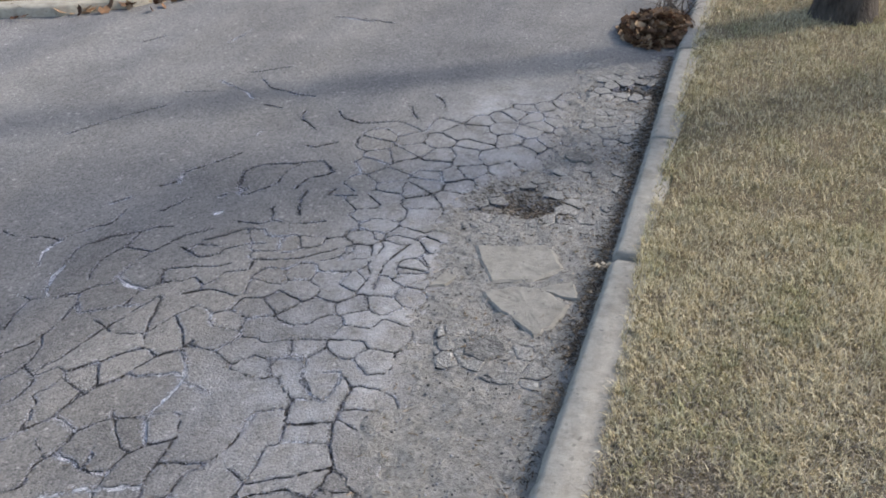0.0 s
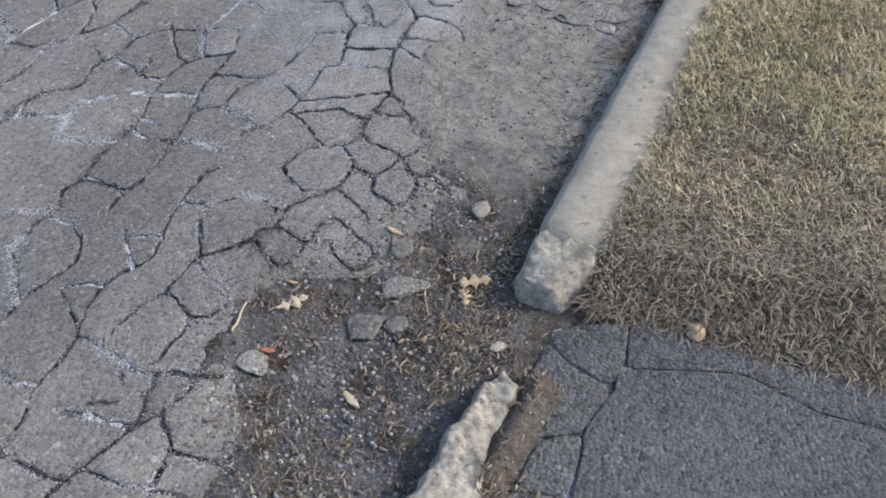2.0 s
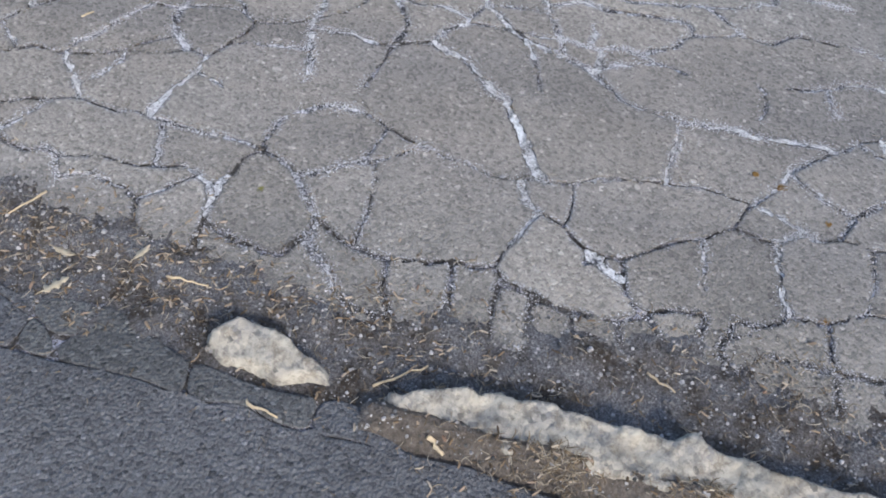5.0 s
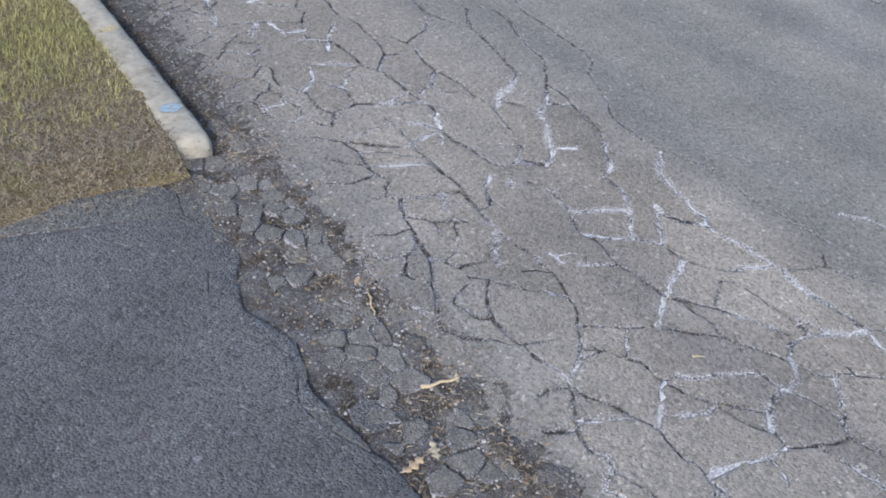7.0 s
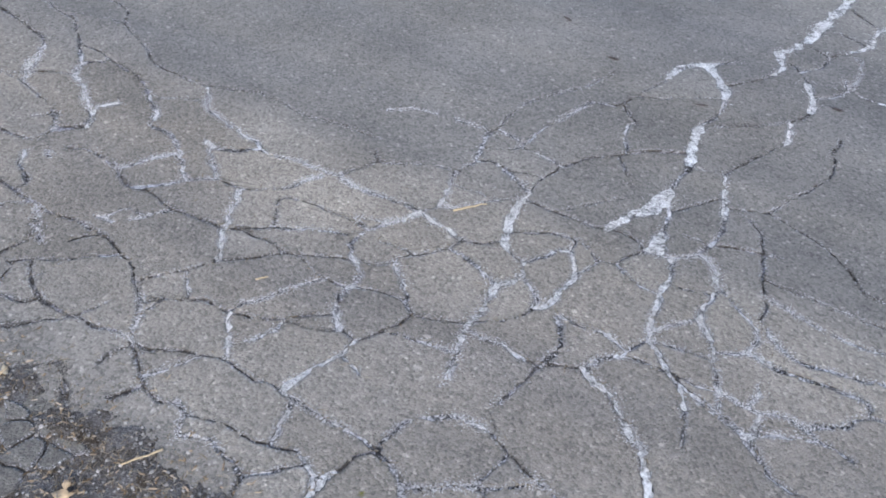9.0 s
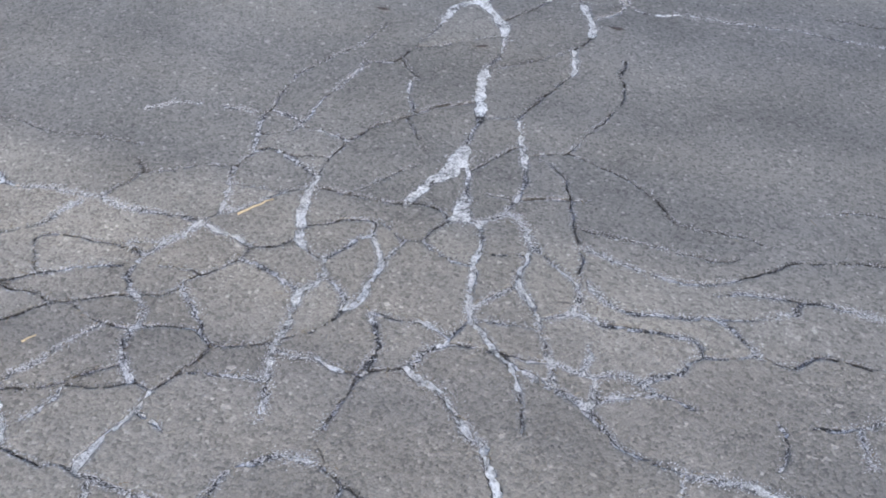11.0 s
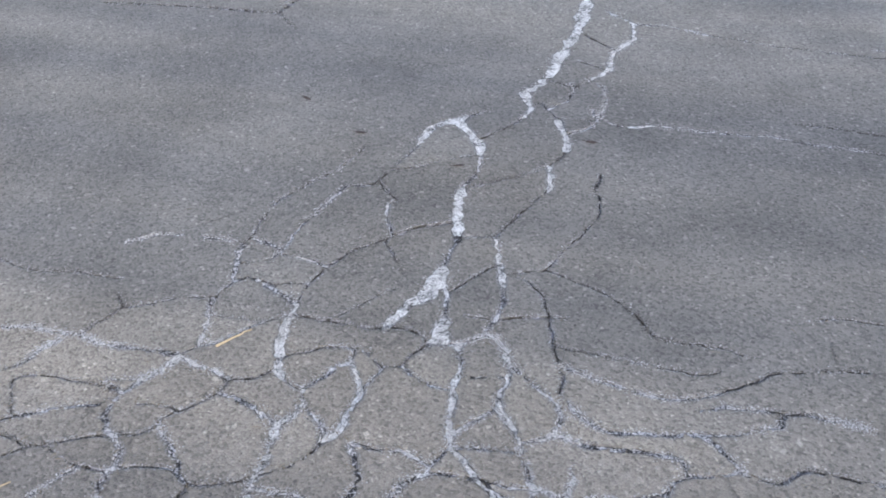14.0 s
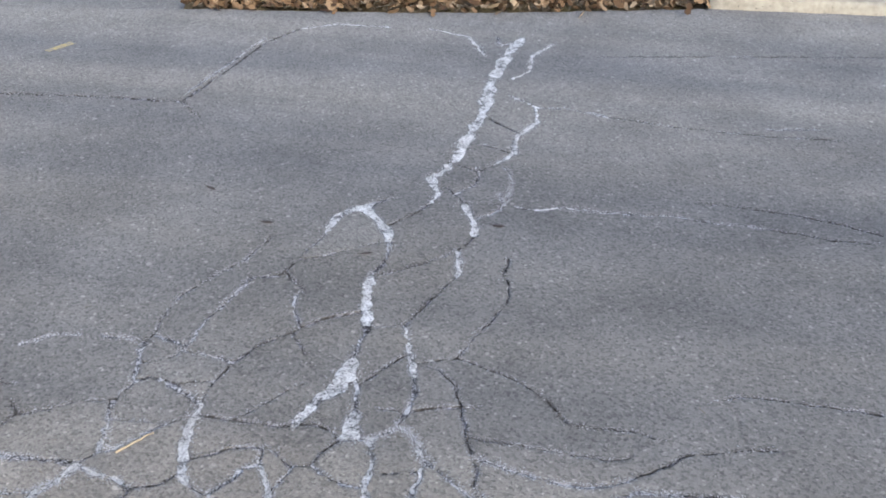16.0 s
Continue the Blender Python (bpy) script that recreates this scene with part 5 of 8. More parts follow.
crack(12, 1, (-1.192, -4.133), (-1.108, -4.086), (-1.082, -4.023), (-0.993, -3.905), (-0.951, -3.833))
crack(16, 1, (-1.062, -3.811), (-0.991, -3.855), (-0.935, -3.823), (-0.876, -3.779))
crack(7, 0, (-1.067, -4.173), (-1.108, -4.086))
crack(10, 1, (-0.827, -3.980), (-0.892, -3.930), (-0.801, -3.853))
crack(7, 0, (-1.329, -3.921), (-1.326, -3.840), (-1.316, -3.739), (-1.322, -3.656), (-1.360, -3.575), (-1.406, -3.490))
crack(12, 1, (-1.160, -3.778), (-1.093, -3.678), (-1.052, -3.646))
crack(5, 0, (-1.149, -3.761), (-1.210, -3.664), (-1.239, -3.588))
crack(12, 1, (-1.322, -3.656), (-1.210, -3.564), (-1.193, -3.505))
crack(10, 1, (-1.406, -3.490), (-1.398, -3.453))
crack(11, 0, (-0.846, -6.305), (-0.907, -6.218), (-0.899, -6.085), (-0.899, -5.950))
crack(11, 0, (-0.703, -6.215), (-0.767, -6.083), (-0.746, -6.010))
crack(10, 0, (-0.575, -5.998), (-0.558, -5.847))
crack(12, 1, (-0.530, -5.787), (-0.421, -5.636), (-0.433, -5.555), (-0.399, -5.404), (-0.360, -5.298))
crack(12, 1, (-0.595, -5.697), (-0.700, -5.750), (-0.820, -5.875))
crack(10, 0, (-0.598, -5.699), (-0.579, -5.563), (-0.582, -5.457))
crack(22, 1, (-0.756, -5.593), (-0.643, -5.481), (-0.582, -5.457))
crack(12, 1, (-0.594, -5.462), (-0.692, -5.373), (-0.736, -5.306))
crack(12, 1, (-0.526, -5.259), (-0.441, -5.142))
crack(19, 1, (-0.567, -5.243), (-0.575, -5.111), (-0.669, -5.108))
crack(12, 1, (-0.813, -5.111), (-0.723, -5.005), (-0.655, -4.893))
crack(12, 1, (-0.586, -5.038), (-0.654, -5.022), (-0.718, -4.940))
crack(11, 0, (-0.846, -5.815), (-0.820, -5.875))
crack(10, 0, (-0.736, -5.306), (-0.887, -5.527))
crack(10, 0, (-0.485, -5.275), (-0.591, -5.234), (-0.684, -5.167), (-0.775, -5.279))
crack(11, 0, (-0.680, -5.136), (-0.637, -5.026))
crack(9, 0, (-0.246, -5.517), (-0.319, -5.495), (-0.399, -5.404))
crack(9, 0, (-0.360, -5.298), (-0.485, -5.275))
crack(10, 0, (-0.299, -4.911), (-0.386, -4.876), (-0.345, -4.736), (-0.406, -4.635))
crack(9, 0, (-0.345, -4.736), (-0.386, -4.876))
crack(7, 0, (-2.234, 1.276), (-2.138, 1.260), (-2.028, 1.289), (-1.955, 1.292))
crack(7, 0, (-1.955, 1.292), (-1.938, 1.342), (-1.901, 1.414), (-1.847, 1.464), (-1.863, 1.577))
crack(11, 1, (-1.955, 1.292), (-1.967, 1.201), (-1.920, 1.114))
crack(8, 0, (-1.862, 0.941), (-1.834, 0.936))
crack(8, 0, (-1.706, 0.965), (-1.703, 0.989), (-1.651, 1.014), (-1.650, 1.044), (-1.573, 1.117), (-1.600, 1.185), (-1.586, 1.250), (-1.574, 1.337))
crack(12, 1, (-1.812, 1.092), (-1.806, 1.055), (-1.755, 0.978))
crack(14, 1, (-1.824, 1.168), (-1.812, 1.092))
crack(7, 0, (-1.824, 1.168), (-1.859, 1.260), (-1.824, 1.315), (-1.784, 1.382), (-1.701, 1.446), (-1.670, 1.493), (-1.602, 1.525))
crack(7, 0, (-1.733, 1.583), (-1.714, 1.653), (-1.667, 1.743))
crack(9, 1, (-1.963, 1.583), (-1.910, 1.661))
crack(12, 1, (-1.793, 1.830), (-1.830, 1.926), (-1.814, 1.964))
crack(8, 0, (-1.818, 1.955), (-1.764, 2.021), (-1.729, 2.102), (-1.687, 2.175))
crack(8, 0, (-1.858, 1.782), (-1.803, 1.854))
crack(8, 0, (-1.681, 1.099), (-1.712, 1.186), (-1.719, 1.245), (-1.689, 1.340), (-1.702, 1.445))
crack(12, 1, (-1.586, 1.151), (-1.517, 1.106), (-1.456, 1.120))
crack(8, 0, (-1.456, 1.120), (-1.420, 1.170), (-1.453, 1.217), (-1.445, 1.259), (-1.368, 1.305))
crack(7, 0, (-1.693, 1.328), (-1.574, 1.337), (-1.553, 1.417), (-1.523, 1.485), (-1.443, 1.557))
crack(8, 0, (-1.496, 1.407), (-1.391, 1.359), (-1.332, 1.400), (-1.324, 1.445))
crack(8, 0, (-1.368, 1.305), (-1.296, 1.323), (-1.252, 1.366))
crack(8, 0, (-1.420, 1.170), (-1.372, 1.187), (-1.326, 1.241), (-1.267, 1.204), (-1.249, 1.249), (-1.241, 1.310), (-1.202, 1.323), (-1.167, 1.343), (-1.183, 1.410))
crack(8, 0, (-1.313, 1.132), (-1.285, 1.160), (-1.258, 1.171))
crack(8, 0, (-1.278, 1.211), (-1.258, 1.171))
crack(12, 1, (-1.517, 1.845), (-1.498, 1.903))
crack(13, 1, (-1.503, 1.652), (-1.491, 1.695))
crack(12, 1, (-1.568, 1.777), (-1.556, 1.822))
crack(8, 0, (-1.543, 1.888), (-1.590, 2.035), (-1.536, 2.109), (-1.377, 2.184))
crack(8, 0, (-1.482, 1.831), (-1.399, 1.963), (-1.417, 2.093), (-1.374, 2.192), (-1.304, 2.216))
crack(7, 0, (-1.416, 1.635), (-1.299, 1.652), (-1.268, 1.686), (-1.314, 1.789))
crack(7, 0, (-1.268, 1.686), (-1.174, 1.695), (-1.059, 1.757))
crack(7, 0, (-1.438, 1.470), (-1.379, 1.534), (-1.339, 1.593), (-1.257, 1.621))
crack(7, 0, (-1.319, 1.600), (-1.254, 1.511), (-1.204, 1.529))
crack(7, 0, (-1.324, 1.445), (-1.254, 1.511))
crack(8, 0, (-1.183, 1.410), (-1.085, 1.444), (-1.016, 1.488), (-0.924, 1.583))
crack(9, 0, (-1.308, 1.942), (-1.299, 2.050), (-1.221, 2.131))
crack(9, 0, (-1.252, 1.961), (-1.240, 1.864), (-1.185, 1.761))
crack(10, 0, (-1.304, 2.216), (-1.221, 2.131))
crack(9, 0, (-1.142, 2.024), (-1.153, 1.943), (-1.034, 1.984))
crack(8, 0, (-1.490, 2.331), (-1.404, 2.329), (-1.333, 2.414))
crack(8, 0, (-2.579, 2.062), (-2.526, 2.198), (-2.409, 2.387), (-2.288, 2.541))
crack(12, 1, (-2.246, 2.875), (-2.144, 2.829), (-2.011, 2.772), (-1.958, 2.715))
crack(9, 0, (-2.338, 2.689), (-2.173, 2.742))
crack(9, 0, (-2.177, 2.995), (-2.084, 3.067), (-1.982, 3.159))
crack(11, 0, (-2.038, 2.959), (-1.939, 2.872), (-1.795, 2.843), (-1.670, 2.846))
crack(9, 0, (-1.872, 2.670), (-1.763, 2.670))
crack(12, 1, (-1.723, 2.411), (-1.715, 2.359))
crack(9, 0, (-1.642, 2.674), (-1.608, 2.582), (-1.486, 2.490))
crack(9, 0, (-1.487, 2.725), (-1.417, 2.645), (-1.320, 2.623), (-1.177, 2.691))
crack(9, 0, (-1.183, 2.896), (-1.114, 2.779), (-1.064, 2.728))
crack(9, 0, (-1.125, 3.061), (-1.047, 2.976), (-0.998, 2.886))
crack(12, 1, (-2.500, 3.382), (-2.486, 3.513), (-2.480, 3.626))
crack(10, 0, (-2.980, 3.230), (-2.896, 3.384))
crack(11, 0, (-0.761, -3.744), (-0.788, -3.701), (-0.792, -3.631), (-0.783, -3.551), (-0.742, -3.478), (-0.724, -3.431))
crack(10, 0, (-0.724, -3.431), (-0.742, -3.357), (-0.714, -3.264), (-0.722, -3.183), (-0.736, -3.100), (-0.726, -3.055))
crack(11, 1, (-0.726, -3.423), (-0.764, -3.380), (-0.856, -3.315), (-0.906, -3.248))
crack(10, 1, (-0.769, -3.525), (-0.871, -3.491), (-0.954, -3.439))
crack(12, 1, (-1.015, -3.641), (-1.019, -3.545), (-0.954, -3.439), (-0.850, -3.320))
crack(9, 0, (-0.906, -3.248), (-0.915, -3.181), (-0.914, -3.132), (-0.935, -3.102))
crack(8, 0, (-0.726, -3.055), (-0.753, -2.998), (-0.744, -2.962))
crack(12, 1, (-0.726, -3.055), (-0.791, -3.092), (-0.866, -3.124), (-0.914, -3.160))
crack(15, 1, (-0.726, -3.055), (-0.670, -3.014), (-0.599, -2.969))
crack(7, 0, (-0.726, -3.055), (-0.776, -2.996))
crack(11, 1, (-1.061, -3.422), (-0.993, -3.344), (-0.907, -3.241))
crack(15, 1, (-1.061, -3.422), (-1.027, -3.382))
crack(11, 1, (-1.023, -3.378), (-1.077, -3.291), (-1.123, -3.243), (-1.119, -3.230))
crack(12, 1, (-1.193, -3.505), (-1.159, -3.392), (-1.147, -3.289), (-1.123, -3.242))
crack(8, 0, (-0.500, -3.491), (-0.517, -3.402), (-0.511, -3.316), (-0.492, -3.243), (-0.460, -3.183), (-0.451, -3.125))
crack(8, 0, (-0.451, -3.125), (-0.411, -3.093), (-0.382, -3.039), (-0.364, -3.008))
crack(8, 0, (-0.411, -3.093), (-0.473, -3.052), (-0.540, -3.004), (-0.613, -2.961), (-0.662, -2.913))
crack(11, 1, (-0.529, -3.012), (-0.464, -2.941))
crack(7, 0, (-0.364, -3.008), (-0.409, -2.986), (-0.433, -2.921), (-0.468, -2.878), (-0.453, -2.832), (-0.463, -2.809))
crack(7, 0, (-0.463, -2.809), (-0.478, -2.776))
crack(9, 1, (-0.463, -2.809), (-0.510, -2.793))
crack(13, 1, (-0.464, -2.806), (-0.392, -2.743), (-0.326, -2.691))
crack(8, 0, (-0.326, -2.691), (-0.303, -2.750), (-0.275, -2.826), (-0.243, -2.880), (-0.242, -2.922))
crack(8, 0, (-0.326, -2.691), (-0.313, -2.639), (-0.309, -2.589))
crack(9, 1, (-0.382, -3.039), (-0.313, -2.976), (-0.257, -2.949))
crack(11, 1, (-0.565, -3.368), (-0.630, -3.369), (-0.648, -3.336))
crack(9, 1, (-0.564, -3.402), (-0.567, -3.326), (-0.659, -3.270), (-0.717, -3.236))
crack(10, 1, (-0.369, -3.307), (-0.418, -3.261), (-0.472, -3.206))
crack(7, 0, (-0.421, -3.374), (-0.471, -3.348), (-0.511, -3.316))
crack(7, 0, (-0.234, -3.027), (-0.258, -2.950), (-0.226, -2.894), (-0.170, -2.823), (-0.141, -2.771), (-0.134, -2.723))
crack(15, 1, (-0.250, -2.974), (-0.246, -2.930))
crack(7, 0, (-0.138, -2.940), (-0.193, -2.935), (-0.242, -2.922))
crack(10, 1, (-0.168, -2.820), (-0.232, -2.783), (-0.303, -2.750))
crack(7, 0, (-0.214, -3.146), (-0.232, -3.072), (-0.234, -3.027))
crack(6, 0, (-0.199, -3.128), (-0.287, -3.087), (-0.339, -3.074))
crack(7, 0, (-0.153, -2.792), (-0.071, -2.842))
crack(9, 1, (-0.313, -2.976), (-0.380, -2.980), (-0.409, -2.986))
crack(12, 1, (-1.151, -0.746), (-1.134, -0.690), (-1.098, -0.639), (-1.078, -0.593), (-1.093, -0.540), (-1.091, -0.480))
crack(9, 1, (-1.091, -0.623), (-1.024, -0.668), (-0.991, -0.709), (-0.971, -0.734))
crack(13, 1, (-0.999, -0.808), (-0.997, -0.768), (-0.964, -0.725), (-0.930, -0.704), (-0.877, -0.687), (-0.828, -0.675))
crack(6, 0, (-0.828, -0.675), (-0.821, -0.623), (-0.810, -0.580), (-0.793, -0.548))
crack(9, 1, (-0.974, -0.502), (-0.916, -0.518), (-0.872, -0.561), (-0.815, -0.599))
crack(7, 0, (-0.793, -0.548), (-0.793, -0.510), (-0.808, -0.448), (-0.803, -0.389), (-0.789, -0.345), (-0.777, -0.291), (-0.804, -0.238), (-0.831, -0.215))
crack(6, 0, (-0.793, -0.548), (-0.755, -0.580), (-0.726, -0.596))
crack(10, 1, (-0.808, -0.448), (-0.858, -0.397), (-0.895, -0.356), (-0.937, -0.318))
crack(8, 1, (-1.061, -0.644), (-1.017, -0.601), (-1.009, -0.569))
crack(6, 0, (-0.828, -0.675), (-0.824, -0.719), (-0.805, -0.758), (-0.794, -0.804), (-0.771, -0.858), (-0.715, -0.904))
crack(13, 1, (-0.794, -0.804), (-0.755, -0.795), (-0.722, -0.768), (-0.703, -0.712), (-0.716, -0.669))
crack(8, 1, (-0.716, -0.669), (-0.727, -0.634), (-0.727, -0.596))
crack(9, 1, (-0.765, -0.863), (-0.734, -0.827), (-0.731, -0.775))
crack(10, 1, (-0.726, -0.596), (-0.674, -0.598), (-0.621, -0.581))
crack(7, 0, (-0.866, -0.207), (-0.811, -0.232))
crack(7, 0, (-0.621, -0.585), (-0.621, -0.549), (-0.626, -0.495), (-0.641, -0.438), (-0.659, -0.395), (-0.674, -0.321), (-0.661, -0.267), (-0.631, -0.219))
crack(6, 0, (-0.621, -0.585), (-0.594, -0.646), (-0.579, -0.697), (-0.579, -0.738))
crack(6, 0, (-0.631, -0.219), (-0.643, -0.151), (-0.674, -0.074), (-0.674, -0.060))
crack(8, 1, (-0.762, -0.146), (-0.708, -0.198), (-0.648, -0.246))
crack(8, 1, (-0.728, -0.179), (-0.673, -0.143), (-0.644, -0.148))
crack(5, 0, (-0.641, -0.438), (-0.699, -0.403), (-0.756, -0.364))
crack(8, 1, (-0.756, -0.364), (-0.720, -0.334), (-0.673, -0.318))
crack(6, 0, (-0.538, -0.270), (-0.535, -0.216), (-0.537, -0.179))
crack(5, 0, (-0.538, -0.270), (-0.489, -0.278), (-0.454, -0.300), (-0.419, -0.273))
crack(4, 0, (-0.568, -0.417), (-0.567, -0.342), (-0.538, -0.270))
crack(8, 1, (-0.607, -0.449), (-0.538, -0.455), (-0.497, -0.457), (-0.461, -0.462))
crack(6, 0, (-0.461, -0.462), (-0.436, -0.422), (-0.442, -0.371), (-0.441, -0.334), (-0.454, -0.300))
crack(8, 1, (-0.511, -0.456), (-0.466, -0.502))
crack(9, 1, (-0.461, -0.462), (-0.424, -0.454), (-0.404, -0.477))
crack(6, 0, (-0.424, -0.454), (-0.377, -0.424), (-0.338, -0.415))
crack(6, 0, (-0.336, -0.413), (-0.354, -0.352), (-0.381, -0.337))
crack(7, 1, (-0.665, -0.750), (-0.611, -0.777))
crack(6, 0, (-0.543, -0.611), (-0.498, -0.594), (-0.485, -0.593))
crack(13, 1, (-0.728, -0.953), (-0.722, -0.924), (-0.720, -0.900))
crack(51, 1, (-4.620, -1.910), (-4.340, -1.950), (-4.090, -1.970), (-3.900, -1.980), (-3.580, -1.960))
crack(54, 1, (-3.580, -1.960), (-3.470, -1.970), (-3.280, -1.990), (-3.061, -1.998))
crack(20, 1, (-3.790, -1.860), (-3.680, -1.730), (-3.520, -1.710), (-3.350, -1.780), (-3.180, -1.770), (-3.054, -1.839))
crack(8, 0, (-3.170, -1.770), (-3.240, -1.920))
crack(8, 0, (-3.380, -1.780), (-3.510, -1.930))
crack(8, 1, (-3.680, -1.730), (-3.690, -1.600), (-3.630, -1.400))
crack(6, 0, (-3.630, -1.400), (-3.580, -1.100), (-3.560, -0.790), (-3.580, -0.390))
crack(7, 0, (-2.743, -0.803), (-2.700, -0.560), (-2.710, -0.390))
crack(7, 0, (-2.881, -0.788), (-2.870, -0.690), (-2.820, -0.500), (-2.770, -0.380))
crack(7, 0, (-1.750, -0.840), (-1.750, -0.730), (-1.740, -0.560))
crack(19, 0, (-3.410, -3.340), (-3.820, -3.280), (-4.250, -3.230), (-4.500, -3.120))
crack(12, 1, (-3.510, -3.360), (-3.890, -3.310), (-4.310, -3.250))
crack(18, 0, (-3.410, -3.340), (-3.400, -3.670), (-3.330, -4.210))
crack(13, 1, (-4.500, -3.120), (-4.620, -2.930), (-4.620, -2.640))
crack(6, 0, (-3.410, -3.340), (-3.250, -3.180))
crack(15, 1, (-4.650, -2.430), (-4.560, -2.190), (-4.280, -2.060))
crack(12, 1, (-4.590, -2.040), (-4.460, -2.010), (-4.590, -1.890))
crack(15, 1, (-4.570, -1.720), (-4.330, -1.830), (-4.130, -1.810), (-4.000, -1.890))
crack(7, 0, (-4.390, -1.510), (-4.540, -0.800), (-4.690, -0.030))
crack(8, 1, (-3.630, -0.730), (-3.690, -0.490))
crack(12, 1, (-1.140, -0.840), (-1.133, -0.817))
crack(12, 1, (-1.123, -0.782), (-1.120, -0.770), (-1.123, -0.758))
crack(10, 1, (-1.230, -0.710), (-1.120, -0.760), (-1.086, -0.781))
crack(9, 0, (-0.071, -2.981), (-0.010, -2.920), (-0.018, -2.911))
crack(7, 1, (-1.230, -0.360), (-1.180, -0.270), (-1.190, -0.200), (-1.172, -0.151))
crack(7, 1, (-1.170, -0.160), (-1.110, -0.270), (-1.061, -0.274))
crack(7, 0, (-1.130, -0.430), (-1.130, -0.340), (-1.170, -0.160), (-1.173, -0.148))
crack(7, 0, (-1.380, 0.040), (-1.371, 0.063))
crack(8, 1, (-1.530, 0.200), (-1.510, 0.215))
crack(6, 0, (-1.760, 0.450), (-1.746, 0.473))
crack(7, 1, (-1.300, -0.050), (-1.280, -0.034))
crack(6, 0, (-0.690, 1.370), (-0.720, 1.520), (-0.710, 1.600), (-0.690, 1.700))
crack(7, 0, (-2.130, 3.960), (-1.960, 3.990), (-1.730, 3.960))
crack(11, 1, (-2.100, 3.970), (-1.870, 3.950))

# crazed stretches to the north and south
rng = random.Random(11)


TAKEN = {}
for w, salt, line in paving.lines:
    for x, y in line:
        TAKEN.setdefault((int(x // 0.013), int(y // 0.013)), 1)


def free(x, y):
    return not any((int(x // 0.013) + i, int(y // 0.013) + j) in TAKEN for i in (-2, -1, 0, 1, 2) for j in (-2, -1, 0, 1, 2))


def north(x, y):
    return -1.95 < x < 0.2 and y > 1.6 + 0.37 * x and x > -1.36 + 0.467 * (2.5 - y) and y < float(np.interp(x, (-1.95, -1.83, -1.76, -1.34, -0.44, -0.12), (0.96, 1.24, 1.95, 2.51, 3.37, 3.76)))


def fine_net(x, y):
    """The closely crazed strip along the wheel track."""
    return bool(inside([(-1.56, 1.54), (-0.65, 1.85), (-0.4, 1.31), (-0.34, 0.93), (-0.72, 0.71), (-1.15, 0.92)], np.array([x]), np.array([y]))[0])


def gutter_side(x, y):
    """Small pieces along the crumbling edge to the south."""
    return (-6.2 < y < -4.45 or -3.7 < y < -3.25) and edge_at(y) - 0.42 - 0.08 * (y + 4.5) < x < edge_at(y) + 0.02


def far_south(x, y):
    return -1.95 < x and -8.5 < y < -5.62 + 0.46 * (x + 0.71)


def run_on(first, reach, turn, mm):
    """Fissures run on until they meet another."""
    many = [(n, line) for n, (w, salt, line) in enumerate(paving.lines)]
    knots = np.array([(x, y, n) for n, line in many for x, y in line])
    for n, line in many[first:]:
        for (x, y), (bx, by) in ((line[0], line[1]), (line[-1], line[-2])):
            if x < -2.2:
                continue
            close = knots[(np.abs(knots[:, 0] - x) < reach) & (np.abs(knots[:, 1] - y) < reach) & (knots[:, 2] != n)]
            if not len(close):
                continue
            dx, dy = close[:, 0] - x, close[:, 1] - y
            dist = np.hypot(dx, dy) + 1e-9
            if dist.min() < 0.010:
                continue
            way = math.hypot(x - bx, y - by) or 1.0
            ok = ((dx * (x - bx) + dy * (y - by)) / (dist * way) > turn) & (dist < reach)
            if ok.any():
                k = int(np.argmin(np.where(ok, dist, 9.0)))
                crack(mm, 1 if (n * 7) % 5 < 2 and x < -0.5 else 0, (x, y), (float(close[k, 0]), float(close[k, 1])))


run_on(0, 0.05, 0.3, 3.5)
drawn_count = len(paving.lines)


def craze(zone, box, sizes, stretch, thick, white, keep_share, sparing):
    x0, x1, y0, y1 = box
    seeds = []
    for _ in range(16000):
        x, y = rng.uniform(x0, x1), rng.uniform(y0, y1)
        if not (zone(x, y) or zone(x + 0.1, y - 0.1) or zone(x - 0.1, y + 0.1)):
            continue
        size = sizes[0] + sizes[1] * min(1.5, abs(x + 0.4)) + 0.03 * rng.random()
        if all(((x - a) * stretch + (y - b) * 0.3) ** 2 + (y - b) ** 2 > size * size for a, b in seeds):
            seeds.append((x, y))
    for a, b in net_of(seeds, zone):
        mx, my = (a[0] + b[0]) / 2, (a[1] + b[1]) / 2
        if rng.random() < keep_share - 0.5 * max(0.0, -1.4 - a[0]) and not (sparing and not free(mx, my)):
            crack(rng.uniform(*thick), 1 if rng.random() < white else 0, a, b)


craze(north, (-2.1, 0.3, 0.3, 4.0), (0.060, 0.022), 0.8, (1.5, 4.5), 0.25, 0.9, True)
craze(fine_net, (-2.2, 0.1, 0.4, 2.6), (0.056, 0.012), 0.8, (1.5, 4), 0.35, 0.86, True)
craze(gutter_side, (-0.9, 0.1, -6.3, -3.2), (0.062, 0.03), 0.85, (3, 6), 0.15, 0.92, True)
craze(far_south, (-2.2, 0.2, -8.8, -5), (0.07, 0.06), 0.85, (3, 8), 0.12, 0.9, False)

run_on(drawn_count, 0.10, 0.1, 3.5)

paving.build(road, "asphalt_piece", M_ROAD, M_PIECE, 0.45, lambda x, y: -4.6 < y < 2.6 and x > -2.6, road_level)

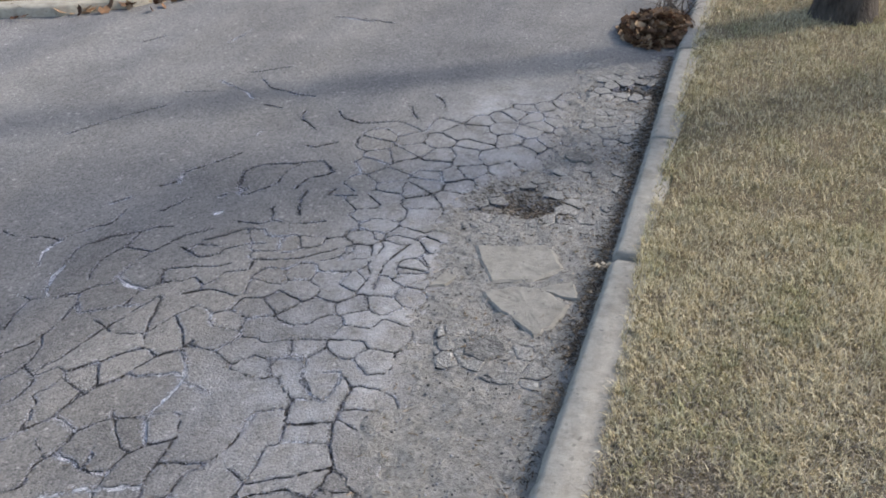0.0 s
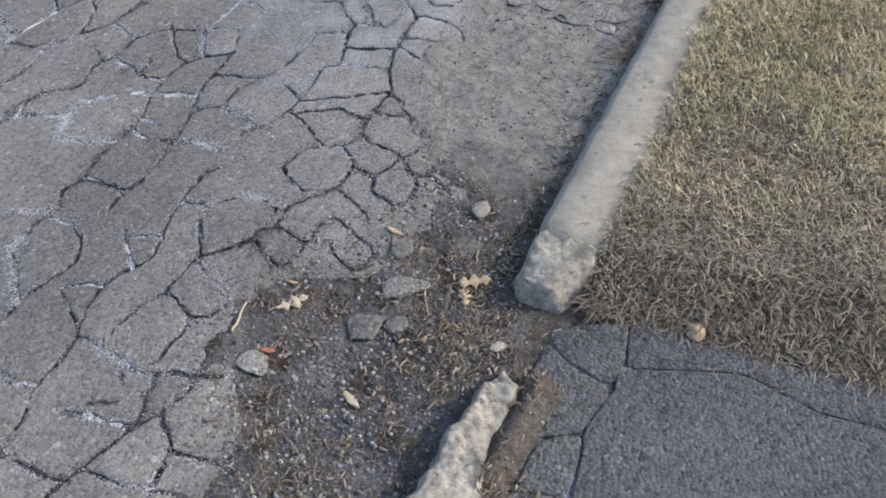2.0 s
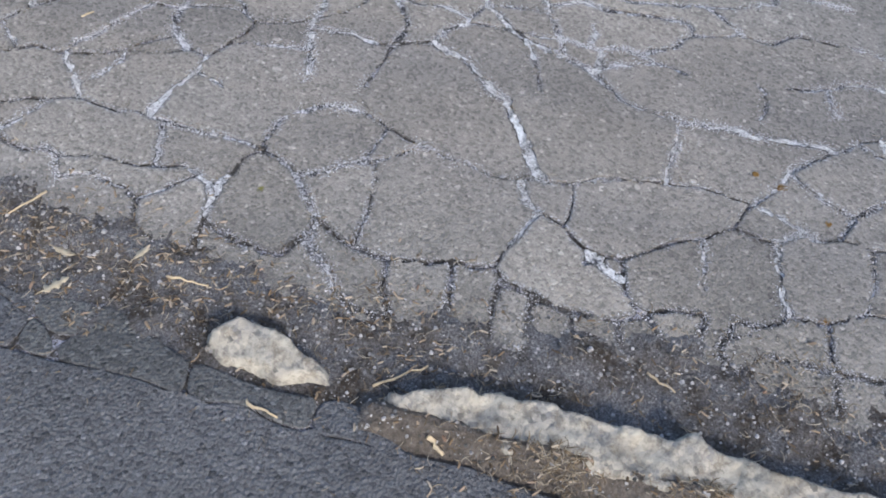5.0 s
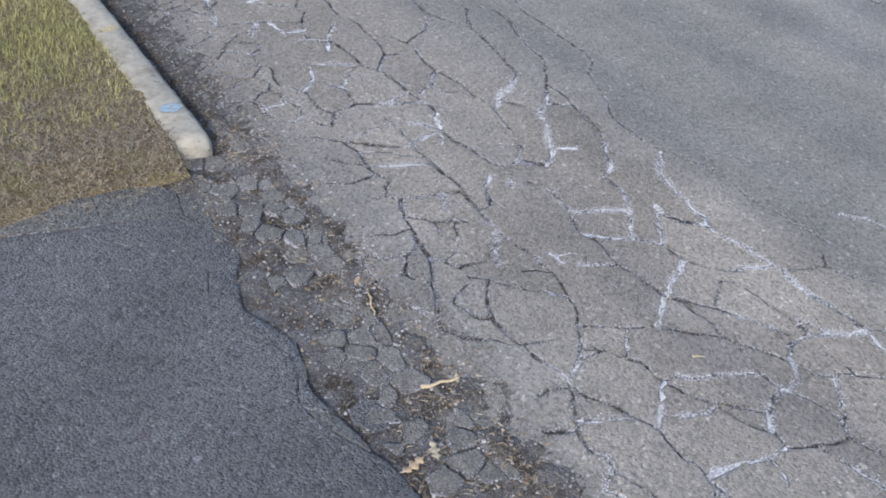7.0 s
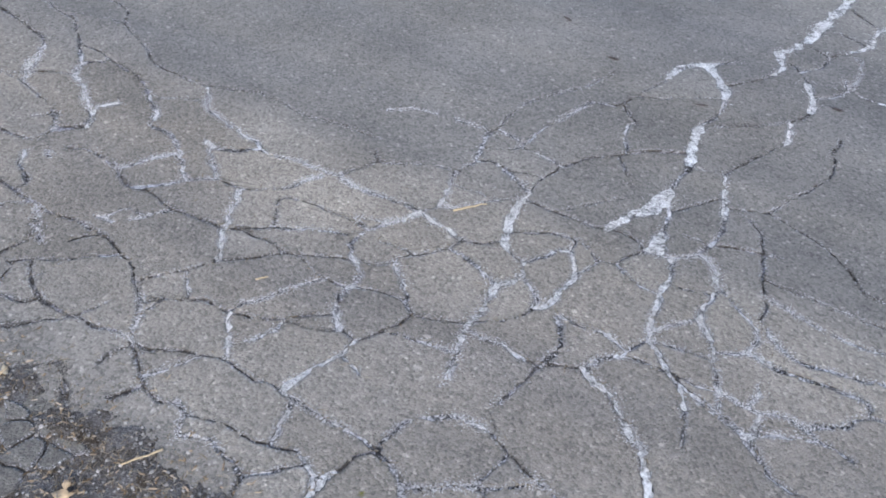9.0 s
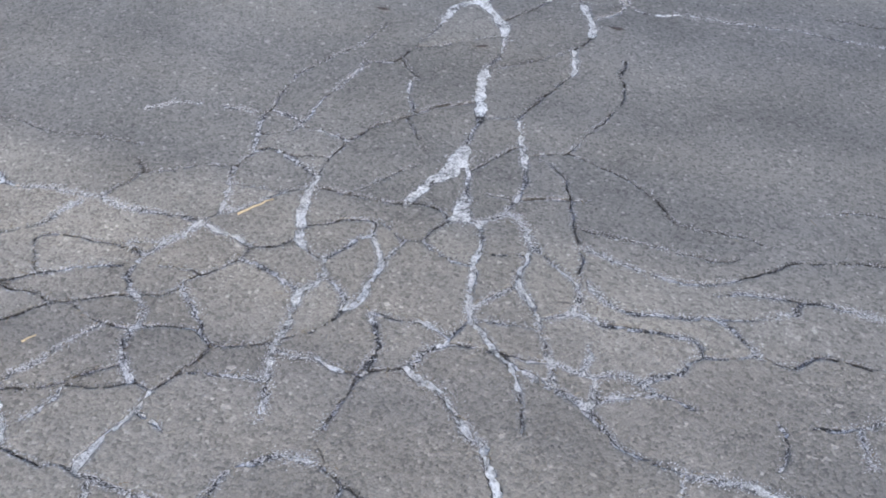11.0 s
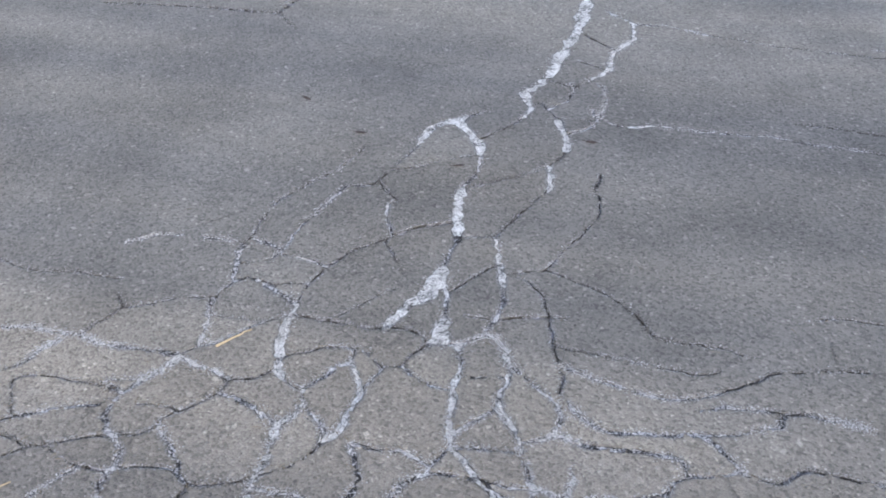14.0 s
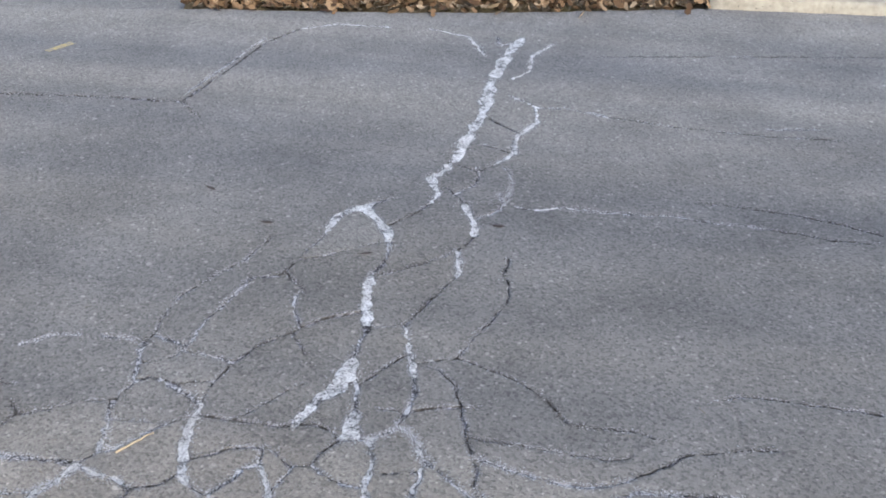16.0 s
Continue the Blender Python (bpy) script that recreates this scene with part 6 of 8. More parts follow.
# ---- mineral crumbs spilled along the fissures ----
def crumbs(lines, per_metre, spread, seed, small, big, others=0.3, phase=9, own=1.0):
    r = random.Random(seed)
    verts, faces = [], []
    for w, salt, line in lines:
        share = own if salt else others
        for (ax, ay), (bx, by) in zip(line, line[1:]):
            n = math.hypot(bx - ax, by - ay) * per_metre * share * max(0.05, 0.55 + 1.8 * noise.noise(Vector((ax * 6, ay * 6, phase))))
            for _ in range(int(n + r.random())):
                k = r.random()
                x = ax + (bx - ax) * k + r.gauss(0, spread + w * 0.35)
                y = ay + (by - ay) * k + r.gauss(0, spread + w * 0.35)
                s = r.uniform(small, big)
                t = r.uniform(0, 6.28)
                z = road_level(x, y) + 0.0004
                q = len(verts)
                for j in range(3):
                    verts.append((x + s * math.cos(t + j * 2.09) * r.uniform(0.6, 1.3), y + s * math.sin(t + j * 2.09) * r.uniform(0.6, 1.3), z))
                verts.append((x, y, z + s * 0.5))
                faces += [(q, q + 1, q + 3), (q + 1, q + 2, q + 3), (q + 2, q, q + 3)]
    return verts, faces


def close_by(line):
    x, y = line[len(line) // 2]
    return x > -1.45 and -4.3 < y < 1.0


cv, cf = crumbs([l for l in paving.lines if close_by(l[2])], 3400, 0.0062, 5, 0.0007, 0.0026, 0.22)
cv2, cf2 = crumbs([l for l in paving.lines if not close_by(l[2])], 1100, 0.006, 6, 0.0011, 0.0034, 0.2)
crumb_ob = mesh_from("mineral_crumbs", cv + cv2, cf + [tuple(i + len(cv) for i in f) for f in cf2], M_CRUMB)
tagged(crumb_ob, "white and lilac mineral crumbs spilled along the street cracks", "crumbs", kind="stuff")


dv, df = crumbs([l for l in paving.lines if close_by(l[2])], 1300, 0.0062, 7, 0.0008, 0.0028, 1.0, 4, 0.4)
dv2, df2 = crumbs([l for l in paving.lines if not close_by(l[2])], 650, 0.0055, 8, 0.0012, 0.0034, 1.0, 4, 0.2)
grit_ob = mesh_from("crack_grit", dv + dv2, df + [tuple(i + len(dv) for i in f) for f in df2], M_GRIT)
tagged(grit_ob, "dark asphalt grit crumbled along the street cracks", "grit", kind="stuff")


# ---- gutter bed ----
def bed_level(x, y):
    p = Vector((x, y, 0))
    low = -0.019 - 0.013 * math.exp(-(((x + 0.02) / 0.16) ** 2 + ((y + 0.25) / 0.3) ** 2))
    low -= 0.002 * math.exp(-(((x - 0.12) / 0.06) ** 2)) * (1 if -4.2 < y < 0.1 else 0.3)
    if y > 0.25:
        high = -0.008 - 0.03 * math.exp(-(((x + 0.4) / 0.12) ** 2 + ((y - 2.15) / 0.12) ** 2)) - 0.03 * math.exp(-(((y - 3.42) / 0.1) ** 2))
        k = min(1.0, (y - 0.25) / 0.25)
        high += 0.012 * math.exp(-(((kerb_face(y) - x) / 0.05) ** 2))
        low = low * (1 - k) + high * k
    if y < -4.0:
        k = min(1.0, (-4.0 - y) / 0.5)
        low = low * (1 - k) - 0.010 * k
    d = float(np.interp(y, EDGE_Y, EDGE_X)) - x
    silt = math.exp(-((d / 0.11) ** 2)) if d > 0 else math.exp(-((d / 0.05) ** 2))
    if -0.6 < y < 0.3:
        silt *= 0.35
    low = low * (1 - silt) - (0.0085 - 0.013 * noise.noise(p * 9) - 0.006 * noise.noise(p * 24)) * silt
    if d > 0:
        low -= 0.02 * min(1.0, max(0.0, d - 0.1) / 0.1)
    if -1.8 < y < -0.1 and x > 0.24:
        k = min(1.0, (x - 0.24) / 0.05)
        low = low * (1 - k) + (0.030 + 0.012 * noise.noise(p * 8) - 0.6 * max(0.0, x - 0.285)) * k
    if -4.35 < y <= -1.8 and x > 0.1:
        k = min(1.0, (x - 0.1) / 0.12)
        low = low * (1 - k) - 0.012 * k
    return low + 0.009 * noise.noise(p * 13) + 0.006 * noise.noise(p * 45) + 0.002 * noise.noise(p * 110)


def field(name, x0, x1, y0, y1, step, level, material, keep=None):
    nx, ny = int((x1 - x0) / step) + 1, int((y1 - y0) / step) + 1
    verts = [(x0 + i * step, y0 + j * step, level(x0 + i * step, y0 + j * step)) for j in range(ny) for i in range(nx)]
    faces = []
    for j in range(ny - 1):
        for i in range(nx - 1):
            if keep is None or keep(x0 + i * step, y0 + j * step):
                faces.append((j * nx + i, j * nx + i + 1, (j + 1) * nx + i + 1, (j + 1) * nx + i))
    return mesh_from(name, verts, faces, material, None, True)


gutter = tagged(field("gutter_bed", -0.72, 0.45, -6.8, 4.3, 0.014, bed_level, M_SOIL), "dark gutter soil with grit, sand and rotted debris", "soil", kind="structure")

# ---- broken pieces left in the gutter ----
def crumbled(y0, y1, west, east, size, gone, seed, material):
    """Small worn pieces of the old lane edge, bedded in the gutter."""
    ys = [y0 + (y1 - y0) * k / 24 for k in range(25)]
    field_of = Paving([(east(y), y) for y in ys] + [(west(y), y) for y in ys[::-1]])
    r = random.Random(seed)
    seeds = []
    for _ in range(9000):
        y = r.uniform(y0 - 0.1, y1 + 0.1)
        x = r.uniform(west(y) - 0.1, east(y) + 0.1)
        if all((x - a) ** 2 + (y - b) ** 2 > (size * r.uniform(0.8, 1.4)) ** 2 for a, b in seeds):
            seeds.append((x, y))
    for a, b in net_of(seeds, lambda x, y: True):
        field_of.crack(r.uniform(3, 7), 0, a, b)
    field_of.missing = gone
    field_of.build(gutter, "asphalt_piece", material, material, 9.0, lambda x, y: True, lambda x, y: bed_top(x, y), False)


def bed_top(x, y):
    smooth_bed = -0.0065 if y > 0.3 else -0.005
    return smooth_bed + 0.006 * noise.noise(Vector((x * 4, y * 4, 8)))


def gone_north(x, y):
    if -0.5 < x < 0.0 and 1.28 < y < 1.88 or (x + 0.36) ** 2 + (y - 2.15) ** 2 < 0.016 or abs(y - 3.42) < 0.06:
        return 1.0
    return 0.1 + 0.6 * max(0.0, 1 - (kerb_face(y) - x) / 0.14)


crumbled(1.05, 3.6, lambda y: edge_at(y) + 0.012, lambda y: kerb_face(y) - 0.05, 0.055, gone_north, 15, M_DUSTY)
crumbled(-4.6, -2.75, lambda y: edge_at(y) + 0.012, lambda y: edge_at(y) + 0.24, 0.055, lambda x, y: 0.08 + 3.0 * max(0.0, x - edge_at(y)), 16, M_PIECE)

# ---- driveway ----
DRIVE = [(6.5, 0.5), (2, 0.3), (0.91, 0.2), (0.64, 0.15), (0.49, 0.13), (0.35, 0.09), (0.26, 0.03), (0.26, -0.18), (0.29, -0.37), (0.33, -0.5), (0.36, -0.61), (0.36, -0.74), (0.365, -1.2), (0.36, -1.7), (0.28, -1.79), (0.3, -2.03), (0.27, -2.19), (0.2, -2.36), (0.22, -2.5), (0.28, -2.78), (0.31, -2.95), (0.35, -3.28), (0.29, -3.43), (0.36, -3.63), (0.3, -3.76), (0.24, -3.85), (0.24, -4.2), (0.35, -4.38), (0.5, -4.37), (0.69, -4.3), (0.85, -4.28), (2, -4.32), (6.5, -4.5)]


def drive_level(x, y):
    return 0.004 + 0.02 * max(0.0, x - 0.3) - 0.012 * max(0.0, min(1.0, (0.36 - x) / 0.12)) + 0.004 * noise.noise(Vector((x * 5, y * 5, 2)))


driveway = tagged(new("driveway"), "dark coarse asphalt driveway with a crumbling cracked edge", "driveway", kind="structure")
apron = Paving(DRIVE, 0.025)
for line in (
    ((0.29, -2.78), (0.39, -2.67), (0.36, -2.48), (0.36, -2.39), (0.35, -2.21), (0.37, -2.08), (0.34, -2.02), (0.37, -1.93), (0.36, -1.75)),
    ((0.24, -2.58), (0.28, -2.46), (0.31, -2.41), (0.36, -2.39)), ((0.36, -2.48), (0.3, -2.48), (0.22, -2.5)), ((0.2, -2.38), (0.26, -2.35), (0.31, -2.41)),
    ((0.28, -2.14), (0.36, -2.13)), ((0.29, -1.88), (0.37, -1.87)),
    ((0.3, -3.8), (0.36, -3.83), (0.43, -3.67), (0.4, -3.54), (0.33, -3.42), (0.33, -3.35), (0.4, -3.22), (0.37, -3.1), (0.31, -2.97)),
    ((1.2, -4.3), (0.79, -4.24), (0.63, -4.19), (0.48, -4.16), (0.33, -4.11), (0.24, -3.89)), ((0.51, -4.38), (0.53, -4.19)), ((0.27, -4.26), (0.31, -4.1)),
    ((0.63, -4.19), (0.57, -4.08), (0.39, -3.94)), ((0.4, -3.22), (0.3, -3.12)),
    ((0.29, -0.25), (0.34, -0.23), (0.41, -0.19), (0.43, -0.07), (0.42, -0.01), (0.53, 0.04), (0.65, 0.09), (0.8, 0.06), (1.1, 0.1)),
    ((0.43, -0.02), (0.40, 0.11)), ((0.26, 0.0), (0.31, -0.04), (0.43, -0.06)), ((0.34, -0.23), (0.34, -0.36), (0.29, -0.38)),
    ((0.36, -0.62), (0.42, -0.62), (0.48, -0.55), (0.45, -0.49), (0.47, -0.38), (0.44, -0.33), (0.42, -0.21), (0.41, -0.18)),
    ((0.48, -0.55), (0.6, -0.41), (0.77, -0.17), (1.2, 0.02)), ((0.45, -0.49), (0.33, -0.53)), ((0.34, -0.36), (0.44, -0.33)),
):
    apron.crack(2.6, 0, *line)
apron.build(driveway, "asphalt_piece", M_DRIVE, M_DRIVE_OLD, 0.6, lambda x, y: True, drive_level)


# ---- kerbs ----
def swept(name, line, width, top, bottom, material, parent=None, rough=0.004, ragged=0.0, step=0.02, lean=0.012, seed=0.0, ends=(0.0, 0.0)):
    """A kerb stone along a line of its road-side foot, with rounded arrises and an uneven, chipped skin."""
    pts = drawn_out(line, step)
    prof = [(0.0, bottom), (lean * 0.5, top * 0.35), (lean * 0.8, top - 0.028), (lean + 0.006, top - 0.010), (lean + 0.020, top - 0.001), (width * 0.5, top), (width * 0.8, top - 0.001), (width - 0.008, top - 0.006), (width, top - 0.02), (width, bottom)]
    verts, faces = [], []
    for k, (x, y) in enumerate(pts):
        a, b = pts[max(0, k - 1)], pts[min(len(pts) - 1, k + 1)]
        dx, dy = b[0] - a[0], b[1] - a[1]
        n = math.hypot(dx, dy)
        nx, ny = dy / n, -dx / n
        if nx < 0:
            nx, ny = -nx, -ny
        end = min(k * step + (1 if not ends[0] else 0), (len(pts) - 1 - k) * step + (1 if not ends[1] else 0))
        worn = ragged * (0.6 + 0.8 * noise.noise(Vector((seed, y * 7, 0))))
        for u, z in prof:
            p = Vector((x + nx * u, y + ny * u, z))
            d = noise.noise_vector(p * 22 + Vector((seed, 0, 0))) * rough + noise.noise_vector(p * 70) * rough * 0.5
            squeeze = max(0.0, 1 - end / 0.07) ** 2 * 0.3
            u2 = u + (width * 0.5 - u) * squeeze
            zz = z - worn * (1.0 if z > top * 0.5 else 0.3) - max(0.0, 1 - end / 0.06) ** 2 * 0.025 * (1 if z > 0 else 0)
            verts.append((x + nx * u2 + d.x, y + ny * u2 + d.y, zz + d.z))
    m = len(prof)
    for k in range(len(pts) - 1):
        for j in range(m - 1):
            faces.append((k * m + j, k * m + j + 1, (k + 1) * m + j + 1, (k + 1) * m + j))
    faces += [tuple(range(m)), tuple((len(pts) - 1) * m + j for j in range(m))[::-1]]
    bm = bmesh.new()
    vs = [bm.verts.new(v) for v in verts]
    for f in faces:
        bm.faces.new([vs[i] for i in f])
    bmesh.ops.recalc_face_normals(bm, faces=bm.faces)
    return linked(name, bm, material, parent, smooth=True)


kerb_n = tagged(new("kerb"), "pale worn concrete kerb with a broken rounded end beside the lawn", "kerb", kind="structure")
for a, b, up in ((0.20, 1.80, 0.05), (1.82, 2.80, 0.044), (2.806, 3.92, 0.047), (3.926, 6.4, 0.05), (6.42, 9.0, 0.05), (9.02, 12, 0.05)):
    swept("kerb_stone", [(kerb_face(a + (b - a) * k / 8), a + (b - a) * k / 8) for k in range(9)], 0.18 if a < 1 else 0.15, up, -0.08, M_KERB, kerb_n, 0.004, ends=(a < 1, 1.7 < b < 1.9))
kerb_s = tagged(new("kerb"), "pale worn concrete kerb with blue and yellow paint marks", "kerb", kind="structure")
for a, b in ((-4.4, -6.2), (-6.22, -8.5)):
    swept("kerb_stone", [(kerb_face(a), a), (kerb_face(b), b)], 0.145, 0.055, -0.08, M_KERB, kerb_s, 0.005, ends=(a > -5, 0))


def paint_mark(name, parent, cx, cy, along, across, z, material, seed):
    r = random.Random(seed)
    bm = bmesh.new()
    c = bm.verts.new((cx, cy, z))
    ring = []
    for k in range(22):
        t = k / 22 * 6.283
        q = r.uniform(0.7, 1.05)
        ring.append(bm.verts.new((cx + across * math.cos(t) * q, cy + along * math.sin(t) * q, z)))
    for k in range(22):
        bm.faces.new((c, ring[k], ring[(k + 1) % 22]))
    return linked(name, bm, material, parent)


M_BLUE, M_YELLOW = worn_paint("blue_paint", (0.20, 0.36, 0.50)), worn_paint("yellow_paint", (0.50, 0.39, 0.16))
paint_mark("blue_mark", kerb_s, kerb_face(-4.65) + 0.075, -4.65, 0.035, 0.05, 0.0585, M_BLUE, 1)
paint_mark("yellow_mark", kerb_s, kerb_face(-5.34) + 0.075, -5.34, 0.025, 0.05, 0.0585, M_YELLOW, 2)
ym = bmesh.new()
for x, y in ((-3.89, -4.30), (-3.88, -4.26), (-4.02, -4.19), (-4.04, -4.23)):
    ym.verts.new((x, y, 0.004))
ym.faces.new(ym.verts)
tagged(linked("paint_dash", ym, M_YELLOW), "faded yellow paint dash on the asphalt", "paint mark")

def boulder(name, outline, top, material, parent=None, seed=0.0, rough=0.016, tilt=0.0, step=0.006):
    """A worn lump of concrete on an outline: steep broken flanks and an uneven, pitted back."""
    ring = [wobble(*p, 0.012, 0.018) for p in drawn_out(outline + outline[:1], 0.03)][:-1]
    xs, ys = [p[0] for p in ring], [p[1] for p in ring]
    nx, ny = int((max(xs) - min(xs)) / step) + 3, int((max(ys) - min(ys)) / step) + 3
    gx, gy = np.meshgrid(min(xs) - step + np.arange(nx) * step, min(ys) - step + np.arange(ny) * step)
    rim_pts = np.array(drawn_out(ring + ring[:1], 0.008))
    px, py = gx.ravel(), gy.ravel()
    dist = np.full(len(px), 9.0)
    for qx, qy in rim_pts:
        dist = np.minimum(dist, np.hypot(px - qx, py - qy))
    dist = np.where(inside(ring, px, py), dist, -dist)
    mid = (min(xs) + max(xs)) / 2
    verts = []
    for x, y, d in zip(px, py, dist):
        p = Vector((x, y, seed))
        rise = max(0.0, min(1.0, (d + 0.004 + 0.012 * noise.noise(p * 20)) / 0.026)) ** 0.7
        hollow = max(0.0, noise.noise(p * 10 + Vector((3, 1, 0))) - 0.08) * 2.2
        rag = rough * (0.9 * abs(noise.noise(p * 6)) + 0.9 * hollow + 0.45 * abs(noise.noise(p * 27)) + 0.2 * noise.noise(p * 62) + 0.13 * noise.noise(p * 115))
        z = -0.07 + (top + 0.07 + tilt * (mid - x) - rag) * rise
        verts.append((x, y, z))
    faces = [(j * nx + i, j * nx + i + 1, (j + 1) * nx + i + 1, (j + 1) * nx + i) for j in range(ny - 1) for i in range(nx - 1) if max(dist[j * nx + i], dist[(j + 1) * nx + i + 1], dist[j * nx + i + 1], dist[(j + 1) * nx + i]) > -0.012]
    return mesh_from(name, verts, faces, material, parent, True)


boulder("broken_end", [(0.115, 0.16), (0.115, 0.11), (0.145, 0.075), (0.2, 0.06), (0.25, 0.085), (0.29, 0.16), (0.29, 0.26), (0.2, 0.28), (0.12, 0.26), (0.105, 0.21)], 0.05, M_KERB_OLD, kerb_n, 3.0, 0.02, -0.05)
stub = tagged(boulder("kerb_stub", [(0.24, -1.77), (0.185, -1.62), (0.18, -1.45), (0.175, -1.23), (0.19, -1.02), (0.21, -0.85), (0.185, -0.72), (0.18, -0.64), (0.17, -0.47), (0.175, -0.35), (0.175, -0.19), (0.21, -0.11), (0.265, -0.14), (0.285, -0.3), (0.32, -0.44), (0.325, -0.6), (0.34, -0.8), (0.335, -1.0), (0.325, -1.3), (0.325, -1.6), (0.30, -1.75)], 0.036, M_KERB_OLD, None, 1.0, 0.018, 0.17), "worn-down remnant of concrete kerb sunk in dirt", "kerb remnant", kind="structure")
lump = tagged(boulder("concrete_lump", [(0.26, -1.86), (0.20, -1.92), (0.165, -1.97), (0.16, -2.09), (0.21, -2.16), (0.28, -2.14), (0.285, -1.95)], 0.03, M_KERB_OLD, None, 2.0, 0.013, 0.2), "broken lump of pale concrete kerb in the dirt", "concrete lump")

# far side
far = tagged(new("kerb"), "sand-coloured concrete kerb across the street", "kerb", kind="structure")
fl = FAR_EDGE[::-1]
swept("kerb_stone", [(x - 0.15, y) for x, y in fl[6:]], 0.15, 0.07, -0.1, M_FARKERB, far, 0.006, 0.0, 0.06)


def verge_level(x, y):
    d = float(np.interp(y, [p[1] for p in fl], [p[0] for p in fl])) - 0.1 - x
    return min(0.05, -0.06 + 0.5 * max(0.0, d)) + 0.02 * noise.noise(Vector((x * 5, y * 5, 0)))


def on_verge(x, y):
    return x < float(np.interp(y, [p[1] for p in fl], [p[0] for p in fl])) - 0.02 and y > -3.97


tagged(field("verge_west", -9.0, -2.9, -4.0, 8.0, 0.06, verge_level, M_THATCH, on_verge), "brown dormant verge across the street", "lawn", kind="structure")


# ---- lawns ----
def lawn_level(x, y):
    edge = x - kerb_face(y) - (turf_over(y) if y > 0 else 0.152)
    return 0.048 + 0.018 * min(1.0, max(0.0, edge) * 2) + 0.02 * min(3.0, max(0.0, edge)) + 0.008 * noise.noise(Vector((x * 4, y * 4, 1))) + 0.005 * noise.noise(Vector((x * 13, y * 13, 1)))


def north_level(x, y):
    return min(lawn_level(x, y), 0.010 + 0.4 * (y - 0.12 - 0.06 * x))


def south_level(x, y):
    return min(lawn_level(x, y), 0.012 + 0.4 * (-4.34 - y))


def on_north(x, y):
    return x > kerb_face(y) + turf_over(y) + 0.008 * noise.noise(Vector((0.0, y * 14, 4.0))) and y > 0.1 + 0.09 * max(0.0, x - 0.3) + 0.02 * noise.noise(Vector((x * 9, 0, 0)))


def on_south(x, y):
    return x > kerb_face(y) + 0.135 and y < -4.33 + 0.03 * noise.noise(Vector((x * 9, 0, 3)))


tagged(field("lawn_north", 0.0, 6.6, 0.0, 9.0, 0.05, north_level, M_THATCH, lambda x, y: x > kerb_face(y) + turf_over(y) + 0.012 and y > -0.02), "thin dormant lawn soil with thatch", "lawn", kind="structure")
tagged(field("lawn_south", -0.2, 6.6, -9.0, -4.2, 0.05, south_level, M_THATCH, lambda x, y: x > kerb_face(y) + 0.1), "thin dormant lawn soil with thatch", "lawn", kind="structure")


def blades(name, x0, x1, y0, y1, per_m2, level, allowed, seed, label, material, short=0.015, tall=0.05):
    r = np.random.RandomState(seed)
    total = int((x1 - x0) * (y1 - y0) * per_m2)
    xs, ys = r.uniform(x0, x1, total), r.uniform(y0, y1, total)
    verts, faces = [], []
    for x, y in zip(xs, ys):
        if not allowed(x, y):
            continue
        thin = 0.5 + 0.5 * noise.noise(Vector((x * 5, y * 5, 7))) + 0.35 * noise.noise(Vector((x * 17, y * 17, 7)))
        bare = max(0.0, 1 - (abs(y - (0.1 if y > -2 else -4.33))) / 0.75)
        if r.rand() > 0.25 + 1.1 * thin - 1.0 * bare:
            continue
        z = level(x, y) - 0.003
        t, lean = r.uniform(0, 6.283), r.uniform(0.45, 1.45)
        h = r.uniform(short, tall) * (0.75 + 0.5 * thin) * (1 - 0.35 * bare)
        w = r.uniform(0.0009, 0.0021)
        c, s = math.cos(t), math.sin(t)
        bend = r.uniform(0.2, 0.9)
        curl = r.uniform(-0.9, 0.9)
        q = len(verts)
        px, py, pz, a, head = x, y, z, math.pi / 2 - lean * 0.4, t
        for k in range(3):
            c, s = math.cos(head), math.sin(head)
            ww = w * (1 - 0.28 * k)
            verts.append((px - s * ww, py + c * ww, pz))
            verts.append((px + s * ww, py - c * ww, pz))
            px, py, pz = px + c * math.cos(a) * h / 3, py + s * math.cos(a) * h / 3, max(z, pz + math.sin(a) * h / 3)
            a -= lean * bend
            head += curl * 0.5
        verts.append((px, py, max(z + 0.002, pz)))
        faces += [(q, q + 1, q + 3, q + 2), (q + 2, q + 3, q + 5, q + 4), (q + 4, q + 5, q + 6)]
    return tagged(mesh_from(name, verts, faces, material), label, "grass", kind="stuff")


blades("lawn_grass", 0.1, 1.3, 0.08, 2.2, 34000, north_level, on_north, 3, "patchy straw-coloured winter grass with green tufts", M_GRASS)
blades("lawn_grass", -0.1, 2.0, 2.2, 6.2, 12000, north_level, on_north, 4, "patchy straw-coloured winter grass with green tufts", M_GRASS)
blades("lawn_grass", 0.0, 1.4, -6.9, -4.3, 17000, south_level, on_south, 5, "patchy olive and straw winter grass", M_OLIVE)


blades("lawn_grass", 1.3, 6.4, 0.3, 2.2, 900, north_level, on_north, 6, "patchy straw-coloured winter grass with green tufts", M_GRASS)
blades("lawn_grass", 2.0, 6.4, 2.2, 7.0, 900, north_level, on_north, 7, "patchy straw-coloured winter grass with green tufts", M_GRASS)
blades("lawn_grass", 1.4, 6.4, -8.0, -4.5, 900, south_level, on_south, 8, "patchy olive and straw winter grass", M_OLIVE)


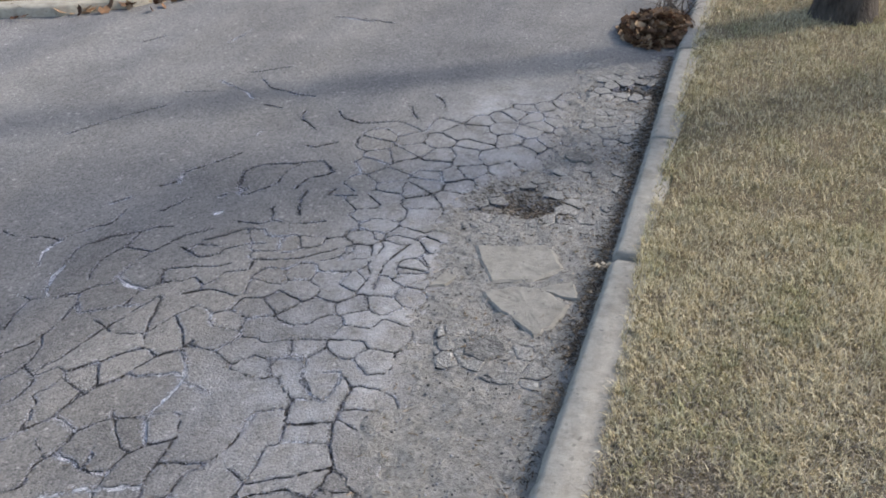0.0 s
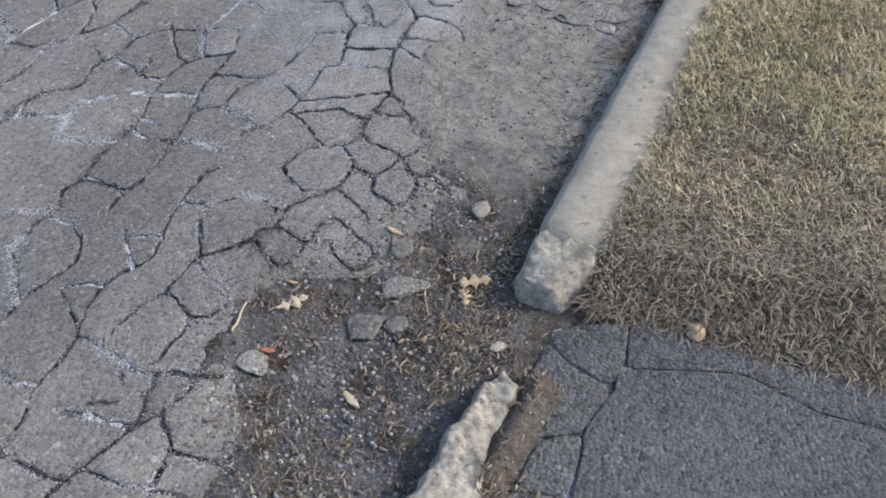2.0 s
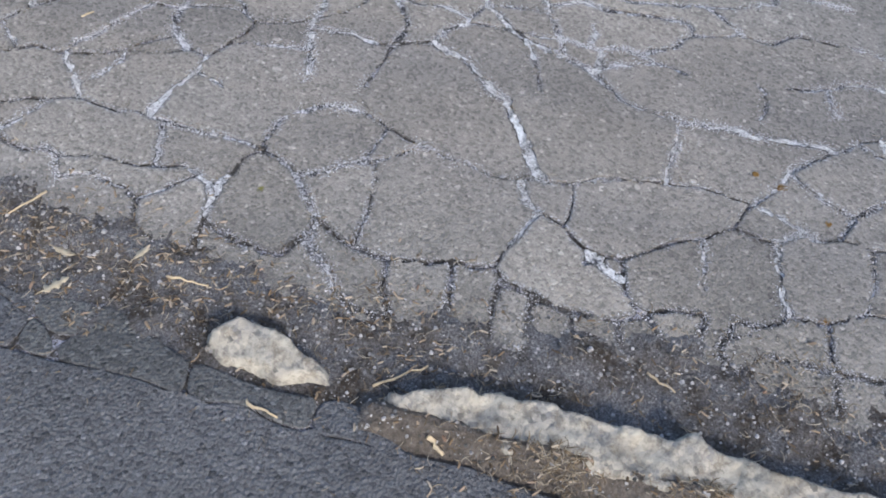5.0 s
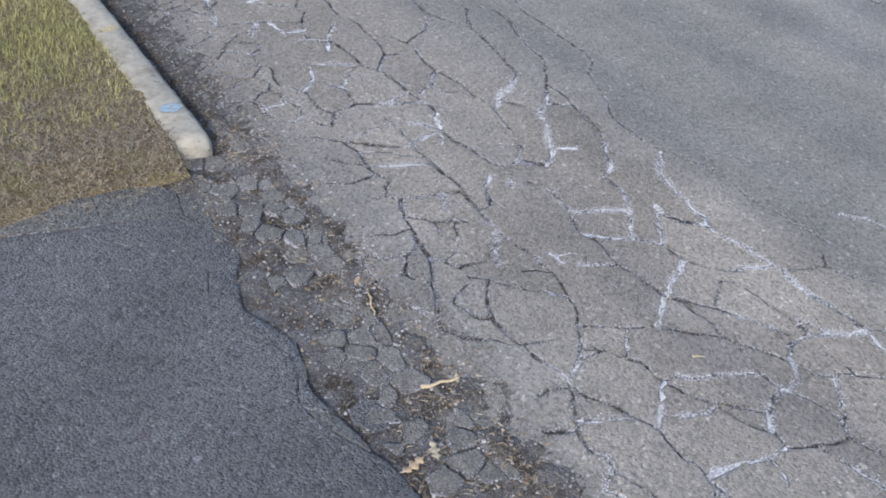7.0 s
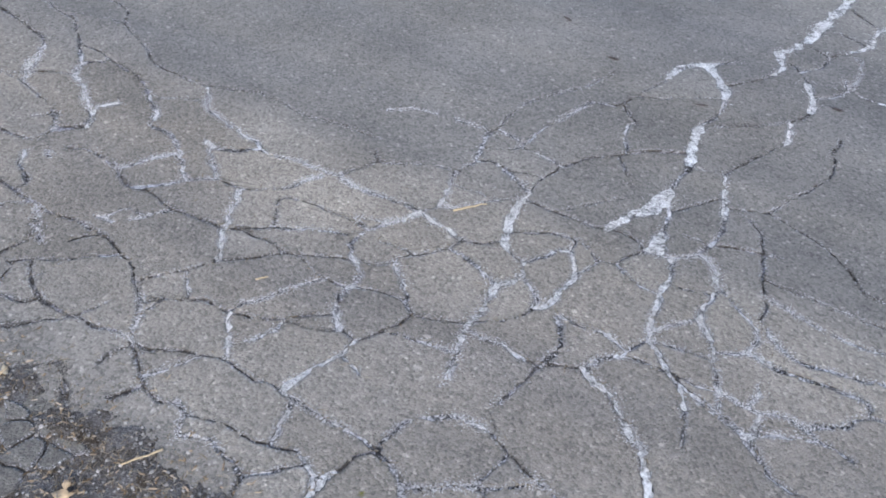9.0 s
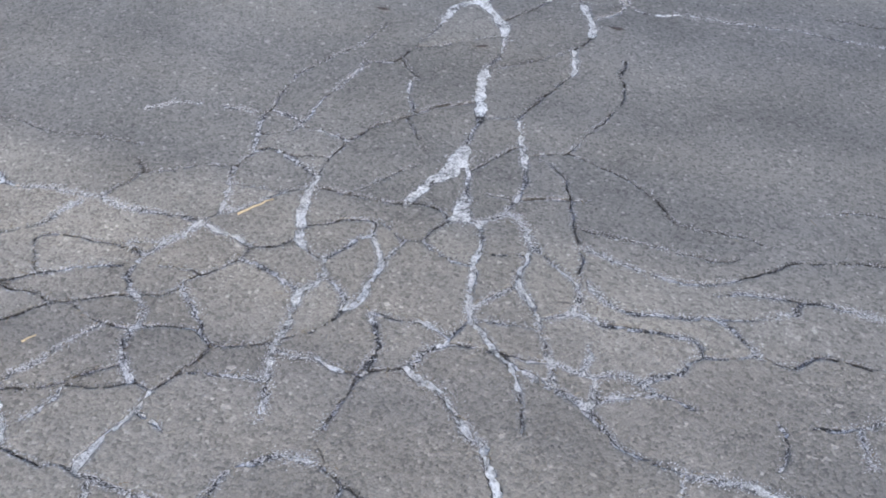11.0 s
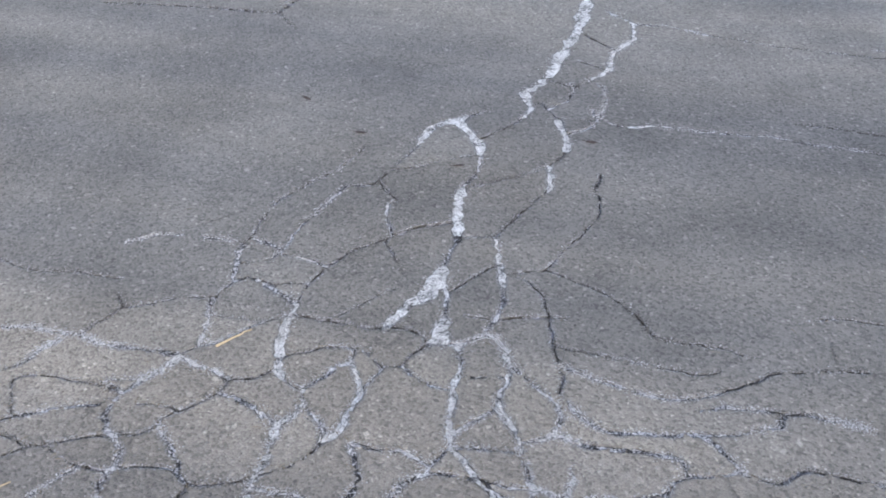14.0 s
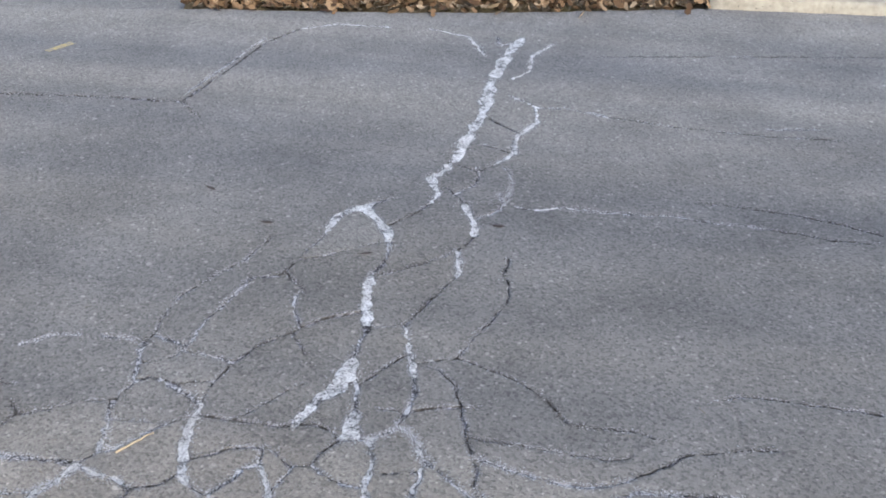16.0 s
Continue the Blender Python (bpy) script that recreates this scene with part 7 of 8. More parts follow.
# ---- trees ----
def tree(x, y, z, radius, height, seed, label):
    r = random.Random(seed)
    t = tagged(new("tree"), label, "tree")
    t.location = (x, y, z)

    def limb(name, start, way, length, r0, r1, parts, flare=0.0, wave=0.0):
        bm = bmesh.new()
        rings, side = [], 14 if r0 > 0.06 else 7
        p, d = Vector(start), Vector(way).normalized()
        for k in range(parts + 1):
            f = k / parts
            rad = r0 + (r1 - r0) * f
            if flare:
                rad += flare * math.exp(-f * length / 0.14)
            u = d.cross(Vector((0.3, 1, 0.2))).normalized()
            v = d.cross(u)
            ring = []
            for j in range(side):
                g = 6.283 * j / side
                k2 = rad * (1 + 0.07 * noise.noise(Vector((math.cos(g) * 2, math.sin(g) * 2, f * 6 + seed))) + (0.16 * math.cos(g * 4 + seed) * math.exp(-f * length / 0.18) if flare else 0))
                ring.append(bm.verts.new(p + u * math.cos(g) * k2 + v * math.sin(g) * k2))
            rings.append(ring)
            d = (d + Vector((r.uniform(-wave, wave), r.uniform(-wave, wave), r.uniform(-wave, wave) * 0.5))).normalized()
            p = p + d * length / parts
        for a, b in zip(rings, rings[1:]):
            for j in range(side):
                bm.faces.new((a[j], a[(j + 1) % side], b[(j + 1) % side], b[j]))
        linked(name, bm, M_BARK, t, smooth=True)
        return p, d

    limb("trunk", (0, 0, -0.06), (0.02, 0.0, 1), height * 0.45, radius, radius * 0.75, 40, radius * 0.5, 0.01)
    for k in range(11):
        a = k * 2.4 + r.uniform(-0.4, 0.4)
        h = height * (0.34 + 0.012 * k)
        q, d = limb("limb", (0.02 * h, 0, h), (math.cos(a), math.sin(a), r.uniform(0.7, 1.6)), height * r.uniform(0.25, 0.45), radius * r.uniform(0.2, 0.36), radius * 0.08, 8, 0, 0.12)
        for j in range(4):
            b = a + r.uniform(-1.2, 1.2)
            limb("twig", tuple(q - d * r.uniform(0.1, 1.2)), (math.cos(b), math.sin(b), r.uniform(0.2, 1.2)), height * r.uniform(0.1, 0.2), radius * 0.09, radius * 0.02, 5, 0, 0.15)
    return t


def matted(name, x0, x1, y0, y1, count, level, allowed, seed):
    """Grey-brown dead grass lying flat where the lawn thins out."""
    r = random.Random(seed)
    verts, faces = [], []
    for _ in range(count):
        x, y = r.uniform(x0, x1), r.uniform(y0, y1)
        edge = 0.12 + 0.09 * max(0.0, x - 0.3) if y > -2 else -4.34
        if not allowed(x, y) or r.random() > math.exp(-abs(y - edge) / 0.45):
            continue
        z, h, ln, w, bend = level(x, y) + r.uniform(0, 0.008), r.uniform(0, 6.283), r.uniform(0.015, 0.045), r.uniform(0.0005, 0.0011), r.uniform(-1.1, 1.1)
        q = len(verts)
        for k in range(4):
            c, s = math.cos(h), math.sin(h)
            up = 0.006 * math.sin(k)
            verts += [(x - s * w, y + c * w, z + up), (x + s * w, y - c * w, z + up)]
            x, y, h = x + c * ln / 3, y + s * ln / 3, h + bend / 3
        faces += [(q + 2 * k, q + 2 * k + 1, q + 2 * k + 3, q + 2 * k + 2) for k in range(3)]
    return tagged(mesh_from(name, verts, faces, M_MATTED), "matted grey-brown dead grass at the lawn edge", "grass", kind="stuff")


M_MATTED = varied("matted_grass", (0.05, 0.04, 0.03), (0.15, 0.122, 0.09), (0.27, 0.225, 0.17), (0.42, 0.36, 0.28))
matted("matted_grass", 0.2, 1.3, 0.08, 1.6, 90000, north_level, on_north, 81)
matted("matted_grass", 0.0, 1.3, -5.2, -4.3, 26000, south_level, on_south, 82)


tree(0.70, 4.62, 0.07, 0.145, 8.5, 3, "grey-brown bare tree trunk with flared base standing in the lawn")
tree(3.1, 5.15, 0.07, 0.25, 9.0, 8, "tall bare tree shading the lawn and street")


# ---- loose litter ----
def under(x, y):
    """The level that loose things lie on."""
    if x > 0.2 and y > 0.12:
        return north_level(x, y)
    if x > 0.34 and -4.3 < y < 0.1:
        return drive_level(x, y)
    if x < float(np.interp(y, EDGE_Y, EDGE_X)):
        return max(road_level(x, y), bed_level(x, y)) if x > -0.7 else road_level(x, y)
    return bed_level(x, y)


def gutter_spot(r, y0, y1):
    y = r.uniform(y0, y1)
    e = float(np.interp(y, EDGE_Y, EDGE_X))
    k = 0.34 if -4.3 < y < 0 else kerb_face(y)
    return r.uniform(e - 0.11, max(e + 0.1, k)), y


def straws(name, spots, seed, lo, hi, width, material, label, category, curl=1.2):
    r = random.Random(seed)
    verts, faces = [], []
    for x, y in spots:
        z = under(x, y) + r.uniform(0.001, 0.006)
        n, h, ln, w = 4, r.uniform(0, 6.283), r.uniform(lo, hi), r.uniform(0.5, 1.0) * width
        bend, rise = r.uniform(-curl, curl), r.uniform(-0.2, 0.35)
        q = len(verts)
        for k in range(n + 1):
            c, s = math.cos(h), math.sin(h)
            ww = w * (1 if 0 < k < n else 0.55)
            zz = z + rise * ln * math.sin(k / n * 3.14) * 0.3
            verts += [(x - s * ww, y + c * ww, zz), (x, y, zz + ww * 0.8), (x + s * ww, y - c * ww, zz)]
            x, y, h = x + c * ln / n, y + s * ln / n, h + bend / n
        for k in range(n):
            a = q + 3 * k
            faces += [(a, a + 1, a + 4, a + 3), (a + 1, a + 2, a + 5, a + 4)]
    return tagged(mesh_from(name, verts, faces, material), label, category, kind="stuff")


def pebbles(name, spots, seed, lo, hi, material, label):
    r = random.Random(seed)
    verts, faces = [], []
    for x, y in spots:
        s = lo * (hi / lo) ** (r.random() ** 2)
        z = under(x, y) + s * 0.15
        q = len(verts)
        t = r.uniform(0, 6.28)
        for j in range(5):
            verts.append((x + s * math.cos(t + j * 1.257) * r.uniform(0.7, 1.1), y + s * math.sin(t + j * 1.257) * r.uniform(0.7, 1.1), z - s * 0.3))
        for j in range(5):
            verts.append((x + s * 0.65 * math.cos(t + 0.5 + j * 1.257) * r.uniform(0.6, 1.1), y + s * 0.65 * math.sin(t + 0.5 + j * 1.257) * r.uniform(0.6, 1.1), z + s * r.uniform(0.25, 0.6)))
        for j in range(5):
            k = (j + 1) % 5
            faces += [(q + j, q + k, q + 5 + j), (q + k, q + 5 + k, q + 5 + j)]
        faces.append(tuple(q + 5 + j for j in range(5)))
    return tagged(mesh_from(name, verts, faces, material), label, "gravel", kind="stuff")


lr = random.Random(21)
fringe = [(x, 0.14 + 0.09 * max(0.0, x - 0.3) - abs(lr.gauss(0, 0.045))) for x in (lr.uniform(0.3, 1.4) for _ in range(900))]
fringe += [(x, -4.34 + abs(lr.gauss(0, 0.06))) for x in (lr.uniform(0.2, 1.5) for _ in range(1300))]
straws("lawn_fringe", fringe, 83, 0.01, 0.04, 0.0009, M_MATTED, "dead grass strands fraying over the driveway edge", "grass", 1.2)
spots = [gutter_spot(lr, -4.5, 0.35) for _ in range(15000)] + [gutter_spot(lr, 0.35, 3.6) for _ in range(4500)] + [gutter_spot(lr, -6.8, -4.3) for _ in range(3500)]
pebbles("gutter_gravel", spots, 31, 0.0012, 0.0062, M_GRAVEL, "grey grit and small stones loose in the gutter")
pothole = [(lr.gauss(-0.05, 0.13), lr.gauss(-0.35, 0.22)) for _ in range(2200)] + [(lr.gauss(0.06, 0.05), lr.uniform(-4.3, -0.6)) for _ in range(1700)]
pothole = [(x, y) for x, y in pothole if float(np.interp(y, EDGE_Y, EDGE_X)) - 0.02 < x < 0.18]
pebbles("pothole_gravel", pothole, 33, 0.0016, 0.0075, M_GRAVEL, "grey and whitish stones loose in the pothole soil")
drifts = []
for cx, cy, n, sp in ((0.05, 0.1, 260, 0.09), (0.06, -0.03, 260, 0.09), (-0.3, -0.15, 90, 0.06), (-0.2, -0.42, 120, 0.05), (0.08, -0.6, 160, 0.07), (0.12, -0.1, 200, 0.07), (0.1, -1.8, 260, 0.08), (0.1, -2.2, 260, 0.09), (0.12, -2.55, 330, 0.09), (0.1, -2.85, 300, 0.09), (0.02, -3.15, 220, 0.09), (0.05, -3.6, 240, 0.08), (0.08, -4.0, 300, 0.1), (0.0, -4.4, 260, 0.07), (0.31, -0.4, 200, 0.04), (0.31, -0.8, 240, 0.05), (0.31, -1.15, 240, 0.05), (0.3, -1.5, 220, 0.05), (0.08, 0.5, 120, 0.05), (0.02, 1.3, 160, 0.06), (-0.02, 1.9, 140, 0.07), (-0.1, 2.6, 320, 0.1), (-0.15, 3.3, 420, 0.1), (-0.3, 2.15, 200, 0.06), (0.06, 1.0, 200, 0.03), (0.04, 1.6, 220, 0.035), (-0.25, 1.25, 120, 0.06), (-0.15, -4.9, 200, 0.1)):
    drifts += [(lr.gauss(cx, sp), lr.gauss(cy, sp * 1.6)) for _ in range(n)]
spread = [gutter_spot(lr, -4.6, 0.4) for _ in range(1500)] + [gutter_spot(lr, 0.4, 3.6) for _ in range(500)]
straws("straw_litter", drifts + spread, 41, 0.006, 0.030, 0.0010, M_STRAW, "dry grass clippings and pine straw littering the gutter", "litter", 2.0)
straws("bark_chips", [lr.choice(drifts) for _ in range(1500)] + [lr.choice(spread) for _ in range(900)], 43, 0.006, 0.02, 0.0026, M_CHIP, "small bark and leaf scraps in the gutter", "litter", 0.6)
in_cracks = [(p[0] + lr.gauss(0, 0.006), p[1] + lr.gauss(0, 0.006)) for w, s, l in paving.lines for p in l if p[0] > -1.1 and lr.random() < 0.16]
straws("crack_litter", in_cracks, 47, 0.006, 0.026, 0.0010, M_STRAW, "bits of straw caught in the street cracks", "litter", 1.0)
pit = [(lr.gauss(cx, sp), lr.gauss(cy, sp)) for cx, cy, sp, n in ((0.03, 0.06, 0.09, 320), (0.1, -0.06, 0.07, 300), (-0.1, 0.1, 0.07, 160), (-0.25, -0.17, 0.07, 220), (0.05, -0.5, 0.1, 260), (-0.1, -0.5, 0.08, 160), (0.28, -0.13, 0.03, 120), (0.29, -0.55, 0.035, 300), (0.29, -0.85, 0.035, 350), (0.29, -1.1, 0.035, 350), (0.29, -1.4, 0.035, 300), (0.1, 0.27, 0.06, 200), (0.0, -1.0, 0.06, 120)) for _ in range(n)]
straws("straw_drift", pit, 52, 0.008, 0.036, 0.0011, M_STRAW, "tangled dry grass and stalks blown into the pothole", "litter", 2.4)
straws("pale_scraps", [lr.choice(pit + drifts) for _ in range(1000)], 53, 0.006, 0.02, 0.0035, varied("pale_scraps", (0.10, 0.075, 0.055), (0.22, 0.17, 0.125), (0.36, 0.30, 0.235), (0.20, 0.125, 0.085)), "pale leaf and wood scraps in the gutter litter", "litter", 0.7)
M_ROTTED = varied("rotted_litter", (0.018, 0.013, 0.010), (0.05, 0.036, 0.026), (0.10, 0.074, 0.05), (0.2, 0.155, 0.105))
foot = [(kerb_face(y) - abs(lr.gauss(0, 0.028)) - 0.004, y) for y in (lr.uniform(0.25, 3.9) if lr.random() < 0.2 else lr.uniform(1.2, 3.9) for _ in range(2600))] + [(kerb_face(y) - abs(lr.gauss(0, 0.04)) - 0.004, y) for y in (lr.uniform(-6.6, -4.4) for _ in range(1200))]
foot += [(lr.gauss(-0.36, 0.1), lr.gauss(2.15, 0.07)) for _ in range(900)] + [(lr.uniform(-0.42, -0.05), lr.gauss(3.42, 0.05)) for _ in range(700)]
straws("rotted_litter", foot, 51, 0.006, 0.028, 0.0022, M_ROTTED, "dark rotted leaf scraps along the kerb foot", "litter", 1.2)
on_road = [(lr.uniform(-2.2, 0.0), lr.uniform(-4.5, 2.5)) for _ in range(90)]
straws("stray_straw", [p for p in on_road], 48, 0.008, 0.03, 0.0011, M_STRAW, "stray bits of straw on the asphalt", "litter", 0.8)
pebbles("stray_gravel", [(lr.uniform(-2.2, 0.0), lr.uniform(-4.5, 3)) for _ in range(500)], 49, 0.0012, 0.0045, M_GRAVEL, "stray grit on the asphalt")
tan = [(0.33 + abs(lr.gauss(0, 0.1)), lr.uniform(-4.2, 0.0)) for _ in range(160)]
straws("driveway_litter", tan, 50, 0.005, 0.02, 0.0011, M_STRAW, "bits of straw along the driveway edge", "litter", 0.8)


def oak_leaf(name, x, y, turn, size, material, label, seed, lobed=True, curl=0.25):
    r = random.Random(seed)
    bm = bmesh.new()
    mid, left, right = [], [], []
    n = 12
    for k in range(n + 1):
        f = k / n
        w = math.sin(math.pi * min(1.0, f * 0.92 + 0.06)) ** 0.8 * 0.30
        if lobed:
            w *= 0.62 + 0.42 * math.cos(f * 6.283 * 3.2 + seed)
        else:
            w *= 0.62 + 0.12 * math.sin(f * 23 + seed)
        w = max(w, 0.015)
        up = curl * ((f - 0.5) ** 2) * 0.7
        mid.append(bm.verts.new(((f - 0.5) * size, 0, (up + 0.03) * size)))
        for side, row in ((1, left), (-1, right)):
            row.append(bm.verts.new(((f - 0.5 + 0.05 * r.uniform(-1, 1)) * size, side * w * size * r.uniform(0.85, 1.1), (up + curl * w * r.uniform(0.3, 0.9) + 0.02) * size)))
    for k in range(n):
        bm.faces.new((mid[k], mid[k + 1], left[k + 1], left[k]))
        bm.faces.new((mid[k + 1], mid[k], right[k], right[k + 1]))
    ob = linked(name, bm, material, None, smooth=True)
    sol = ob.modifiers.new("thickness", "SOLIDIFY")
    sol.thickness = 0.0006
    ob.matrix_world = pose(x, y, under(x, y) + 0.004, r.uniform(-8, 8), r.uniform(-8, 8), turn)
    stem = bmesh.new()
    bmesh.ops.create_cone(stem, segments=5, radius1=0.0011, radius2=0.0007, depth=size * 0.28, matrix=Matrix.Translation((-0.62 * size, 0, 0.09 * size * curl * 2 + 0.03 * size)) @ Matrix.Rotation(1.57, 4, "Y"))
    linked("stem", stem, material, ob)
    return tagged(ob, label, "leaf", group="fallen leaves")


M_TAN, M_RUST, M_PALE = plain("tan_leaf", (0.38, 0.285, 0.185)), plain("rust_leaf", (0.40, 0.15, 0.07)), plain("pale_leaf", (0.38, 0.325, 0.235))
TAN, PALE = "dry tan oak leaf lying in gutter litter", "pale bleached leaf lying in gutter litter"
for k, (x, y, a, s, m, label) in enumerate((
    (-0.28, -0.16, 60, 0.075, M_PALE, PALE), (-0.255, -0.29, 20, 0.032, M_RUST, "small rust-red leaf scrap on dark soil"), (0.05, 0.075, 35, 0.075, M_TAN, TAN), (0.045, 0.03, 120, 0.06, M_TAN, TAN),
    (-0.04, -0.31, -20, 0.05, M_PALE, PALE), (0.19, -2.7, 25, 0.10, M_TAN, "large curled tan leaf in the gutter"), (0.10, -2.51, 80, 0.05, M_PALE, PALE), (0.19, -2.48, 140, 0.06, M_PALE, PALE),
    (0.26, -2.92, 10, 0.07, M_TAN, TAN), (0.19, -2.93, 70, 0.06, M_PALE, PALE), (0.12, -2.87, 100, 0.05, M_TAN, TAN), (0.01, -3.58, 40, 0.04, M_TAN, TAN),
    (-0.18, 0.12, 0, 0.035, M_TAN, TAN), (0.02, 1.78, 30, 0.07, M_PALE, PALE), (0.05, 1.86, 110, 0.07, M_TAN, TAN), (0.76, 0.51, 50, 0.055, M_PALE, "pale leaf caught in the lawn"),
    (0.27, 2.98, 10, 0.06, M_PALE, "pale leaf caught in the lawn"), (-0.31, -0.11, 15, 0.022, M_TAN, TAN), (0.06, -2.35, 160, 0.045, M_PALE, PALE), (0.0, -3.1, 60, 0.04, M_PALE, PALE),
)):
    oak_leaf("leaf", x, y, a, s, m, label, k + 1, s > 0.05, 0.3)


# dark spots on the asphalt, with flat leaf shapes standing in for them
M_DARKSPOT = plain("dark_spot", (0.07, 0.055, 0.05))
for k, (x, y) in enumerate(((-2.63, -2.88), (-2.56, -1.75), (-2.42, -2.58), (-2.28, -2.17))):
    oak_leaf("leaf", x, y, 70 + 13 * k, 0.045, M_DARKSPOT, "small dark spot on the asphalt, made as a flat leaf", 90 + k, False, 0.05)


def stick(ax, ay, bx, by, radius, material, label, seed):
    r = random.Random(seed)
    bm = bmesh.new()
    rings = []
    for k in range(7):
        f = k / 6
        x, y = ax + (bx - ax) * f + r.uniform(-1, 1) * radius, ay + (by - ay) * f + r.uniform(-1, 1) * radius
        z = under(ax + (bx - ax) * f, ay + (by - ay) * f) + radius * 1.2
        z = max(z, under((ax + bx) / 2, (ay + by) / 2) + radius)
        nx, ny = -(by - ay), bx - ax
        n = math.hypot(nx, ny)
        q = radius * (1 - 0.4 * f) * r.uniform(0.85, 1.1)
        rings.append([bm.verts.new((x + nx / n * q * math.cos(g), y + ny / n * q * math.cos(g), z + q * math.sin(g))) for g in (0, 1.05, 2.09, 3.14, 4.19, 5.24)])
    for a, b in zip(rings, rings[1:]):
        for j in range(6):
            bm.faces.new((a[j], a[(j + 1) % 6], b[(j + 1) % 6], b[j]))
    bm.faces.new(rings[0][::-1])
    bm.faces.new(rings[-1])
    bmesh.ops.recalc_face_normals(bm, faces=bm.faces)
    return tagged(linked("stick", bm, material, None, smooth=True), label, "stick", group="loose sticks")


M_STICK, M_DARKSTICK = plain("dry_stick", (0.42, 0.34, 0.23), 0.25, 90), plain("dark_twig", (0.10, 0.08, 0.065), 0.3, 90)
DRY = "dry pale stick lying on gutter soil"
for k, (ax, ay, bx, by, rad, m, label) in enumerate((
    (-0.35, -0.29, -0.37, -0.21, 0.004, M_STICK, DRY), (0.03, -0.58, 0.1, -0.61, 0.003, M_STICK, DRY), (-0.41, 0.27, -0.38, 0.29, 0.0025, M_STICK, "short straw stalk in a crack"),
    (-0.49, -0.57, -0.44, -0.54, 0.004, M_DARKSTICK, "short dark twig on broken asphalt"), (0.23, -1.79, 0.15, -1.70, 0.0035, M_STICK, DRY), (0.10, -2.28, 0.10, -2.19, 0.0035, M_STICK, DRY),
    (0.32, -1.66, 0.34, -1.62, 0.006, M_STICK, "broken stub of pale stick by the driveway"), (0.10, -3.12, -0.01, -3.10, 0.006, M_STICK, DRY), (0.34, -2.01, 0.36, -1.94, 0.004, M_STICK, DRY),
    (-1.19, -2.56, -1.28, -2.50, 0.004, M_STICK, "pale stick lying on a white fissure"), (-0.6, -2.83, -0.63, -2.81, 0.003, M_STICK, DRY), (0.04, -1.28, 0.07, -1.22, 0.003, M_STICK, DRY),
    (0.0, 0.2, 0.03, 0.12, 0.0025, M_STICK, DRY), (-0.05, 0.02, 0.0, -0.05, 0.0025, M_STICK, DRY), (-0.03, -2.62, 0.05, -2.66, 0.003, M_STICK, DRY), (0.02, -3.5, 0.05, -3.42, 0.003, M_STICK, DRY),
)):
    stick(ax, ay, bx, by, rad, m, label, k)


# ---- slabs and lumps in the gutter ----
def loose_slab(outline, top, material, label, seed, thick=0.02):
    r = random.Random(seed)
    ring = [wobble(*p) for p in drawn_out(outline + outline[:1], 0.02)][:-1]
    bm = bmesh.new()
    lo = [bm.verts.new((x, y, under(x, y) - 0.02)) for x, y in ring]
    cx, cy = sum(p[0] for p in ring) / len(ring), sum(p[1] for p in ring) / len(ring)
    lift = under(cx, cy) + top
    mid = [bm.verts.new((x, y, lift - 0.006)) for x, y in ring]
    up = [bm.verts.new((x + (cx - x) * 0.09, y + (cy - y) * 0.09, lift + 0.0006 * r.uniform(-1, 1))) for x, y in ring]
    inn = [bm.verts.new((x + (cx - x) * 0.5, y + (cy - y) * 0.5, lift + 0.0008 * r.uniform(-1, 1))) for x, y in ring]
    c = bm.verts.new((cx, cy, lift))
    n = len(ring)
    for j in range(n):
        k = (j + 1) % n
        bm.faces.new((lo[j], lo[k], mid[k], mid[j]))
        bm.faces.new((mid[j], mid[k], up[k], up[j]))
        bm.faces.new((up[j], up[k], inn[k], inn[j]))
        bm.faces.new((inn[j], inn[k], c))
    bmesh.ops.recalc_face_normals(bm, faces=bm.faces)
    return tagged(linked("asphalt_chunk", bm, material, None, smooth=False), label, "asphalt chunk", group="loose asphalt chunks")


CHUNK = "loose broken asphalt chunk bedded in gutter dirt"
for k, (x, y, a, b, turn, up, m) in enumerate(((0.05, -2.98, 0.08, 0.06, 10, 0.006, M_OLD), (0.12, -3.2, 0.07, 0.09, 30, 0.006, M_OLD), (0.14, -3.5, 0.08, 0.09, 0, 0.007, M_OLD), (0.06, -3.8, 0.09, 0.07, 20, 0.006, M_OLD), (-0.03, -4.15, 0.06, 0.06, 0, 0.005, M_OLD), (0.26, -3.12, 0.05, 0.07, 15, 0.008, M_DRIVE),
    (-0.28, 2.6, 0.07, 0.05, 0, 0.008, M_OLD), (-0.16, 2.25, 0.06, 0.05, 0, 0.008, M_OLD))):
    rr = random.Random(k)
    t = radians(turn)
    ring = []
    for j in range(7):
        g = j / 7 * 6.283
        u, v = a * math.cos(g) * rr.uniform(0.8, 1.12), b * math.sin(g) * rr.uniform(0.8, 1.12)
        ring.append((x + u * math.cos(t) - v * math.sin(t), y + u * math.sin(t) + v * math.cos(t)))
    loose_slab(ring, up * 0.55, m, CHUNK, k)
PATCH = "pale flat patching slab set in the gutter"
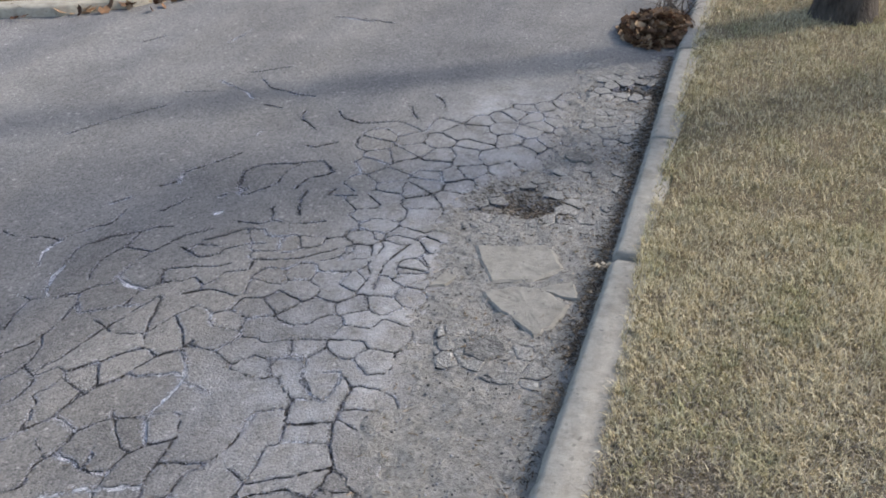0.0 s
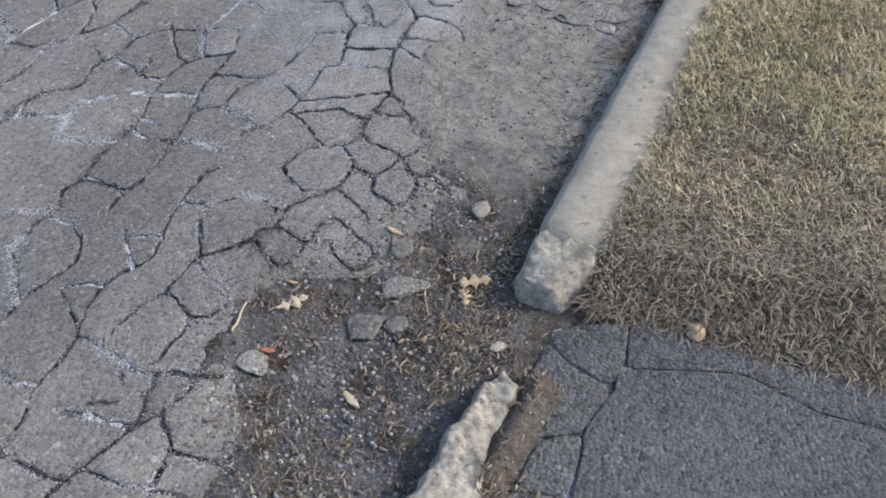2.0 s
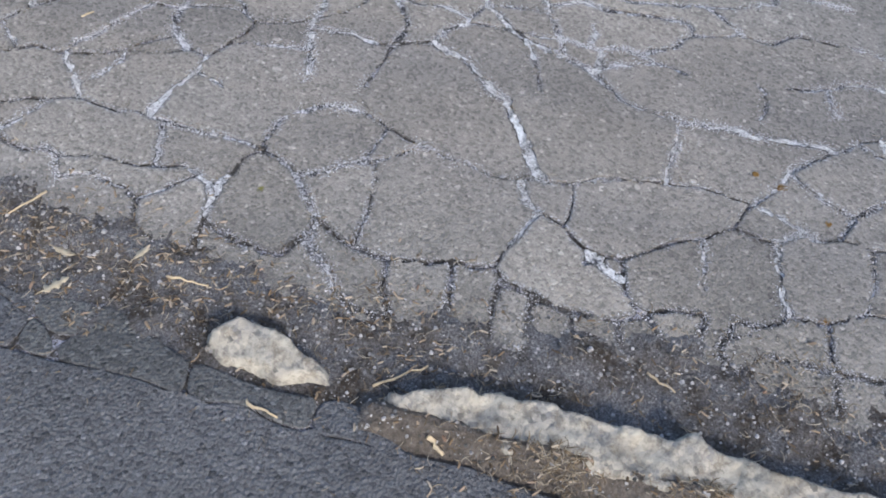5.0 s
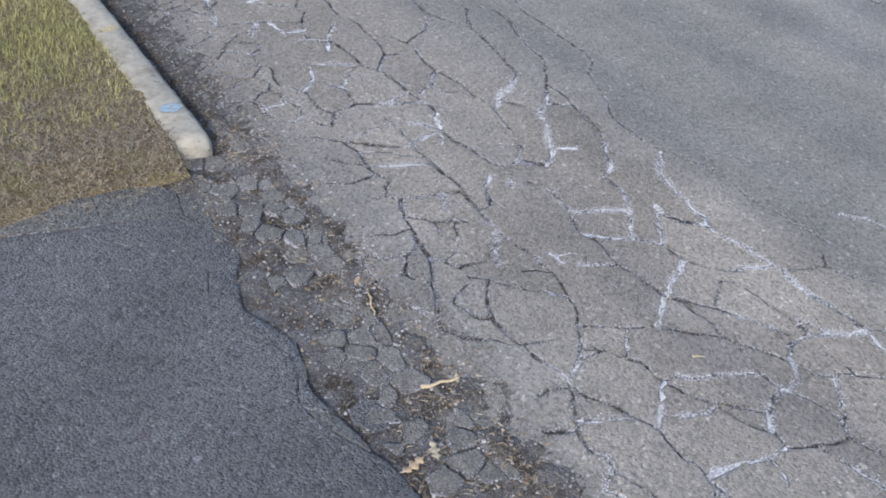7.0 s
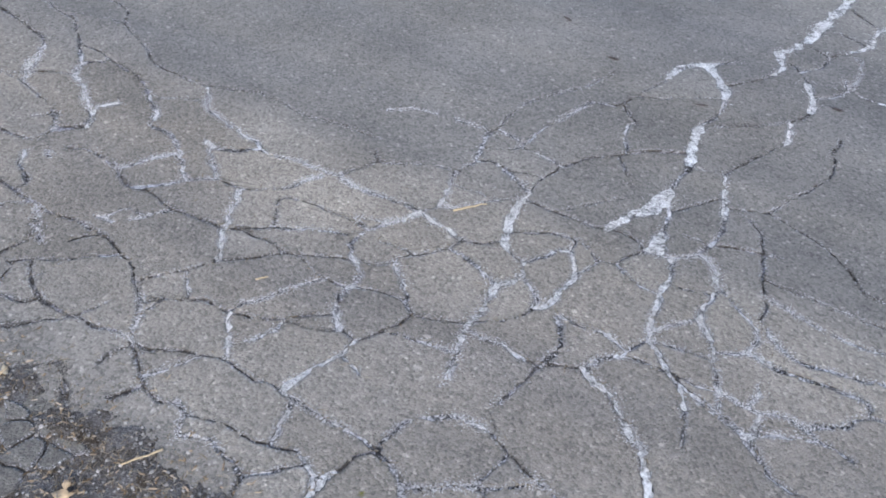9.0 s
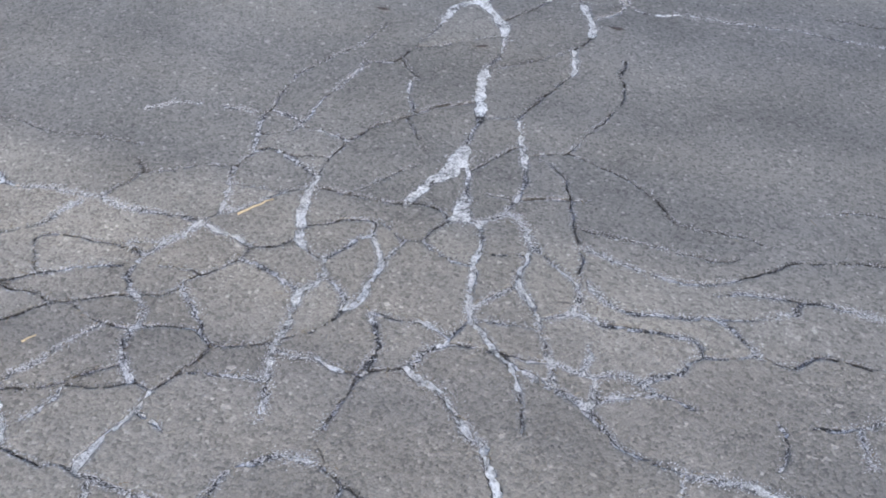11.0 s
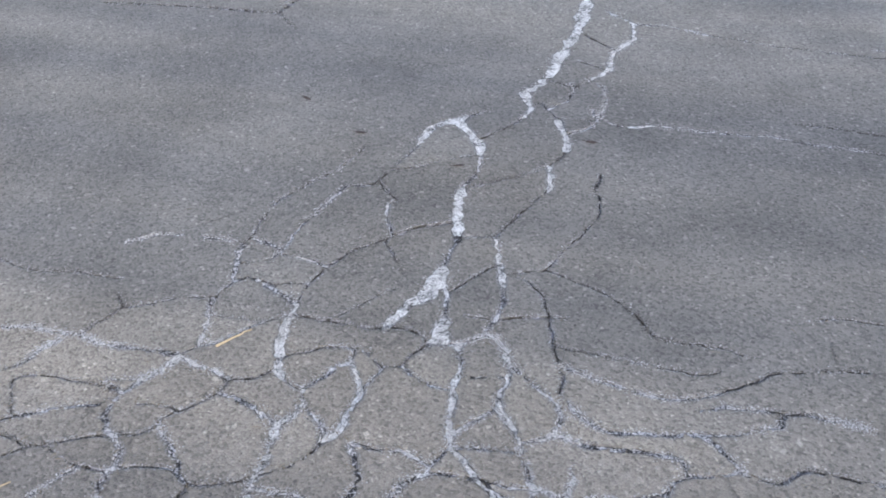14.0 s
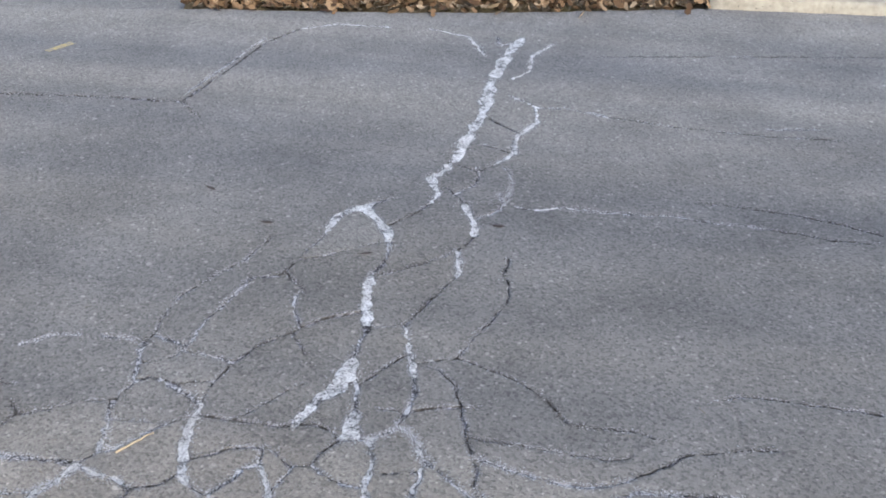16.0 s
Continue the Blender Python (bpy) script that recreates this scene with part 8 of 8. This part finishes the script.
for k, ring in enumerate(([(-0.46, 1.78), (-0.3, 1.82), (-0.2, 1.86), (-0.1, 1.72), (-0.2, 1.6), (-0.33, 1.55)], [(-0.34, 1.5), (-0.25, 1.55), (-0.15, 1.58), (-0.03, 1.52), (-0.04, 1.38), (-0.09, 1.3), (-0.22, 1.38)], [(-0.17, 1.56), (-0.06, 1.66), (-0.01, 1.56)], [(-0.52, 1.47), (-0.46, 1.5), (-0.45, 1.56), (-0.5, 1.57)], [(-0.3, 1.22), (-0.2, 1.28), (-0.14, 1.2), (-0.2, 1.12), (-0.28, 1.14)])):
    loose_slab(ring, 0.008 if k < 4 else 0.014, M_LIGHTPATCH if k < 4 else M_OLD, PATCH if k < 4 else CHUNK, 50 + k)

M_ROCK = concrete("whitish_rock", (0.33, 0.305, 0.26), 0.8, True)


def broken_rock(x, y, size, flat, material, label, seed, slim=0.72, turn=None, name="rock", category="rock", group=""):
    r = random.Random(seed)
    bm = bmesh.new()
    for _ in range(22):
        d = Vector((r.gauss(0, 1), r.gauss(0, 1), r.gauss(0, 0.8))).normalized() * r.uniform(0.75, 1.0)
        bm.verts.new((d.x * size, d.y * size * slim, d.z * size * flat))
    hull = bmesh.ops.convex_hull(bm, input=bm.verts[:])
    bmesh.ops.delete(bm, geom=[v for v in bm.verts if not v.link_faces], context="VERTS")
    bmesh.ops.bevel(bm, geom=bm.edges[:], offset=size * 0.06, segments=1, affect="EDGES")
    bmesh.ops.triangulate(bm, faces=bm.faces[:])
    bmesh.ops.subdivide_edges(bm, edges=bm.edges[:], cuts=1, use_grid_fill=True)
    for w in bm.verts:
        w.co += noise.noise_vector(w.co * (1.1 / size) + Vector((seed, 0, 0))) * size * 0.10
    ob = linked(name, bm, material)
    ob.matrix_world = pose(x, y, under(x, y) + size * flat * 0.45, 0, 0, r.uniform(0, 360) if turn is None else turn)
    return tagged(ob, label, category, group=group)


broken_rock(-0.035, 0.275, 0.038, 0.25, M_ROCK, "small whitish broken rock in the gutter", 4)
for k, (x, y, size, slim, flat, turn, m) in enumerate(((-0.085, -0.0, 0.075, 0.5, 0.26, 40, M_DUSTY), (-0.11, -0.14, 0.06, 0.75, 0.3, 20, M_OLD), (-0.265, -0.33, 0.045, 0.9, 0.28, 0, M_DUSTY), (-0.02, 0.16, 0.05, 0.85, 0.24, 30, M_OLD), (-0.14, 0.09, 0.04, 0.8, 0.3, 70, M_OLD), (-0.05, -0.1, 0.035, 0.8, 0.3, 60, M_OLD), (0.17, -0.06, 0.025, 0.6, 0.4, 50, M_KERB_OLD))):
    broken_rock(x, y, size, flat * 0.6, m, CHUNK, 30 + k, slim, turn, "asphalt_chunk", "asphalt chunk", "loose asphalt chunks")
broken_rock(0.53, 0.14, 0.03, 0.6, plain("tan_rock", (0.42, 0.30, 0.19)), "small tan stone at the lawn edge", 5)


# ---- leaf pile and far leaves ----
def litter_heap(name, place, count, seed, lo, hi, material, label):
    r = random.Random(seed)
    verts, faces = [], []
    for _ in range(count):
        x, y, z = place(r)
        s = r.uniform(lo, hi)
        e = Euler((r.uniform(-1, 1), r.uniform(-1, 1), r.uniform(0, 6.28)))
        m = e.to_matrix()
        q = len(verts)
        cup = r.uniform(0.1, 0.5)
        for u, v in ((-0.55, 0), (-0.2, 0.32), (0.15, 0.22), (0.3, 0.34), (0.55, 0), (0.25, -0.3), (0.05, -0.2), (-0.25, -0.33), (0, 0)):
            p = m @ Vector((u * s * r.uniform(0.8, 1.15), v * s * r.uniform(0.7, 1.2), cup * s * (u * u + v * v)))
            verts.append((x + p.x, y + p.y, max(z - 0.02, z + p.z)))
        faces += [(q + j, q + (j + 1) % 8, q + 8) for j in range(8)]
    return tagged(mesh_from(name, verts, faces, material), label, "leaves", kind="stuff")


def heap_spot(r):
    a, d = r.uniform(0, 6.283), math.sqrt(r.random())
    x, y = -0.25 + 0.21 * d * math.cos(a), 4.26 + 0.27 * d * math.sin(a)
    return x, y, 0.005 + 0.10 * (1 - d ** 1.3) * r.uniform(0.75, 1.0)


litter_heap("leaf_pile", heap_spot, 900, 61, 0.05, 0.10, M_LEAFPILE, "heap of brown dead leaves raked against the kerb")


M_BROWNLEAF = varied("far_leaf_litter", (0.07, 0.04, 0.022), (0.16, 0.095, 0.05), (0.25, 0.165, 0.095), (0.42, 0.32, 0.21))


def far_spot(r):
    y = r.uniform(-3.92, -0.9)
    x = float(np.interp(y, [p[1] for p in fl], [p[0] for p in fl])) + r.gauss(-0.16, 0.09)
    return x, y, 0.01 + 0.04 * r.random()


litter_heap("leaf_drift", far_spot, 1300, 62, 0.035, 0.08, M_BROWNLEAF, "drift of brown fallen leaves along the far road edge")


def far_spot_north(r):
    y = r.uniform(1.0, 4.0)
    x = float(np.interp(y, [p[1] for p in fl], [p[0] for p in fl])) + abs(r.gauss(0.0, 0.12))
    return x, y, 0.01 + 0.03 * r.random()


litter_heap("leaf_drift", far_spot_north, 260, 63, 0.05, 0.10, M_LEAFPILE, "drift of brown leaves against the far kerb")
straws("verge_grass", [(float(np.interp(y, [p[1] for p in fl], [p[0] for p in fl])) - 0.1 - abs(lr.gauss(0, 0.3)), y) for y in (lr.uniform(-3.9, -0.7) for _ in range(5000))], 64, 0.05, 0.14, 0.0025, M_STRAW, "dead brown grass on the far verge", "grass", 1.0)

# twigs behind the leaf pile
tv = random.Random(71)
brush = tagged(new("brush_pile"), "tangle of thin dark twigs beside the kerb", "brush pile")
for k in range(60):
    bm = bmesh.new()
    p = Vector((-0.2 + tv.gauss(0, 0.07), 4.65 + tv.gauss(0, 0.12), 0.0))
    d = Vector((tv.uniform(-1, 1), tv.uniform(-1, 1), tv.uniform(0.2, 1.6))).normalized()
    rings = []
    for j in range(6):
        q = 0.004 * (1 - j / 7)
        rings.append([bm.verts.new(p + Vector((q * math.cos(g), q * math.sin(g), 0))) for g in (0, 2.09, 4.19)])
        d = (d + Vector((tv.uniform(-0.4, 0.4), tv.uniform(-0.4, 0.4), -0.22))).normalized()
        p = p + d * 0.055
        p.z = max(p.z, 0.004)
    for a, b in zip(rings, rings[1:]):
        for j in range(3):
            bm.faces.new((a[j], a[(j + 1) % 3], b[(j + 1) % 3], b[j]))
    linked("twig", bm, M_DARKSTICK, brush)


# ---- moss ----
def tuft(x, y, size, material, label, seed):
    r = random.Random(seed)
    verts, faces = [], []
    for _ in range(70):
        a, d = r.uniform(0, 6.283), size * math.sqrt(r.random()) * r.uniform(0.5, 1.0)
        px, py = x + d * math.cos(a), y + d * math.sin(a)
        z, h, w, t = under(px, py), r.uniform(0.001, 0.004), r.uniform(0.001, 0.0025), r.uniform(0, 6.28)
        q = len(verts)
        verts += [(px + w * math.cos(t + j * 2.09), py + w * math.sin(t + j * 2.09), z - 0.001) for j in range(3)] + [(px + r.uniform(-w, w), py + r.uniform(-w, w), z + h)]
        faces += [(q, q + 1, q + 3), (q + 1, q + 2, q + 3), (q + 2, q, q + 3)]
    return tagged(mesh_from("moss_tuft", verts, faces, material), label, "moss", group="moss tufts")


M_MOSS, M_RUSTMOSS = plain("moss", (0.15, 0.15, 0.03), 0.4, 200), plain("rusty_moss", (0.20, 0.12, 0.04), 0.4, 200)
for k, (x, y, size, m) in enumerate(((-0.18, -2.18, 0.010, M_MOSS), (-0.14, -2.405, 0.012, M_MOSS), (-0.555, -1.04, 0.014, M_RUSTMOSS), (-0.58, -1.1, 0.010, M_RUSTMOSS), (-0.19, -0.935, 0.016, M_RUSTMOSS), (-0.47, -0.93, 0.01, M_RUSTMOSS))):
    tuft(x, y, size, m, "small olive moss tuft on the asphalt" if m is M_MOSS else "rusty brown scrap of dead moss in a crack", k)
